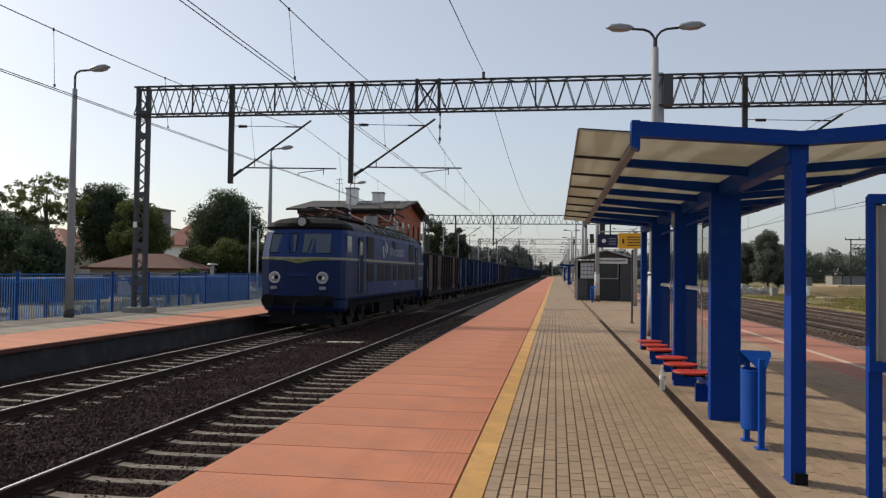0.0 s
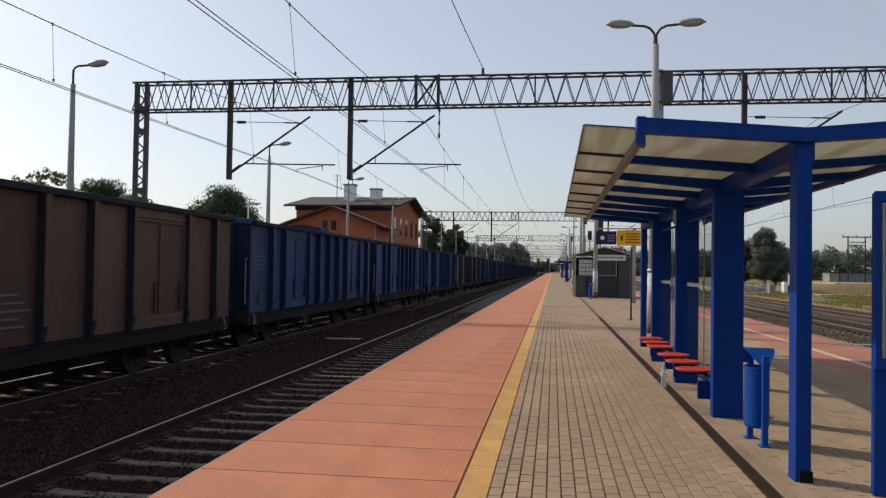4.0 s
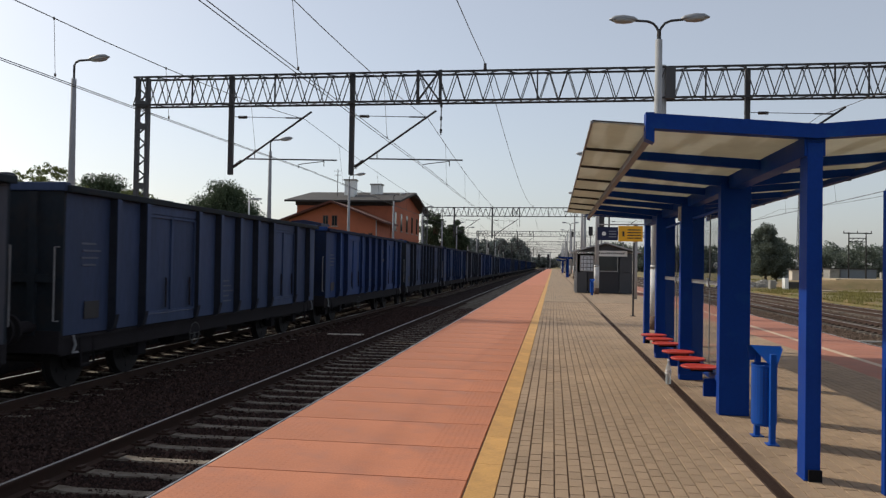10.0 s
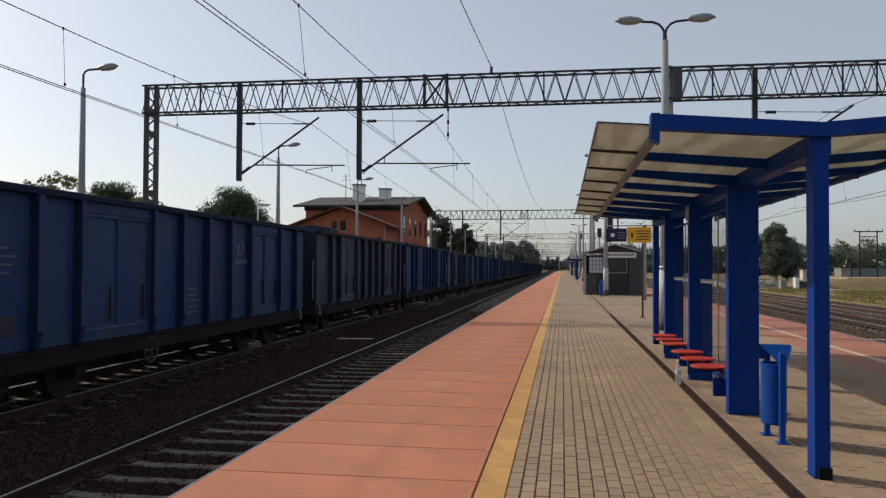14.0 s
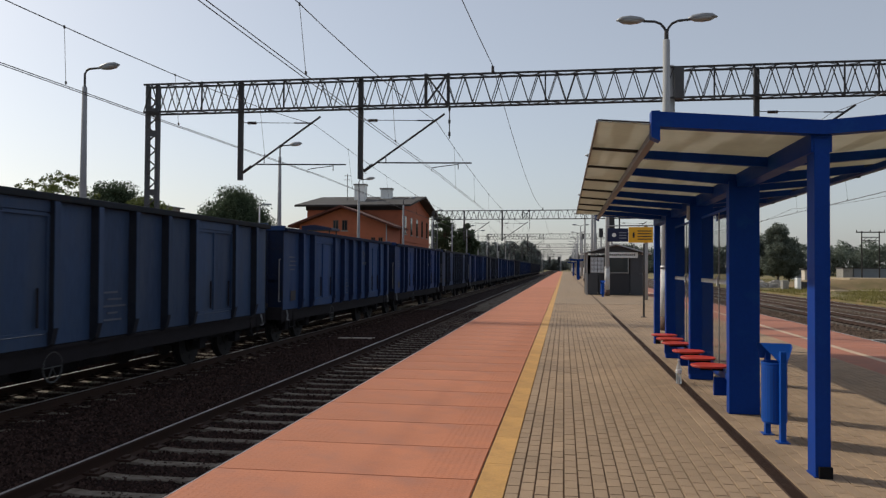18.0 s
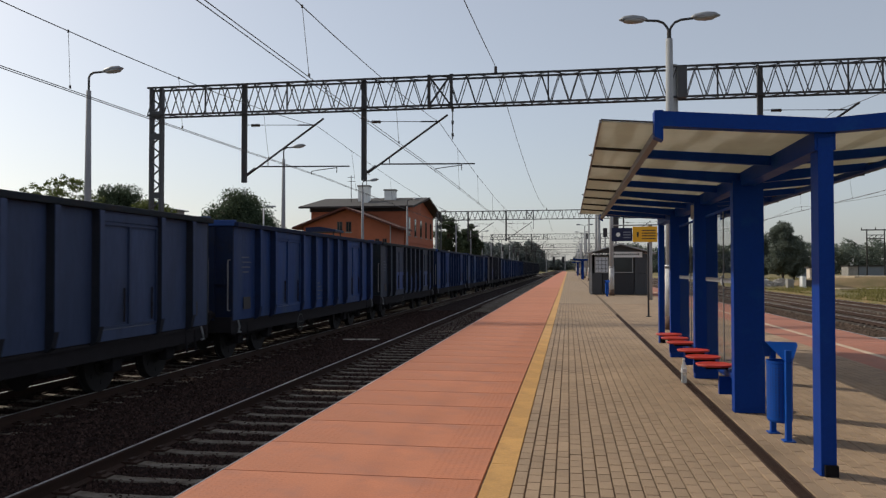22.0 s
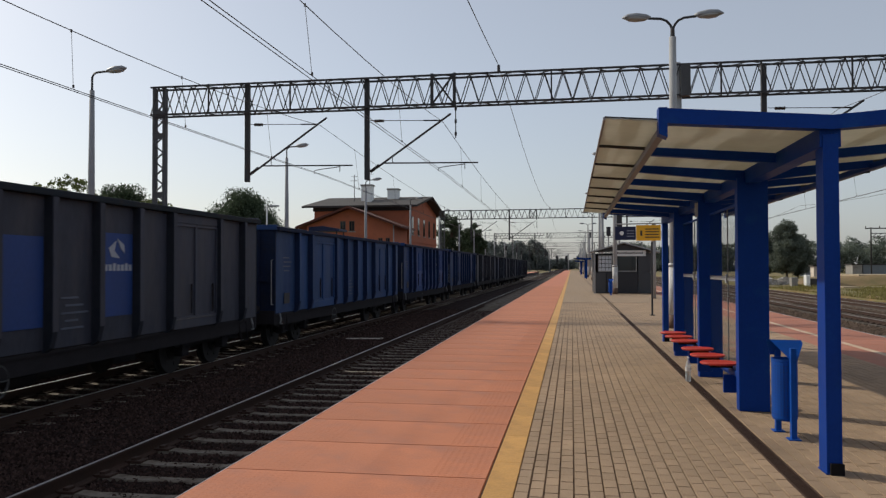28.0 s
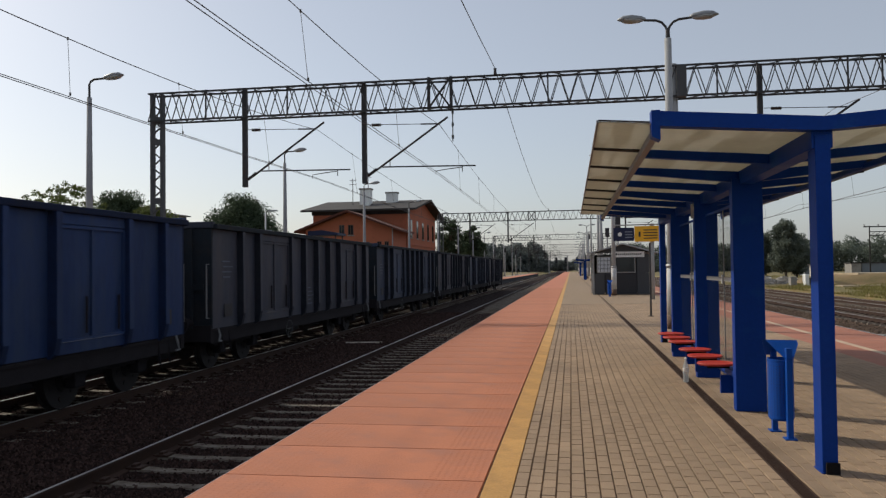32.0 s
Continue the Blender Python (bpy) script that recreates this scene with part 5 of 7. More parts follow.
        for d in (-1, 1):
            part("brace_tube", B(rod, (-0.55, yc + d * (1.35 + 0.2 * rise), 4.10 + rise * 0.45), (0.36, yc + d * 0.25, top), 0.024, 6), M["panto"], pan)
            part("brace_tube", B(rod, (0.55, yc + d * (1.35 + 0.2 * rise), 4.10 + rise * 0.45), (-0.36, yc + d * 0.25, top), 0.024, 6), M["panto"], pan)
        for d in (-0.18, 0.18):
            head = B(bent, [(-0.95, yc + d, top - 0.14), (-0.7, yc + d, top + 0.02), (0.7, yc + d, top + 0.02), (0.95, yc + d, top - 0.14)], 0.030, 6)
            part("collector_bow", head, M["under"], pan)
    ins = bmesh.new()
    for k in range(5):
        rod(ins, (0.2 * (-1) ** k, 6.4 + k * 1.2, 3.93), (0.2 * (-1) ** k, 6.4 + k * 1.2, 4.25), 0.06, 8)
    rod(ins, (0.0, 5.6, 4.26), (0.0, 12.4, 4.26), 0.02, 6)
    part("roof_conductor", ins, M["insulator"], roof)
    # running gear
    part("frame", B(box, -1.30, 1.30, 0.5, LOCO - 0.5, 0.78, 1.06), M["black"], lo)
    part("equipment_box", B(box, -1.25, 1.25, 7.2, 10.2, 0.28, 0.78, 0.03), M["black"], lo)
    sets = []
    for yc in (4.0, LOCO - 4.0):
        bg_ = B(box, -1.18, -1.02, -2.45, 2.45, -0.12, 0.20, 0.03)
        box(bg_, 1.02, 1.18, -2.45, 2.45, -0.12, 0.20, 0.03)
        box(bg_, -1.1, 1.1, -0.3, 0.3, -0.15, 0.10)
        for yy in (-1.75, 0.0, 1.75):
            for s in (-1.2, 1.2):
                box(bg_, s - 0.1, s + 0.1, yy - 0.2, yy + 0.2, -0.28, 0.05, 0.02)
                rod(bg_, (s, yy - 0.35, -0.1), (s, yy - 0.35, 0.2), 0.08, 8)
                rod(bg_, (s, yy + 0.35, -0.1), (s, yy + 0.35, 0.2), 0.08, 8)
        bogie = part("bogie", bg_, M["black"], lo, "dark three-axle bogie")
        bogie.matrix_basis = pose(0, yc, 0.70)
        for yy in (-1.75, 0.0, 1.75):
            w = part("wheelset", wheelset_bm(0.625), M["wheel"], bogie)
            w.matrix_basis = pose(0, yy, -0.075)
            sets.append((w, yy))
    return lo, sets


M["panto"] = mat("red_brown_pantograph", (0.035, 0.020, 0.018), 0.7, 0.0, 0.3, 4, 30, 0.05)
M["wheel"] = mat("dark_wheel_steel", (0.021, 0.018, 0.018), 0.8, 0.0, 0.3, 4, 30, 0.1)

# paint of the wagons: base colour, grime, lift of the blue emblem panel
PAINT = {
    "brown": ((0.027, 0.031, 0.045), (0.040, 0.040, 0.047)),
    "blue": ((0.011, 0.025, 0.075), (0.024, 0.036, 0.062)),
    "bright": ((0.010, 0.027, 0.096), (0.020, 0.035, 0.075)),
    "navy": ((0.010, 0.023, 0.070), (0.020, 0.032, 0.062)),
    "grey": ((0.023, 0.036, 0.076), (0.018, 0.028, 0.056)),
    "dark": ((0.020, 0.028, 0.050), (0.032, 0.037, 0.050)),
    "teal": ((0.020, 0.038, 0.080), (0.030, 0.045, 0.074)),
    "rust": ((0.056, 0.034, 0.026), (0.036, 0.028, 0.026)),
    "slate": ((0.013, 0.033, 0.095), (0.022, 0.040, 0.084)),
}
WORDS = {"teal": "dull teal-grey", "rust": "rusty orange-brown", "brown": "rusty brown", "blue": "faded blue", "bright": "bright blue", "navy": "grimy navy", "grey": "dusty grey", "dark": "sooty dark grey", "slate": "slate-blue"}
for key, (c, d) in PAINT.items():
    c, d = [tuple(1.75 * v * g for v, g in zip(q, (1.1, 1.04, 1.0))) for q in (c, d)]
    M["wagon_" + key] = mat("wagon_" + key, c, 0.62, 0.0, 0.42, 0.9, 14, 0.12, rnd=0.2, stain=d, amount=0.62, spec=0.2, stretch=(1, 1, 0.3))
# End walls: the gap's shade is put into darker paint, with grime.
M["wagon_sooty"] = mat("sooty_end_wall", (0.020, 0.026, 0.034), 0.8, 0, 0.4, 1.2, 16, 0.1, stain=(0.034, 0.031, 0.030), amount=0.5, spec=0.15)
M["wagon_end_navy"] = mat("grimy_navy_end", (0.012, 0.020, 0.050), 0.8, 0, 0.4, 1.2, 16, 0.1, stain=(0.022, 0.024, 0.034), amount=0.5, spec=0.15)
# Stake sides carry their shade in the colour; caps keep the wagon paint.
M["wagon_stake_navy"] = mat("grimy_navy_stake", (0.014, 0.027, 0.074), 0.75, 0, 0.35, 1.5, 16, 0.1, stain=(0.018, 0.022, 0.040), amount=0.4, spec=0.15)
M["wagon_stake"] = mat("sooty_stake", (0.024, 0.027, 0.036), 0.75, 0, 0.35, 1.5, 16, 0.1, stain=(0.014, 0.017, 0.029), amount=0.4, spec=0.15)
M["wagon_patch"] = mat("wagon_patch_blue", (0.013, 0.045, 0.185), 0.55, 0, 0.25, 1.5, 16, 0.05)
STAKES = (1.28, 2.26, 4.38, 5.47, 6.56, 7.67, 8.77, 10.67, 11.87)


def panel_bm(y0, y1, z0, z1, x):
    """Pressed side sheet, slightly bulged, with a folded foot."""
    bm = bmesh.new()
    n, m = 4, 4
    g = []
    for j in range(m + 1):
        row = []
        for i in range(n + 1):
            u, v = i / n, j / m
            bulge = 0.022 * math.sin(math.pi * u) * math.sin(math.pi * v)
            row.append(bm.verts.new((x + bulge, y0 + (y1 - y0) * u, z0 + (z1 - z0) * v)))
        g.append(row)
    for j in range(m):
        for i in range(n):
            bm.faces.new((g[j][i], g[j][i + 1], g[j + 1][i + 1], g[j + 1][i]))
    back = [bm.verts.new((x - 0.012, y, z)) for y, z in ((y0, z0), (y1, z0), (y1, z1), (y0, z1))]
    bm.faces.new(back)
    edges = ([g[0][i] for i in range(n + 1)], [g[j][n] for j in range(m + 1)], [g[m][i] for i in range(n, -1, -1)], [g[j][0] for j in range(m, -1, -1)])
    for k, e in enumerate(edges):
        bm.faces.new([back[k]] + e + [back[(k + 1) % 4]])
    return bm


def wagon(kind, length=12.75, emblem=False, patches=False, top=3.03):
    """An open high-sided bogie wagon, origin on the rails at its leading end."""
    paint = M["wagon_" + kind]
    words = WORDS[kind] + " open freight wagon" + (" with a faded emblem" if emblem else " with grimy ribbed sides")
    w = thing("freight_wagon", TRAIN_X, 0, RAIL, words, "wagon", "open freight wagons")
    k = length / 12.75
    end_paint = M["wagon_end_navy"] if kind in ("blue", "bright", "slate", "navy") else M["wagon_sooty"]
    st = [s * k for s in STAKES]
    z0, z1, x = 0.93, top, 1.36
    ends = [0.0] + st + [length]
    for i, (a, b) in enumerate(zip(ends, ends[1:])):
        if i in (2, 7):
            mid = (a + b) / 2
            for c, d in ((a + 0.08, mid - 0.01), (mid + 0.01, b - 0.08)):
                door = part("door_leaf", panel_bm(c, d, z0 + 0.18, z1 - 0.16, x + 0.03), paint, w)
                fr = bmesh.new()
                for p, q in (((c, z0 + 0.2), (c, z1 - 0.2)), ((d, z0 + 0.2), (d, z1 - 0.2)), ((c, z0 + 0.2), (d, z0 + 0.2)), ((c, z1 - 0.2), (d, z1 - 0.2))):
                    rod(fr, (x + 0.045, *p), (x + 0.045, *q), 0.022, square=True)
                part("door_rim", fr, paint, door)
                part("door_latch", B(rod, (x + 0.075, (c + d) / 2 + 0.25, 1.2), (x + 0.075, (c + d) / 2 + 0.25, 1.75), 0.018, 6), M["under"], door)
            part("door_lintel", B(box, x, x + 0.06, a, b, z1 - 0.16, z1), paint, w)
            part("door_sill", B(box, x, x + 0.05, a, b, z0, z0 + 0.17), paint, w)
        else:
            part("side_panel", panel_bm(a + 0.02, b - 0.02, z0, z1, x), paint, w)
    post = None
    for s in st:
        if post is None:
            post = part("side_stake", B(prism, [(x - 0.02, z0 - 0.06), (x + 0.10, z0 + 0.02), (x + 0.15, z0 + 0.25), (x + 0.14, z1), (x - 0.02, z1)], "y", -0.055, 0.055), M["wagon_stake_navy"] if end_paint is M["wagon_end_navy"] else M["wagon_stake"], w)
            post.matrix_basis = pose(0, s, 0)
            cap = part("stake_cap", B(prism, [(x + 0.148, z0 + 0.25), (x + 0.158, z0 + 0.25), (x + 0.150, z1 - 0.01), (x + 0.138, z1 - 0.01)], "y", -0.062, 0.062), paint, w, "painted face of a stake")
            cap.matrix_basis = pose(0, s, 0)
        else:
            twin(post, w, pose(0, s, 0))
            twin(cap, w, pose(0, s, 0))
    # the far side, ends, top rail and floor
    far = B(box, -x, -x + 0.03, 0, length, z0, z1)
    for s in st:
        box(far, -x - 0.12, -x + 0.01, s - 0.075, s + 0.075, z0, z1)
    part("side_wall", far, paint, w)
    for s in (-1, 1):
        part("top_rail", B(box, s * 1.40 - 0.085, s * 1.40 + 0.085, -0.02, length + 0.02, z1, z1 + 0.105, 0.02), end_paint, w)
        part("sole_bar", B(box, s * 1.28 - 0.05, s * 1.28 + 0.05, 0.0, length, 0.62, z0, 0.01), M["under"], w)
    for yy, f in ((0.0, -1), (length, 1)):
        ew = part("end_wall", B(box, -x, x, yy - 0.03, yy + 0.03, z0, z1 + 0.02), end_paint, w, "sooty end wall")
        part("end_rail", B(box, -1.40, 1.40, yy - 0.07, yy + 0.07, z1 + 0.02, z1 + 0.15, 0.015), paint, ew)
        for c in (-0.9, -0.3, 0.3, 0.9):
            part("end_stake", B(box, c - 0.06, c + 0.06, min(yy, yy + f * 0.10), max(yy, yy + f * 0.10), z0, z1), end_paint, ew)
        part("headstock", B(box, -1.35, 1.35, yy - 0.06, yy + 0.06, 0.66, 1.0, 0.01), M["under"], w)
        rail = bmesh.new()
        bent(rail, [(1.30, yy + f * 0.02, 1.15), (1.30, yy + f * 0.14, 1.15), (1.30, yy + f * 0.14, 2.25), (1.30, yy + f * 0.02, 2.25)], 0.014, 6)
        part("handrail", rail, M["pale_rail"], w, "pale bent handrail")
        for s in (-1, 1):
            b_ = part("buffer", B(rod, (s * 0.875, yy, 1.05), (s * 0.875, yy + f * 0.50, 1.05), 0.10, 12), M["under"], w)
            part("buffer_plate", B(disc, (s * 0.875, yy + f * 0.54, 1.05), (0, 1, 0), 0.22, 0.05, 18), M["under"], b_)
        part("coupling", B(bent, [(0, yy, 1.0), (0, yy + f * 0.35, 0.95), (0, yy + f * 0.6, 0.80)], 0.04, 6), M["under"], w)
        part("step_iron", B(bent, [(1.32, yy - f * 0.5, 0.9), (1.36, yy - f * 0.5, 0.45), (1.36, yy - f * 0.85, 0.45), (1.32, yy - f * 0.85, 0.9)], 0.02, 5), M["under"], w)
        part("rope_hook", B(bent, [(1.36, yy - f * 0.28, 0.92), (1.40, yy - f * 0.28, 0.78), (1.40, yy - f * 0.22, 0.66), (1.40, yy - f * 0.34, 0.66)], 0.022, 5), M["pale_rail"], w, "pale worn rope hook")
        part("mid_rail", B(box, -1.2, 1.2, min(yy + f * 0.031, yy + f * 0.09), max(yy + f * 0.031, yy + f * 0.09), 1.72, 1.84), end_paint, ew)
        part("label_frame", B(box, x + 0.028, x + 0.034, yy - f * 0.9, yy - f * 0.5, 1.15, 1.42) if f > 0 else B(box, x + 0.028, x + 0.034, 0.5, 0.9, 1.15, 1.42), M["ink"], w, "dark label frame")
    part("floor", B(box, -x, x, 0, length, 0.86, 0.905), M["under"], w)
    br = bmesh.new()
    cy = length * 0.36
    bent(br, [(1.32, cy + 0.22 * math.cos(a * math.pi / 9), 0.60 + 0.22 * math.sin(a * math.pi / 9)) for a in range(19)], 0.016, 5)
    for a in range(3):
        rod(br, (1.32, cy - 0.22 * math.cos(a * math.pi / 3), 0.60 - 0.22 * math.sin(a * math.pi / 3)), (1.32, cy + 0.22 * math.cos(a * math.pi / 3), 0.60 + 0.22 * math.sin(a * math.pi / 3)), 0.01, 5)
    part("brake_wheel", br, M["brake_grey"], w, "grey hand-brake wheel")
    br = B(rod, (-0.5, 4.2 * k, 0.5), (-0.5, 8.6 * k, 0.5), 0.10, 8)
    rod(br, (0.5, 5.0 * k, 0.48), (0.5, 6.2 * k, 0.48), 0.2, 12)
    part("brake_cylinder", br, M["under"], w)
    txt = bmesh.new()
    for j in range(4):
        box(txt, x + 0.024, x + 0.03, (0.40 + 0.04 * (j % 2)) * k, (0.80 + 0.07 * ((j * 5) % 3)) * k, 2.30 - j * 0.11, 2.33 - j * 0.11)
    for j in range(5):
        box(txt, x + 0.024, x + 0.03, (5.75 + 0.1 * (j % 2)) * k, (6.15 + 0.12 * ((j * 7) % 3)) * k, 1.62 - j * 0.11, 1.65 - j * 0.11)
    part("lettering", txt, M["wagon_print"], w, "small faded lettering lines", kind="stuff")
    if emblem:
        worn = kind == "brown"
        a = (ends[5] + ends[6]) / 2 - 0.51 if worn else 7.78 * k
        pr = M["pale_print"] if worn else M["wagon_print"]
        dz = -0.12 if worn else 0.0
        em = bmesh.new()
        prism(em, [(a + 0.28, 2.50 + dz), (a + 0.50, 2.62 + dz), (a + 0.44, 2.46 + dz), (a + 0.60, 2.34 + dz), (a + 0.36, 2.36 + dz)], "x", x + 0.02, x + 0.036)
        prism(em, [(a + 0.52, 2.66 + dz), (a + 0.72, 2.56 + dz), (a + 0.74, 2.42 + dz), (a + 0.62, 2.50 + dz)], "x", x + 0.02, x + 0.036)
        part("emblem", em, pr, w, "faded pale emblem")
        tx = bmesh.new()
        for j in range(8):
            box(tx, x + 0.02, x + 0.034, a + 0.06 + j * 0.115, a + 0.14 + j * 0.115, 2.14 + dz, 2.24 + dz + 0.02 * (j % 3 == 0))
        part("lettering", tx, pr, w, kind="stuff")
    if patches:
        for i, (a, b) in ((5, (1.30, 2.62)), (3, (1.25, 2.50))) if emblem and kind == "brown" else ((5, (1.0, 1.85)), (6, (1.0, 1.95)), (8, (1.0, 1.8)), (4, (1.0, 1.7)), (3, (1.0, 1.9))):
            p, q = ends[i] + 0.1, ends[i + 1] - 0.1
            part("paint_patch", B(box, x + 0.021, x + 0.027, p, q, a, b), M["wagon_patch"], w, "overpainted blue patch")
        for i in (2,) if emblem and kind == "brown" else (2, 7):
            p, q = ends[i] + 0.14, ends[i + 1] - 0.14
            part("paint_patch", B(box, x + 0.0535, x + 0.058, p, q, 1.16, 1.9), M["wagon_patch"], w, "overpainted blue patch on the doors")
    sets = []
    for yc in (1.95 * k, length - 1.95 * k):
        bg_ = B(box, -1.06, -0.94, -1.25, 1.25, -0.05, 0.12, 0.02)
        box(bg_, 0.94, 1.06, -1.25, 1.25, -0.05, 0.12, 0.02)
        box(bg_, -1.0, 1.0, -0.16, 0.16, -0.05, 0.14)
        for yy in (-0.9, 0.9):
            for s in (-1.02, 1.02):
                box(bg_, s - 0.09, s + 0.09, yy - 0.14, yy + 0.14, -0.22, 0.02, 0.02)
                rod(bg_, (s, yy, 0.0), (s, yy, 0.13), 0.09, 8)
        bogie = part("bogie", bg_, M["under"], w, "dark two-axle bogie")
        bogie.matrix_basis = pose(0, yc, 0.56)
        for yy in (-0.9, 0.9):
            ws = part("wheelset", wheelset_bm(0.46), M["wheel"], bogie)
            ws.matrix_basis = pose(0, yy, -0.10)
            sets.append((ws, yy))
    return w


M["brake_grey"] = mat("brake_wheel_grey", (0.055, 0.055, 0.055), 0.6, 0, 0.25, 4, 30, 0)
M["wagon_print"] = mat("faded_print", (0.10, 0.115, 0.155), 0.7, 0, 0.4, 3, 20, 0)

# leading end of each wagon at the start, its paint and its marks
RAKE = ["rust", "blue", "slate", "bright*", "brown", "grey", "bright*", "grey", "blue*", "dark", "bright*", "teal", "slate*", "bright*",
        "grey", "bright", "dark+", "bright", "slate", "brown+*", "slate", "bright*+", "navy", "brown", "dark", "brown", "dark", "brown"]
# where each wagon's rear end stands at the start
REAR = [59.67, 73.60, 87.47, 101.50, 117.14, 130.92, 144.92, 158.72, 172.85, 186.60, 200.32, 214.27, 228.15, 241.78,
        255.64, 269.50, 283.05, 297.00, 311.70, 326.05, 341.30, 354.80, 368.55, 382.60, 396.70, 410.80, 424.90, 439.10]
engine, engine_sets = loco()
wagons = []
for i, (code, rear) in enumerate(zip(RAKE, REAR)):
    long = 13.95 if i == 0 else rear - REAR[i - 1] - 1.25
    ob = wagon(code.strip("*+"), long, "*" in code, "+" in code, 3.065 if i < 11 or i == 19 else 2.975)
    ob.location.y = rear - long
    wagons.append((ob, rear - long))

# ---- west platform and what stands behind it ----
M["yard"] = mat("dusty_yard", (0.105, 0.10, 0.06), 0.95, 0, 0.4, 0.5, 10, 0.3, stain=(0.07, 0.08, 0.035), amount=0.6)
M["roof_brown"] = mat("brown_roof_tiles", (0.10, 0.036, 0.026), 0.85, 0, 0.3, 0.8, 14, 0.4, stretch=(1, 4, 1))
M["frame_brown"] = mat("worn_window_frame", (0.15, 0.075, 0.055), 0.7, 0, 0.2, 3, 20, 0.05)
M["roof_pink"] = mat("pink_roof_tiles", (0.34, 0.155, 0.12), 0.85, 0, 0.3, 0.8, 14, 0.3)
M["blue_render"] = mat("blue_grey_render", (0.10, 0.13, 0.19), 0.85, 0, 0.2, 0.8, 12, 0.1)
M["dirt"] = mat("sandy_dirt", (0.34, 0.27, 0.18), 0.95, 0, 0.3, 0.4, 8, 0.2)
M["grey_sheet"] = mat("grey_sheet_wall", (0.17, 0.19, 0.21), 0.6, 0.1, 0.2, 0.8, 12, 0.05)
M["red_lip"] = mat("dark_red_lip", (0.11, 0.042, 0.032), 0.85, 0, 0.3, 1.5, 30, 0.2)
M["tan_slab"] = mat("tan_concrete_slab", (0.225, 0.195, 0.155), 0.9, 0, 0.4, 1.0, 30, 0.3, rnd=0.08, stain=(0.13, 0.115, 0.085), amount=0.55)
W_EDGE, W_Z = -10.35, -0.06
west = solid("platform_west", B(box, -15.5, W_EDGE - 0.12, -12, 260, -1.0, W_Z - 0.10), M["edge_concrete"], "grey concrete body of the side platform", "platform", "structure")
part("edge_lip", B(box, W_EDGE - 0.5, W_EDGE, -12, 260, W_Z - 0.098, W_Z - 0.016, 0.01), M["red_lip"], west, "dark red edge lip")
slab_w = mesh_of("red_slab_west", slab_bm(2.2, 1.0), M["red_slab"])
slab_g = mesh_of("grey_slab", slab_bm(1.5, 1.0), M["tan_slab"])
for k in range(0, 42):
    o = new("red_slab", slab_w)
    o.parent = west
    o.location = (W_EDGE - 2.2, 6.0 + k, W_Z)
    for h in (0.0, 1.5):
        o = new("grey_slab", slab_g)
        o.parent = west
        o.location = (W_EDGE - 3.7 - h, 6.0 + k, W_Z)
part("far_red_strip", B(box, W_EDGE - 2.2, W_EDGE, 48, 260, W_Z - 0.02, W_Z), M["red_far"], west)
part("far_grey_strip", B(box, -15.5, W_EDGE - 2.2, 48, 260, W_Z - 0.02, W_Z), M["tan_slab"], west)
part("slab_bed", B(box, -15.5, W_EDGE - 0.02, -12, 48, W_Z - 0.05, W_Z - 0.014), M["joint"], west)


M["post_blue"] = mat("navy_post", (0.006, 0.05, 0.22), 0.55, 0, 0.2, 2.0, 40, 0.05, spec=0.2)
M["bar_blue"] = mat("faded_bar_blue", (0.11, 0.26, 0.58), 0.6, 0, 0.2, 2.0, 40, 0.05)


def fence_run():
    """A palisade of flat blue bars between square posts."""
    f = thing("metal_fence", -15.6, 0, -0.4, "blue steel bar fence along the side platform", "fence")
    post_me = mesh_of("post", B(box, -0.035, 0.035, -0.035, 0.035, 0, 1.78, 0.006), M["post_blue"])
    bar_me = mesh_of("bar", B(box, -0.006, 0.006, -0.0165, 0.0165, 0.16, 1.62), M["bar_blue"])
    rail_me = mesh_of("rail", B(box, -0.02, 0.02, 0.04, 2.51, -0.02, 0.02), M["fence_blue"])
    count = 0
    rest = bmesh.new()
    for k in range(26):
        y = 11.0 + 2.55 * k
        p = new("post", post_me)
        p.parent, p.location = f, (0, y, 0)
        for z in (0.28, 1.45, 1.68):
            r = new("rail", rail_me)
            r.parent, r.location = f, (0, y, z)
        for j in range(1, 23):
            yy = y + j * 0.111
            if 17 < y < 49 and count < 300:
                b = new("bar", bar_me)
                b.parent, b.location = f, (0.012, yy, 0)
                count += 1
            else:
                box(rest, 0.004, 0.02, yy - 0.0165, yy + 0.0165, 0.16, 1.62)
    part("bars_beyond", rest, M["bar_blue"], f, kind="stuff")
    return f


fence_run()
yard = solid("yard", B(box, -24, -15.8, -10, 120, -0.6, -0.395), M["yard"], "dry weedy yard behind the fence", "yard", "structure")


def skip(x, y, L):
    """A trough-shaped waste skip of ribbed blue steel."""
    s = thing("waste_skip", x, y, -0.4, "blue trough-shaped steel waste skip behind the fence", "skip", "waste skips")
    bm = bmesh.new()
    prism(bm, [(0.0, 1.42), (L, 1.42), (L - 0.75, 0.66), (0.85, 0.66)], "x", -0.85, 0.85)
    part("trough", bm, M["skip_blue"], s)
    part("rim", B(box, -0.9, 0.9, -0.05, L + 0.05, 1.42, 1.50, 0.01), M["skip_blue"], s)
    for k in range(5):
        yy = 1.1 + k * (L - 2.2) / 4
        part("rib", B(box, 0.851, 0.91, yy - 0.05, yy + 0.05, 0.66, 1.42), M["skip_blue"], s)
    for q in (1.1, L - 1.1):
        for e in (-0.65, 0.65):
            part("leg", B(box, e - 0.05, e + 0.05, q - 0.06, q + 0.06, 0.0, 0.66), M["skip_blue"], s)
    return s


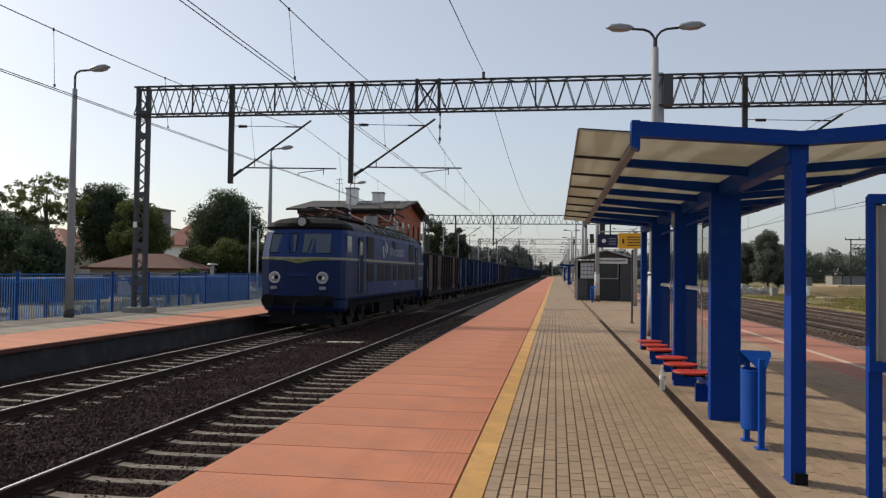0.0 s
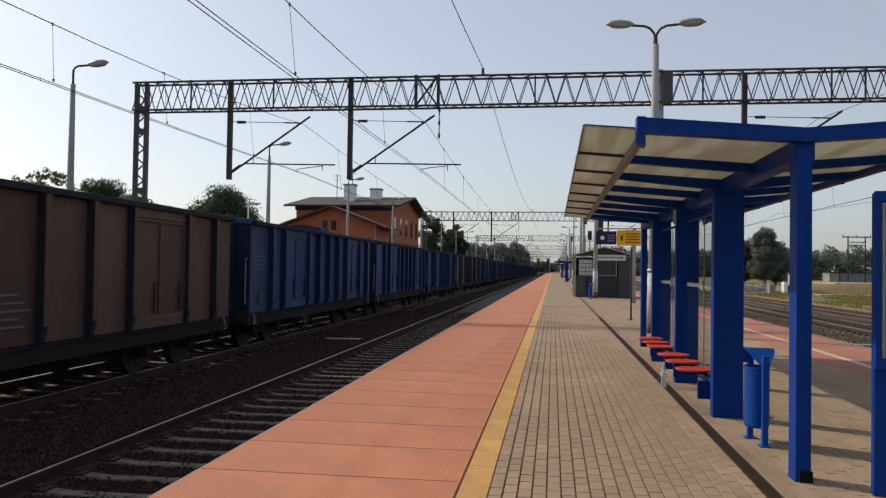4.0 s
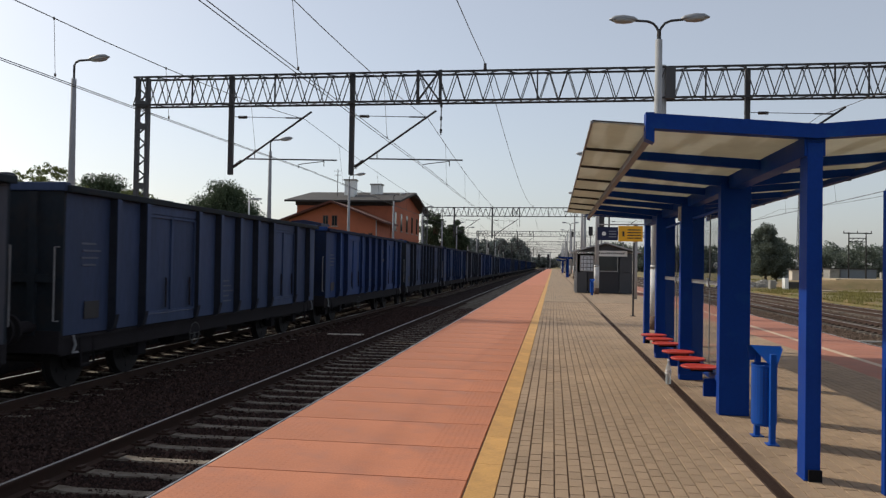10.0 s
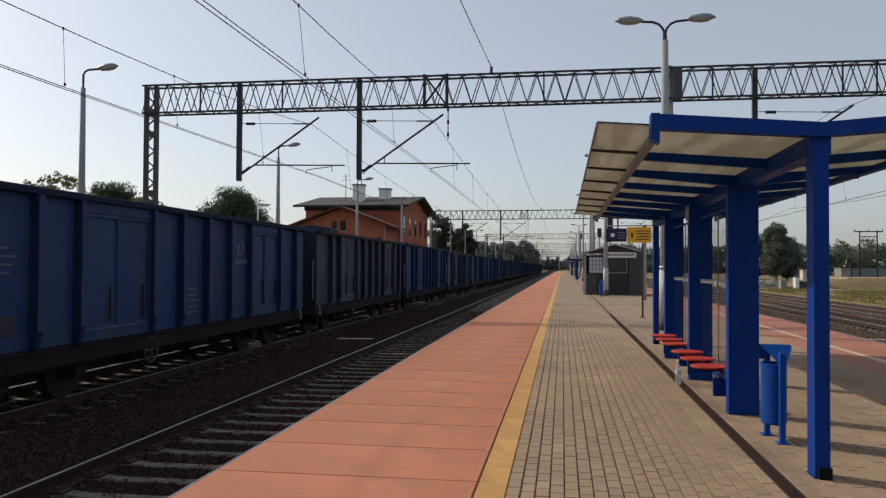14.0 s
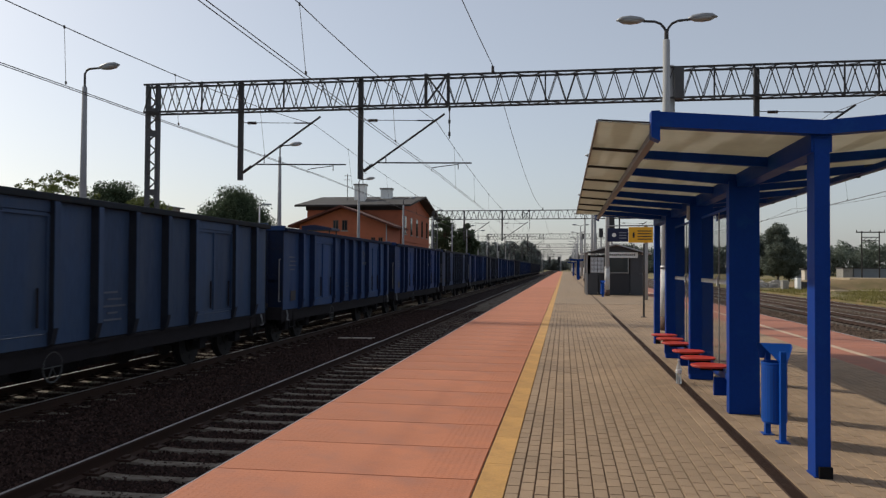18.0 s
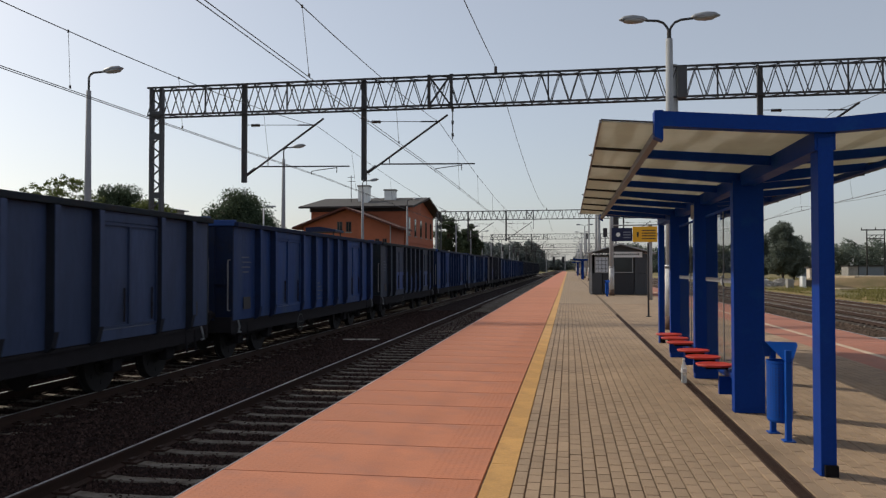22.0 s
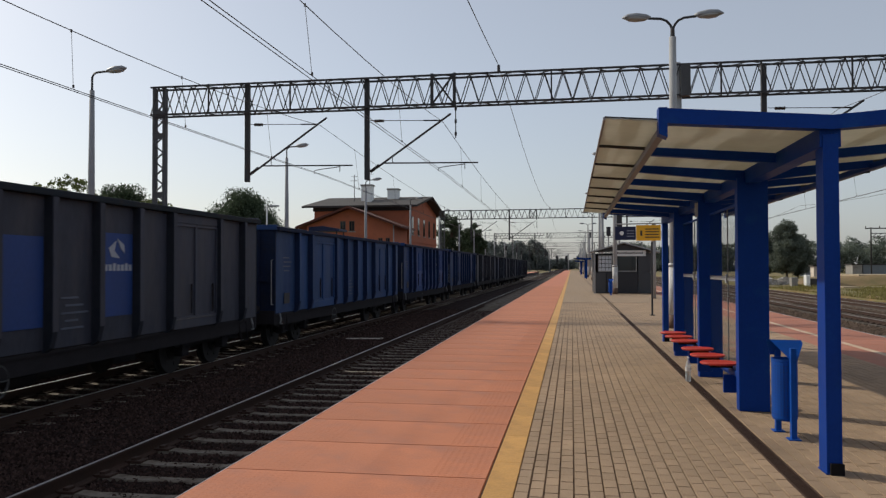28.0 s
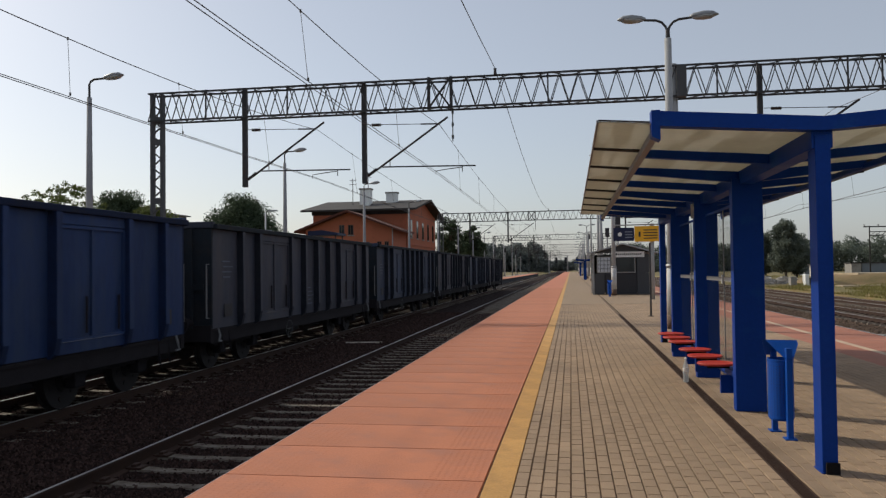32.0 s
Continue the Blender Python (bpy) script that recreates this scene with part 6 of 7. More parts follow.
M["skip_blue"] = mat("skip_blue", (0.005, 0.034, 0.16), 0.6, 0, 0.3, 1.5, 16, 0.1, stain=(0.10, 0.05, 0.03), amount=0.3)
skip(-18.45, 24.7, 5.45)
skip(-18.45, 33.7, 7.6)


def container(x, y):
    """A closed steel box with ribbed walls."""
    c = thing("steel_container", x, y, -0.4, "closed blue steel container behind the fence", "container")
    part("body", B(box, -0.9, 0.9, 0, 2.5, 0.08, 1.50, 0.02), M["skip_blue"], c)
    for k in range(6):
        part("rib", B(box, 0.9, 0.94, 0.1 + k * 0.44, 0.18 + k * 0.44, 0.12, 1.46), M["skip_blue"], c)
    part("lid", B(box, -0.93, 0.93, -0.03, 2.53, 1.50, 1.56, 0.01), M["skip_blue"], c)
    for k in (0.3, 2.2):
        part("skid", B(box, -0.8, 0.8, k - 0.06, k + 0.06, 0.0, 0.08), M["under"], c)
    return c


container(-18.5, 41.5)


def gable_roof(bm, x0, x1, y0, y1, ze, zr, along, t=0.18, over=0.7):
    """Two sloped slabs. along: the axis of the ridge."""
    if along == "x":
        m = (y0 + y1) / 2
        k = (zr - ze) / (m - y0)
        for s, e in ((-1, y0 - over), (1, y1 + over)):
            z = ze - k * over
            prism(bm, [(e, z), (m, zr), (m, zr + t), (e, z + t)], "x", x0 - over, x1 + over)
    else:
        m = (x0 + x1) / 2
        k = (zr - ze) / (m - x0)
        for s, e in ((-1, x0 - over), (1, x1 + over)):
            z = ze - k * over
            prism(bm, [(e, z), (m, zr), (m, zr + t), (e, z + t)], "y", y0 - over, y1 + over)
    return bm


def hip_roof(bm, x0, x1, y0, y1, ze, zr, over=0.5, t=0.15):
    """Four slopes meeting in a ridge along the longer side."""
    x0, x1, y0, y1 = x0 - over, x1 + over, y0 - over, y1 + over
    k = min(x1 - x0, y1 - y0) / 2
    xm, ym = (x0 + x1) / 2, (y0 + y1) / 2
    r = [(x0 + k, ym), (x1 - k, ym)] if x1 - x0 > y1 - y0 else [(xm, y0 + k), (xm, y1 - k)]
    lo = [bm.verts.new((x, y, ze)) for x, y in ((x0, y0), (x1, y0), (x1, y1), (x0, y1))]
    hi = [bm.verts.new((v.co.x, v.co.y, ze + t)) for v in lo]
    a, b = [bm.verts.new((x, y, zr + t)) for x, y in r]
    bm.faces.new(lo[::-1])
    for i in range(4):
        bm.faces.new((lo[i], lo[(i + 1) % 4], hi[(i + 1) % 4], hi[i]))
    if x1 - x0 > y1 - y0:
        fs = ((hi[0], hi[1], b, a), (hi[1], hi[2], b), (hi[2], hi[3], a, b), (hi[3], hi[0], a))
    else:
        fs = ((hi[0], hi[1], a), (hi[1], hi[2], b, a), (hi[2], hi[3], b), (hi[3], hi[0], a, b))
    for f in fs:
        bm.faces.new(f)
    return bm


def window(parent, face, a, z, w, h, at, pane):
    """A framed window on a wall: face +x or -y, a along the wall."""
    def bx(u0, u1, v0, v1, d0, d1):
        if face == "x":
            return B(box, at + d0, at + d1, u0, u1, v0, v1)
        return B(box, u0, u1, at - d1, at - d0, v0, v1)
    wn_ = part("window", bx(a - w / 2, a + w / 2, z, z + h, -0.05, 0.02), M["frame_brown"], parent, "framed dark window")
    part("pane", bx(a - w / 2 + 0.08, a - 0.03, z + 0.08, z + h - 0.08, 0.021, 0.03), pane, wn_)
    part("pane", bx(a + 0.03, a + w / 2 - 0.08, z + 0.08, z + h - 0.08, 0.021, 0.03), pane, wn_)
    part("sill", bx(a - w / 2 - 0.1, a + w / 2 + 0.1, z - 0.12, z, 0.0, 0.12), M["concrete"], wn_)
    return wn_


def station():
    s = thing("station_building", 0, 0, -0.5, "two-storey orange-rendered station building with dark shallow gable roofs", "building")
    x0, x1, y0, y1, ze, zr = -33.2, -20.6, 100.0, 121.0, 9.9, 11.7
    wall = part("wall", B(prism, [(y0, 0), (y1, 0), (y1, ze), ((y0 + y1) / 2, zr), (y0, ze)], "x", x0, x1), M["orange_wall"], s)
    roof = part("roof", gable_roof(bmesh.new(), x0, x1, y0, y1, ze, zr, "x", 0.25, 1.3), M["roof_dark"], s, "dark sheet roof")
    part("cornice", B(box, x0 - 0.15, x1 + 0.15, y0 - 0.15, y0 - 0.001, ze - 0.6, ze - 0.1), M["roof_dark"], wall)
    w0, w1, v0 = -31.5, -20.8, 92.0
    wing = part("wing_wall", B(prism, [(w0, 0), (w1, 0), (w1, 7.0), ((w0 + w1) / 2, 9.0), (w0, 7.0)], "y", v0, y0 - 0.01), M["orange_wall"], s)
    part("wing_roof", gable_roof(bmesh.new(), w0, w1, v0, y0 - 1.3, 7.05, 9.05, "y", 0.22, 1.1), M["roof_brown"], s, "red-brown sheet roof")
    part("plinth", B(box, w0 - 0.05, w1 + 0.05, v0 - 0.06, v0 - 0.001, 0, 0.9), M["concrete"], wing)
    for x in (-27.0, -25.9):
        window(wing, "y", x, 6.3, 0.7, 1.25, v0, M["dark_glass"])
    for x in (-22.4, -21.5):
        window(wing, "y", x, 3.6, 0.55, 1.9, v0, M["dark_glass"])
    for x in (-29.5, -27.2, -24.8):
        window(wing, "y", x, 1.6, 1.1, 2.2, v0, M["dark_glass"])
    for k in range(5):
        y = 102.4 + k * 4.1
        window(wall, "x", y, 6.3, 1.3, 2.4, x1, M["dark_glass"])
        window(wall, "x", y, 1.6, 1.4, 2.9, x1, M["dark_glass"])
    part("string_course", B(box, x1 + 0.001, x1 + 0.1, y0, y1, 5.3, 5.6), M["orange_wall"], wall)
    for x, y, w, h in ((-27.6, 106.0, 1.5, 2.3), (-24.4, 108.0, 1.5, 1.9)):
        c = part("chimney", B(box, x - w / 2, x + w / 2, y - 0.6, y + 0.6, 10.2, 11.0 + h - 0.2, 0.03), M["white"], roof, "white rendered chimney stack")
        part("chimney_cap", B(box, x - w / 2 - 0.1, x + w / 2 + 0.1, y - 0.7, y + 0.7, 11.0 + h - 0.2, 11.0 + h), M["concrete"], c)
    c2 = part("chimney", B(box, -27.2, -26.5, 103.4, 104.2, 10.2, 11.9), M["white"], roof, "white rendered chimney stack")
    for x, y, h in ((-27.3, 106.0, 15.6), (-29.2, 105.0, 14.6)):
        an = B(rod, (x, y, 11), (x, y, h), 0.05, 6)
        for q in (0.25, 0.8):
            rod(an, (x - 0.5, y, h - q), (x + 0.5, y, h - q), 0.03, 5)
        part("aerial", an, M["truss"], roof, "thin roof aerial")
    part("drainpipe", B(rod, (x1 + 0.1, y0 + 0.2, 0), (x1 + 0.1, y0 + 0.2, ze), 0.08, 8), M["galv"], wall)
    part("drainpipe", B(rod, (w1 + 0.02, v0 - 0.12, 0), (w1 + 0.02, v0 - 0.12, 7.0), 0.07, 8), M["galv"], wing)
    return s


station()


def canopy():
    c = thing("platform_canopy", -23.4, 78.0, -0.5, "dark blue flat canopy on posts beside the station", "canopy")
    part("fascia", B(prism, [(-2.6, 5.62), (0.5, 5.62), (0.5, 5.85), (-1.2, 6.15), (-2.6, 6.05)], "y", -1.5, 1.5), M["sign_blue"], c)
    for x in (-2.3, 0.2):
        for y in (-1.2, 1.2):
            part("post", B(rod, (x, y, 0), (x, y, 5.62), 0.08, 8), M["truss"], c)
    return c


canopy()


def house(name, x, y, w, d, ze, zr, along, wall, roof, label):
    h = thing(name, x, y, -0.5, label, "house", "village houses")
    if along == "x":
        b = B(prism, [(-d / 2, 0), (d / 2, 0), (d / 2, ze), (0, zr), (-d / 2, ze)], "x", -w / 2, w / 2)
    elif along == "hip":
        b = B(box, -w / 2, w / 2, -d / 2, d / 2, 0, ze)
    else:
        b = B(prism, [(-w / 2, 0), (w / 2, 0), (w / 2, ze), (0, zr), (-w / 2, ze)], "y", -d / 2, d / 2)
    wl = part("wall", b, wall, h)
    rf = part("roof", hip_roof(bmesh.new(), -w / 2, w / 2, -d / 2, d / 2, ze, zr, 0.5) if along == "hip" else gable_roof(bmesh.new(), -w / 2, w / 2, -d / 2, d / 2, ze, zr, along, 0.15, 0.5), roof, h)
    for k in range(max(1, int(w / 3.2))):
        window(wl, "y", -w / 2 + 1.6 + k * 3.1, min(ze - 1.7, 1.0 + 0.0 * k), 1.1, 1.3, -d / 2, M["dark_glass"])
    if zr > 4 and along != "hip":
        part("chimney", B(box, w * 0.2 - 0.3, w * 0.2 + 0.3, -0.3, 0.3, zr - 0.6, zr + 0.8), M["plaster"], rf)
    return h


house("low_house", -29.65, 55.2, 6.9, 4.4, 1.85, 2.9, "hip", M["plaster"], M["roof_brown"], "long low outbuilding with a red-brown tiled hipped roof")
house("red_roofed_house", -43.4, 97.0, 8.4, 10.0, 4.7, 9.4, "hip", M["white"], M["roof_pink"], "white house with a steep pinkish-red hipped roof")
house("red_roofed_house", -45.5, 68.0, 7.0, 8.0, 3.1, 5.4, "hip", M["white"], M["roof_pink"], "white house with a pinkish-red roof among trees")
house("blue_grey_house", -42.2, 53.0, 9.0, 4.0, 5.2, 5.9, "hip", M["blue_render"], M["roof_dark"], "dark blue-grey rendered house with a flat overhanging roof")
house("apartment_block", -61.2, 112.0, 6.4, 4.0, 10.6, 11.0, "hip", M["grey_sheet"], M["grey_sheet"], "tall grey apartment block behind the trees")
house("apartment_block", -67.4, 127.5, 6.4, 4.0, 8.5, 8.9, "hip", M["white"], M["concrete"], "pale grey apartment block behind the trees")


def post_lamp(x, y):
    l = thing("street_lamp", x, y, -0.5, "short pale post with a flat lamp cap", "street lamp")
    part("post", B(rod, (0, 0, 0), (0, 0, 2.2), 0.11, 10), M["plaster"], l)
    part("cap", B(disc, (0, 0, 2.28), (0, 0, 1), 0.34, 0.10, 14, 0.2), M["lamp_grey"], l)
    return l


post_lamp(-19.8, 44.0)


# ---- trees ----
def leaves(name, centres, radii, count, size, material, seed, flat=0.75):
    """Many small leaf sprays on the shells of a few clumps, with gaps between them."""
    rng = np.random.default_rng(seed)
    idx = rng.choice(len(centres), count, p=np.array(radii) ** 2 / np.sum(np.array(radii) ** 2))
    d = rng.normal(size=(count, 3))
    d /= np.linalg.norm(d, axis=1)[:, None]
    r = np.array(radii)[idx] * rng.uniform(0.25, 1.0, count) ** 0.5 * rng.uniform(0.85, 1.18, count)
    p = np.array(centres)[idx] + d * r[:, None] * np.array([1, 1, flat])
    u = rng.normal(size=(count, 3))
    u /= np.linalg.norm(u, axis=1)[:, None]
    v = np.cross(u, d + 0.5 * rng.normal(size=(count, 3)))
    v /= np.linalg.norm(v, axis=1)[:, None] + 1e-6
    s = (size * rng.uniform(0.5, 1.4, count))[:, None]
    quad = np.stack([p - u * s, p + v * s * 0.55, p + u * s, p - v * s * 0.55], 1).reshape(-1, 3)
    faces = np.arange(4 * count).reshape(-1, 4)
    return raw(name, quad.tolist(), faces.tolist(), material)


def tree(x, y, h, spread, seed, material, label, count=5000, size=0.22, clumps=16, bare=0.28, z=-0.5, sparse=1.0):
    rng = random.Random(seed)
    t = thing("tree", x, y, z, label, "tree", "trees")
    tr = bmesh.new()
    rod(tr, (0, 0, 0), (0.1, 0, h * bare), 0.05 * h * 0.55, 9, 0.035 * h * 0.55)
    rod(tr, (0.1, 0, h * bare), (0.0, 0.1, h * 0.8), 0.035 * h * 0.55, 8, 0.05)
    centres, radii = [], []
    mid, half = h * (0.5 + 0.5 * bare), h * (0.5 - 0.5 * bare)
    while len(centres) < clumps:
        p = Vector((rng.uniform(-1, 1), rng.uniform(-1, 1), rng.uniform(-1, 1)))
        if p.length > 1.0 or p.length < 0.25:
            continue
        p = p * (0.72 + 0.12 * rng.random())
        taper = 1.0 - 0.12 * max(0.0, p.z)
        c = (p.x * spread * taper, p.y * spread * taper, mid + p.z * half)
        centres.append(c)
        radii.append(min(spread, half) * rng.uniform(0.22, 0.42) * sparse)
        if len(centres) % max(3, clumps // 12) == 0:
            rod(tr, (0.05, 0.05, min(h * 0.7, max(h * bare * 0.8, c[2] * 0.6))), c, (0.010 if sparse > 0.5 else 0.0045) * h, 6, 0.015)
    part("trunk", tr, M["bark"], t)
    cr = leaves("crown", centres, radii, count, size, material, seed)
    cr.parent = t
    return t


DARK, LIGHT = M["leaf"], M["leaf_light"]
tree(-30.6, 71.0, 9.5, 3.7, 11, DARK, "round dark green broadleaf tree", 52000, 0.10, 130, 0.22)
tree(-38.1, 63.0, 10.4, 2.9, 12, DARK, "dense dark green village tree", 36000, 0.10, 90, 0.08)
tree(-36.4, 65.0, 8.0, 2.5, 13, DARK, "dense dark green village tree", 24000, 0.10, 80, 0.08)
tree(-33.3, 60.0, 8.3, 2.5, 14, LIGHT, "rounded lighter green village tree", 30000, 0.10, 90, 0.06)
tree(-31.2, 45.0, 8.1, 3.3, 15, LIGHT, "open-crowned light green tree with bare boughs showing", 9000, 0.07, 150, 0.50, sparse=0.36)
tree(-30.5, 41.5, 5.2, 2.6, 16, DARK, "low dark bushy tree behind the fence", 20000, 0.09, 80, 0.03)
tree(-27.8, 40.0, 4.2, 2.0, 17, DARK, "low dark bushy tree behind the fence", 15000, 0.09, 70, 0.03)
tree(-33.8, 42.0, 6.6, 2.6, 18, DARK, "low dark bushy tree behind the fence", 20000, 0.09, 80, 0.03)
tree(-26.6, 62.0, 4.6, 2.3, 19, LIGHT, "yellow-green shrub tree behind the fence", 18000, 0.09, 70, 0.03)
tree(-28.6, 60.0, 3.9, 1.9, 20, LIGHT, "yellow-green shrub tree behind the fence", 13000, 0.09, 60, 0.03)
tree(-24.2, 63.0, 4.8, 2.0, 21, DARK, "dark green shrub tree behind the fence", 15000, 0.09, 60, 0.03)
tree(-19.4, 128.0, 11.6, 2.9, 22, DARK, "open dark tree beside the station", 14000, 0.13, 70, 0.15, sparse=0.75)
tree(-16.2, 132.0, 10.0, 2.6, 23, DARK, "open leafy tree beside the station", 14000, 0.13, 70, 0.2, sparse=0.65)
tree(-17.6, 140.0, 9.0, 3.0, 24, DARK, "open dark tree beside the station", 14000, 0.13, 70, 0.15, sparse=0.8)
tree(-24.0, 50.0, 2.6, 1.6, 25, LIGHT, "small green bush behind the fence", 2500, 0.12, 12, 0.0)
tree(-22.0, 24.0, 2.3, 1.7, 26, LIGHT, "small green bush behind the fence", 2600, 0.11, 12, 0.0)
tree(-22.6, 29.0, 2.5, 1.7, 27, LIGHT, "small green bush behind the fence", 2600, 0.11, 12, 0.0)
tree(33.0, 131.0, 9.7, 2.8, 28, M["leaf_haze_far"], "rounded dark green tree beyond the east tracks", 34000, 0.13, 110, 0.0)
tree(35.4, 134.0, 8.0, 2.6, 29, M["leaf_haze_far"], "rounded dark green tree beyond the east tracks", 26000, 0.13, 90, 0.0)
tree(30.6, 136.0, 8.0, 2.6, 30, M["leaf_haze_far"], "rounded dark green tree beyond the east tracks", 26000, 0.13, 90, 0.0)


def woods(name, x0, x1, y, depth, h, count, size, seed, label):
    """A far wood: a thick band of leaf sprays with an uneven top."""
    rng = np.random.default_rng(seed)
    cs, rs = [], []
    n = int(abs(x1 - x0) / (h * 0.16))
    for k in range(n):
        x = x0 + (x1 - x0) * (k + rng.uniform(0, 1)) / n
        hh = h * (0.9 + 0.07 * math.sin(k * 0.7) + rng.uniform(-0.07, 0.07))
        for q in (0.12, 0.3, 0.5, 0.68, 0.84):
            cs.append((x + rng.normal() * h * 0.12, y + rng.uniform(0, depth), hh * q - 0.5))
            rs.append(h * rng.uniform(0.16, 0.26))
    ob = leaves(name, cs, rs, count, size, M["leaf_hazy"] if y > 400 else M["leaf_haze_far"], seed, 1.0)
    return tagged(ob, label, "wood", kind="stuff")


woods("far_woods", -66, -17, 470, 30, 18, 32000, 0.7, 41, "distant hazy dark wood beside the line")
woods("far_woods", 58, 150, 262, 25, 10.6, 46000, 0.42, 42, "distant dark wood beyond the fields")
woods("far_woods", 20, 66, 330, 25, 11.5, 24000, 0.5, 43, "distant dark wood beyond the fields")
woods("far_woods", 6, 40, 700, 30, 14, 8000, 0.9, 44, "distant hazy wood at the line's end")
woods("far_woods", -26, 8, 740, 20, 9.5, 7000, 0.8, 48, "distant hazy wood at the line's end")
woods("far_woods", -260, -60, 330, 30, 14, 20000, 0.8, 45, "distant dark wood behind the village")
woods("far_woods", 150, 420, 300, 30, 11, 7000, 1.2, 46, "distant dark wood beyond the fields")
woods("far_woods", -60, -14, -190, 20, 12, 4000, 1.0, 47, "distant wood behind the viewer")


# ---- east side: grass, poles, sheds ----
def weeds(x0, x1, y0, y1, count, seed, h0):
    rng = np.random.default_rng(seed)
    x = rng.uniform(x0, x1, count)
    y = y0 + (y1 - y0) * rng.uniform(0, 1, count) ** 1.4
    a = rng.uniform(0, 6.28, count)
    h = h0 * rng.uniform(0.3, 1.2, count) * (0.5 + 0.9 * (np.sin(x * 0.9 + 2) * np.sin(y * 0.35) > 0.1))
    w = 0.05
    ca, sa = np.cos(a) * w, np.sin(a) * w
    lean = rng.normal(size=(count, 2)) * 0.12
    p = np.stack([np.stack([x - ca, y - sa, x * 0 - 0.62], 1), np.stack([x + ca, y + sa, x * 0 - 0.62], 1), np.stack([x + lean[:, 0], y + lean[:, 1], -0.55 + h], 1)], 1).reshape(-1, 3)
    ob = raw("tall_grass", p.tolist(), np.arange(3 * count).reshape(-1, 3).tolist(), M["blade"])
    return tagged(ob, "dry green-yellow grass and weeds beside the tracks", "grass", kind="stuff")


weeds(19.4, 30.0, 25, 95, 34000, 51, 0.20)
weeds(30.0, 60.0, 60, 160, 20000, 52, 0.28)
weeds(-22.0, -15.9, 8, 60, 12000, 53, 0.4)

M["bank_soil"] = mat("dry_bank", (0.20, 0.135, 0.065), 0.95, 0, 0.5, 0.25, 5, 0.5, stain=(0.13, 0.11, 0.045), amount=0.8, depth=0.05)


def bank(x0, x1, y0, top):
    """A low earth bank across the field, with an uneven crest and a flat top behind it."""
    bm = bmesh.new()
    n = 70
    rows = []
    for k in range(n + 1):
        x = x0 + (x1 - x0) * k / n
        e = min(1.0, k / 4)
        j = 0.5 * noise.noise((x * 0.35, 2.0, 0.5))
        h = (top + 0.10 * noise.noise((x * 0.5, 7.0, 1.0))) * e
        prof = ((y0 + j - 1.2, -0.62), (y0 + j, -0.47), (y0 + 1.0 + j, -0.5 + 0.55 * (h + 0.5)), (y0 + 2.2 + j, h), (y0 + 6.0, h - 0.02), (y0 + 13.0, h - 0.05), (y0 + 17.0, -0.62))
        rows.append([bm.verts.new((x, y, z if e > 0 else -0.6)) for y, z in prof])
    for a, b in zip(rows, rows[1:]):
        for i in range(6):
            bm.faces.new((a[i], b[i], b[i + 1], a[i + 1]))
    return solid("earth_bank", bm, M["bank_soil"], "low brown earth bank with dry grass across the field", "bank", "structure", True)


bank(24.5, 130.0, 85.0, 0.62)
solid("dirt_road", B(box, 29.5, 130, 88.6, 97, 0.2, 0.64, 0.02), M["dirt"], "pale sandy dirt road along the top of the bank", "road", "structure")
solid("dirt_track", B(box, 25, 130, 79.0, 81.4, -0.52, -0.40, 0.02), M["dirt"], "pale sandy track at the foot of the bank", "road", "structure")


M["tarred_wood"] = mat("tarred_wood", (0.035, 0.032, 0.030), 0.9, 0, 0.3, 2, 20, 0.3)


def wood_portal(x, y):
    p = thing("utility_pole", x, y, -0.5, "twin wooden power poles joined by a braced crossbar", "utility pole")
    for d in (0.0, 2.7):
        part("pole", B(rod, (d, 0, 0), (d, 0, 8.4), 0.13, 8, 0.10), M["tarred_wood"], p)
    part("crossbar", B(box, -0.9, 3.6, -0.08, 0.08, 8.15, 8.33), M["tarred_wood"], p)
    part("lower_bar", B(box, 0.0, 2.7, -0.06, 0.06, 6.75, 6.88), M["tarred_wood"], p)
    part("upper_bar", B(box, 0.0, 2.7, -0.06, 0.06, 7.35, 7.47), M["tarred_wood"], p)
    for a, b in ((0.2, 0.9), (1.1, 1.6), (1.9, 2.5)):
        part("brace", B(rod, (a, 0, 6.85), (b, 0, 7.4), 0.05, 5), M["tarred_wood"], p)
    for d in (-0.8, 1.35, 3.5):
        part("insulator", B(rod, (d, 0, 8.3), (d, 0, 8.65), 0.07, 6), M["insulator"], p)
    return p


wood_portal(48.5, 140.0)


def lattice_mast(x, y, h):
    m = thing("lattice_mast", x, y, -0.5, "tall slender lattice mast beyond the fields", "mast")
    for a in (-1, 1):
        for b in (-1, 1):
            part("leg", B(rod, (a * 0.9, b * 0.9, 0), (a * 0.35, b * 0.35, h), 0.09, 5), M["leg_steel"], m)
    bm = bmesh.new()
    n = 18
    for k in range(n):
        z0, z1 = h * k / n, h * (k + 1) / n
        w0, w1 = 0.9 - 0.55 * k / n, 0.9 - 0.55 * (k + 1) / n
        for b in (-1, 1):
            rod(bm, (-w0, b * w0, z0), (w1, b * w1, z1), 0.05, 4)
            rod(bm, (w0, b * w0, z0), (-w1, b * w1, z1), 0.05, 4)
    part("lacing", bm, M["leg_steel"], m, kind="stuff")
    return m


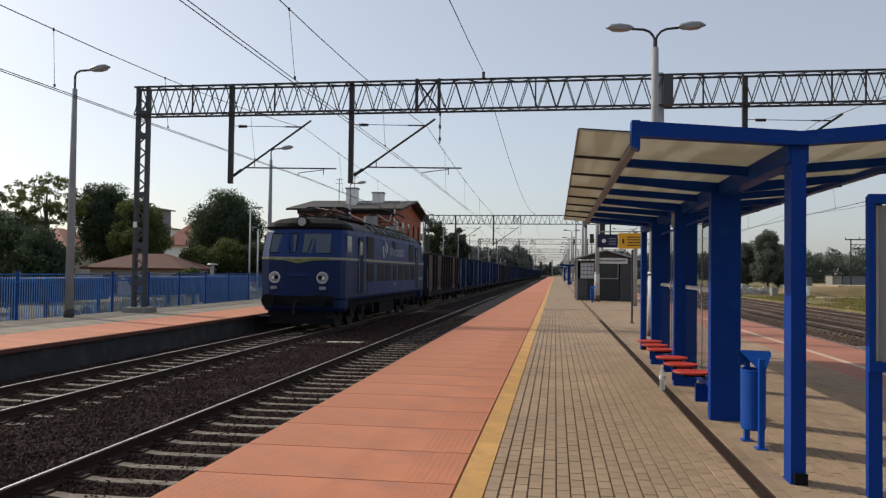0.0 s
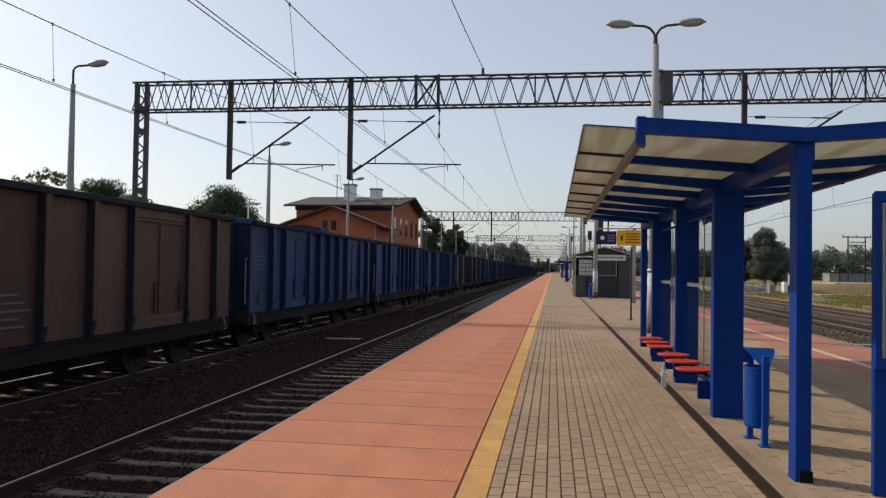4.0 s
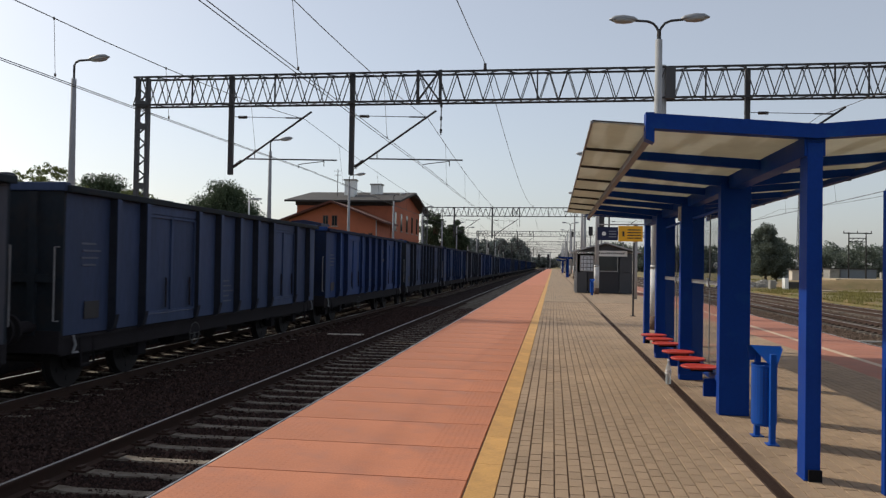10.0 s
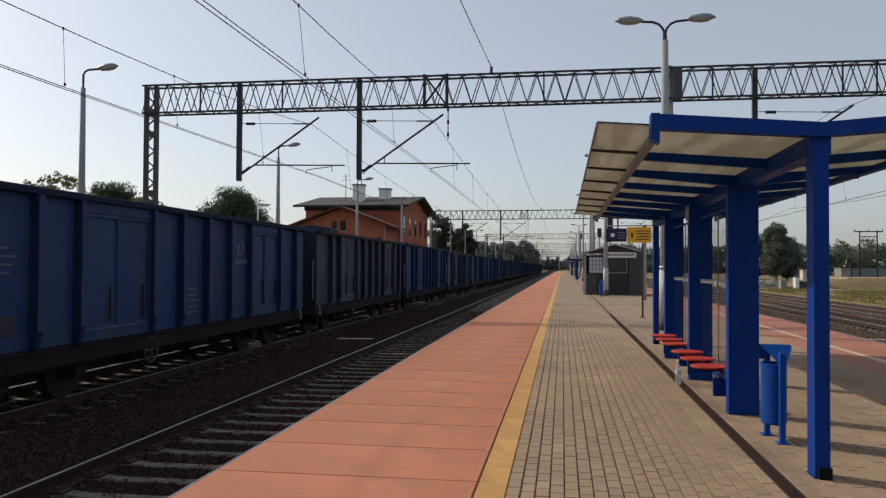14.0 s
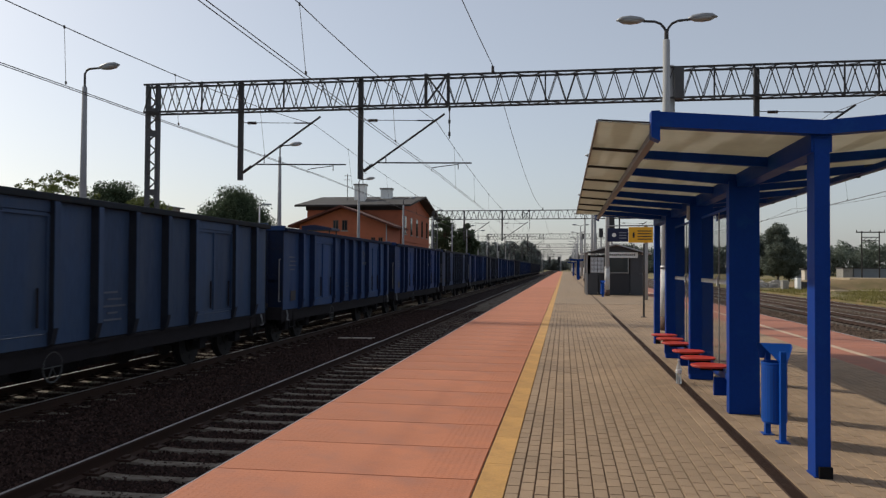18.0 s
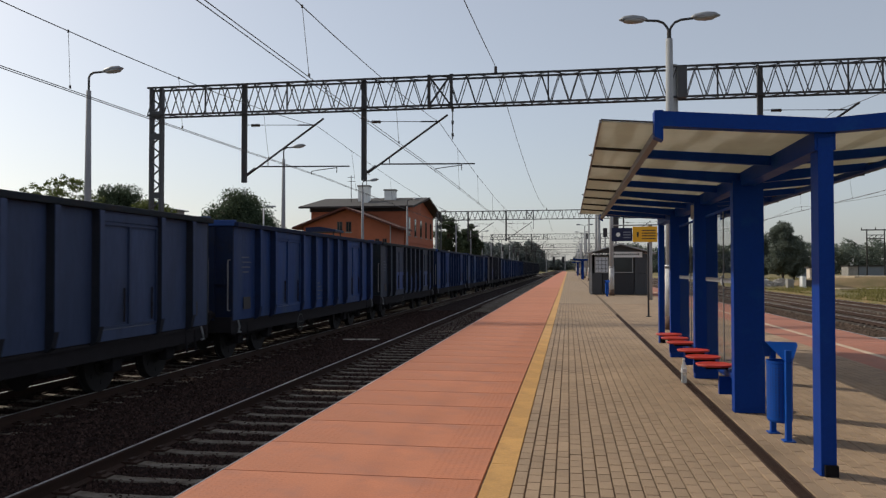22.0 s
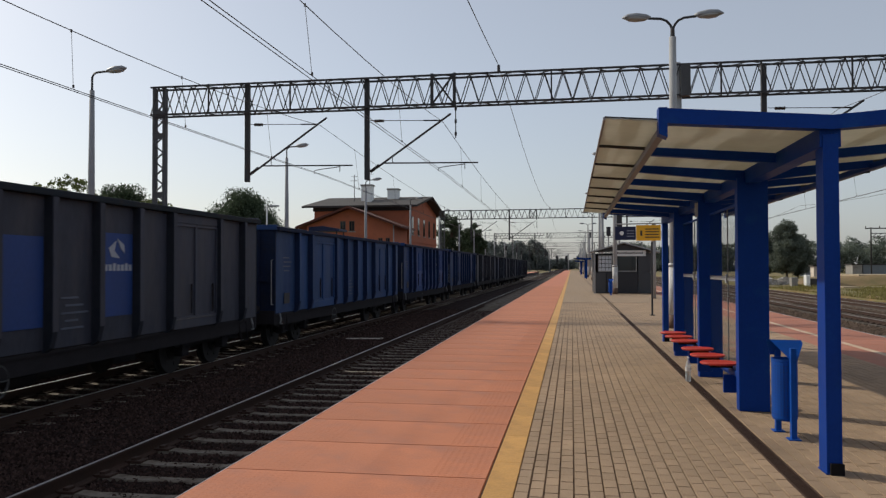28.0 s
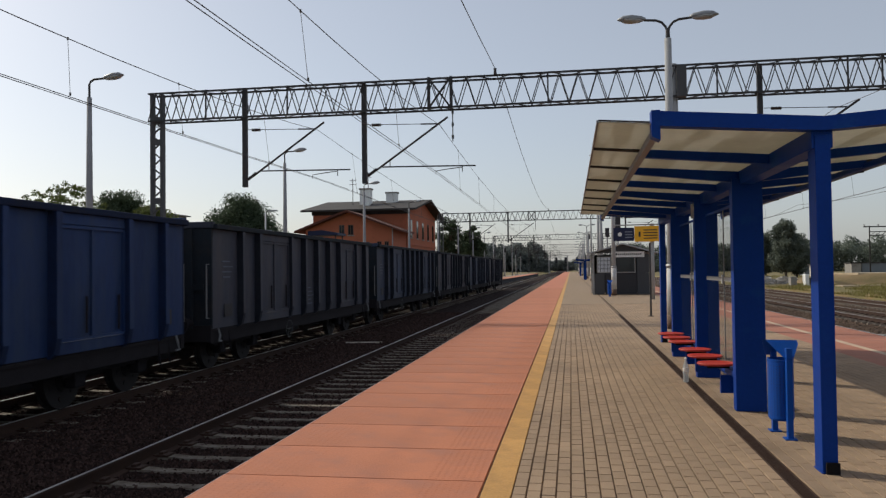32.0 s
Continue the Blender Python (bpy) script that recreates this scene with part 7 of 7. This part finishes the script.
lattice_mast(72.8, 250.0, 24.5)
for x, y, w, d, h, m in ((49.0, 172, 5.0, 4, 2.0, "grey_sheet"), (55.6, 170, 1.8, 4, 2.3, "concrete"), (60.2, 171, 6.8, 5, 2.3, "grey_sheet"), (32.0, 111, 1.6, 1.5, 2.0, "plaster")):
    s = thing("shed", x, y, -0.5, "low grey flat-roofed shed at the field's edge", "shed", "sheds")
    part("wall", B(box, -w / 2, w / 2, -d / 2, d / 2, 0, h), M[m], s)
    part("roof", B(box, -w / 2 - 0.2, w / 2 + 0.2, -d / 2 - 0.2, d / 2 + 0.2, h, h + 0.18), M["roof_dark"], s)
for x, y, w, h, m in ((23.2, 84.3, 0.38, 1.15, "white"), (25.1, 84.3, 0.34, 1.1, "white"), (24.15, 84.5, 1.5, 0.8, "dark_base"), (22.4, 86, 0.6, 0.9, "concrete"), (58.0, 150, 1.4, 1.8, "concrete")):
    s = solid("concrete_block", B(box, -w / 2, w / 2, -0.5 if w < 0.5 else -0.4, 0.5, 0, h, 0.05), M[m], "white-painted concrete block standing in the grass" if m == "white" else "dark weathered concrete block in the grass" if m == "dark_base" else "grey concrete block standing in the grass", "concrete block", group="concrete blocks")
    s.location = (x, y, -0.5)


def heap(x, y, r, h, seed, label):
    """A pile of broken concrete: angular chunks of many sizes."""
    rng = random.Random(seed)
    bm = bmesh.new()
    for k in range(240):
        a, q = rng.uniform(0, 6.283), rng.random() ** 0.6
        size = rng.uniform(0.10, 0.34) * (1.2 - 0.5 * q)
        c = Vector((math.cos(a) * r * q, math.sin(a) * r * 0.7 * q, h * (1 - q) * rng.uniform(0.3, 1.0) + size * 0.4))
        vs = [bm.verts.new(c + Vector((u, v, w)) * size * rng.uniform(0.5, 1.1)) for u in (-1, 1) for v in (-1, 1) for w in (-0.7, 0.7)]
        bmesh.ops.convex_hull(bm, input=vs)
    ob = solid("rubble_mound", bm, M["rubble"], label, "heap")
    ob.location = (x, y, -0.55)
    return ob


M["rubble"] = mat("broken_concrete", (0.34, 0.32, 0.29), 0.9, 0, 0.35, 2, 20, 0.3, rnd=0.25, island=True)
heap(20.6, 92.0, 2.6, 1.0, 3, "heap of pale broken rubble beside the tracks")
heap(24.5, 97.0, 2.0, 0.7, 7, "low heap of pale broken rubble in the grass")


# ---- far end of the island: waiting kiosk, signs ----
def kiosk(x, y):
    k = thing("waiting_kiosk", x, y, 0, "dark grey glazed waiting kiosk with a white name board", "kiosk")
    w, d = 3.25, 3.2
    for xx in (0.0, w):
        for yy in (0.0, d):
            part("post", B(box, xx - 0.05, xx + 0.05, yy - 0.05, yy + 0.05, 0, 2.35), M["galv"], k)
    part("low_panel", B(box, 0.06, 0.62, -0.03, 0.03, 0.02, 1.2), M["kiosk_grey"], k)
    part("low_panel", B(box, 0.66, w - 0.85, -0.03, 0.03, 0.02, 1.2), M["ink"], k, "dark lower panel")
    part("low_panel", B(box, w - 0.82, w - 0.06, -0.03, 0.03, 0.02, 1.2), M["kiosk_grey"], k)
    part("dark_panel", B(box, w - 0.82, w - 0.06, -0.02, 0.02, 1.22, 2.3), M["kiosk_grey"], k)
    for j in range(1, 4):
        part("window_bar", B(box, 0.2 + j * 0.2 - 0.012, 0.2 + j * 0.2 + 0.012, -0.045, -0.031, 1.29, 2.11), M["kiosk_grey"], k)
        part("window_bar", B(box, 0.25, 0.93, -0.05, -0.0455, 1.24 + j * 0.23 - 0.015, 1.24 + j * 0.23 + 0.015), M["kiosk_grey"], k)
    for a, b in ((0.2, 0.98), (1.1, w - 0.9)):
        g = part("window", B(box, a, b, -0.02, 0.02, 1.24, 2.16), M["galv"], k)
        part("pane", B(box, a + 0.05, b - 0.05, -0.03, -0.021, 1.29, 2.11), M["pale_pane"] if a < 1 else M["dark_glass"], g)
    for xx in (0.0, w):
        part("side_panel", B(box, xx - 0.03, xx + 0.03, 0.06, d - 0.06, 0.02, 1.2), M["kiosk_grey"], k)
        part("side_pane", B(box, xx - 0.012, xx + 0.012, 0.06, d - 0.06, 1.22, 2.3), M["dark_glass"], k)
    part("back_panel", B(box, 0.06, w - 0.06, d - 0.03, d + 0.03, 0.02, 2.3), M["kiosk_grey"], k)
    part("roof", gable_roof(bmesh.new(), 0.0, w, 0.0, d, 2.40, 2.85, "y", 0.07, 0.35), M["pale_steel"], k, "pale grey sheet roof")
    part("gable_panel", B(prism, [(0, 2.36), (w, 2.36), (w, 2.38), (w / 2, 2.82), (0, 2.38)], "y", -0.02, 0.02), M["kiosk_grey"], k)
    nb = part("name_board", B(box, 1.15, 2.85, -0.10, -0.06, 2.12, 2.44), M["white"], k, "white station name board")
    bars_ = bmesh.new()
    for j in range(13):
        box(bars_, 1.27 + j * 0.112, 1.34 + j * 0.112, -0.108, -0.101, 2.24, 2.33 + 0.02 * (j % 4 == 0))
    part("print_bars", bars_, M["ink"], nb, "dark lettering bars", kind="stuff")
    return k


M["kiosk_grey"] = mat("kiosk_grey", (0.055, 0.058, 0.065), 0.55, 0, 0.2, 2, 20, 0.05)
M["pale_pane"] = mat("frosted_pane", (0.55, 0.58, 0.62), 0.25, 0, 0.25, 3, 12, 0)
kiosk(1.28, 46.2)


def platform_signs(x, y):
    s = thing("platform_sign", x, y, 0, "hanging navy and yellow platform signs on a grey post", "sign")
    part("post", B(rod, (1.75, 0.15, 0), (1.75, 0.15, 3.62), 0.115, 14), M["pole_concrete"], s, smooth=True)
    part("top_bar", B(rod, (-0.05, 0.02, 3.56), (2.2, 0.02, 3.58), 0.03, 8), M["galv"], s)
    a = part("navy_board", B(box, -0.05, 0.92, -0.03, 0.03, 2.80, 3.44, 0.01), M["sign_blue"], s, "navy board with a pale clock disc")
    part("clock_disc", B(disc, (0.26, -0.036, 3.12), (0, 1, 0), 0.10, 0.01, 20), M["white"], a)
    for j in range(3):
        part("print_bar", B(box, 0.50, 0.84, -0.037, -0.031, 2.95 + j * 0.13, 3.0 + j * 0.13), M["dull_print"], a)
    b = part("yellow_board", B(box, 0.94, 2.08, -0.03, 0.03, 2.76, 3.50, 0.01), M["sign_yellow"], s, "yellow notice board")
    for j in range(4):
        part("print_bar", B(box, 1.36, 2.0, -0.037, -0.031, 2.90 + j * 0.13, 2.945 + j * 0.13), M["ink"], b)
    part("arrow_mark", B(box, 1.13, 1.22, -0.037, -0.031, 3.0, 3.24), M["ink"], b)
    return s


platform_signs(2.10, 38.85)
rod_post = thing("thin_post", 2.46, 25.4, 0, "thin dark steel post standing on the paving", "post")
part("rod", B(rod, (0, 0, 0), (0, 0, 2.3), 0.03, 8), M["truss"], rod_post)
part("foot", B(disc, (0, 0, 0.01), (0, 0, 1), 0.09, 0.02, 12), M["truss"], rod_post)
litter_bin(2.02, 43.2)

# thin poles with small boards along the far platforms
for x, y, h in ((3.6, 62.0, 6.5), (3.6, 80.0, 6.5), (-13.0, 160.0, 7.0), (-12.6, 185.0, 7.0), (-13.0, 210.0, 7.0)):
    p = thing("signal_post", x, y, 0 if x > 0 else W_Z, "slim grey post with a small dark signal head", "signal", "signal posts")
    part("post", B(rod, (0, 0, 0), (0, 0, h * 0.7), 0.07, 8), M["galv"], p)
    part("head", B(box, -0.2, 0.2, -0.12, 0.12, h * 0.7, h * 0.7 + 0.9, 0.03), M["ink"], p)

# signals on a bridge over the line beyond the platform's end
bridge = thing("signal_bridge", -5.2, 338.0, -0.5, "grey signal bridge with two dark signal heads over the tracks", "signal")
for xx in (-3.9, 3.9):
    part("post", B(box, xx - 0.2, xx + 0.2, -0.2, 0.2, 0, 7.6, 0.02), M["galv"], bridge)
for zz in (6.6, 7.4):
    part("chord", B(box, -4.1, 4.1, -0.1, 0.1, zz, zz + 0.16), M["galv"], bridge)
for k in range(8):
    part("brace", B(rod, (-3.9 + k * 0.975, 0, 6.7), (-3.9 + (k + 1) * 0.975, 0, 7.5), 0.05, 6), M["galv"], bridge)
for xx in (-0.8, 3.1):
    h = part("signal_head", B(box, xx - 0.5, xx + 0.5, -0.45, -0.15, 4.1, 6.6, 0.05), M["ink"], bridge, "dark signal head")
    for zz in (4.6, 5.3, 6.0):
        part("hood", B(rod, (xx, -0.46, zz), (xx, -0.75, zz), 0.18, 10), M["ink"], h)

# ---- paving stones, laid last ----
paving(-0.412, 19, 3.4, 34.0, (-0.1, 1.2), (5.0, 9.6), 299)
paving(1.62, 30, 3.4, 34.0, (9, 9), (9, 9), 0, 0.002, 0.0018, 0.0025)
part("far_paving", B(box, -0.412, 1.495, 34.2, END, -0.012, -0.001), M["paver_far"], plat)
part("far_paving", B(box, 1.605, 4.62, 34.2, END, -0.012, -0.001), M["paver_far"], plat)
part("behind_paving", B(box, -0.412, 4.62, -12, 3.3, -0.012, -0.001), M["paver_far"], plat)


def run(t):
    """Metres that the train has gone at t seconds."""
    return 10.62 * t + 0.0145 * t * t


def motions():
    times = [2.0 * k for k in range(17)]
    walk(engine, [(t, pose(TRAIN_X, 25.85 - run(t), RAIL)) for t in times])
    for ob, y in wagons:
        walk(ob, [(t, pose(TRAIN_X, y - run(t), RAIL)) for t in times])
    # wheels of one radius and place on their bogie turn alike
    turned = {}
    for ob in scene.objects:
        if not ob.name.startswith("wheelset"):
            continue
        x, yy, z = ob.location
        big = any(ob is w for w, _ in engine_sets)
        key = (big, round(yy, 2))
        if key not in turned:
            r = 0.625 if big else 0.46
            walk(ob, [(k / 30, pose(0, yy, z, math.degrees(run(k / 30) / r) % 360)) for k in range(961)])
            turned[key] = ob
        else:
            ob.rotation_mode = "QUATERNION"
            keys = ob.animation_data_create()
            keys.action = turned[key].animation_data.action
            keys.action_slot = turned[key].animation_data.action_slot


motions()
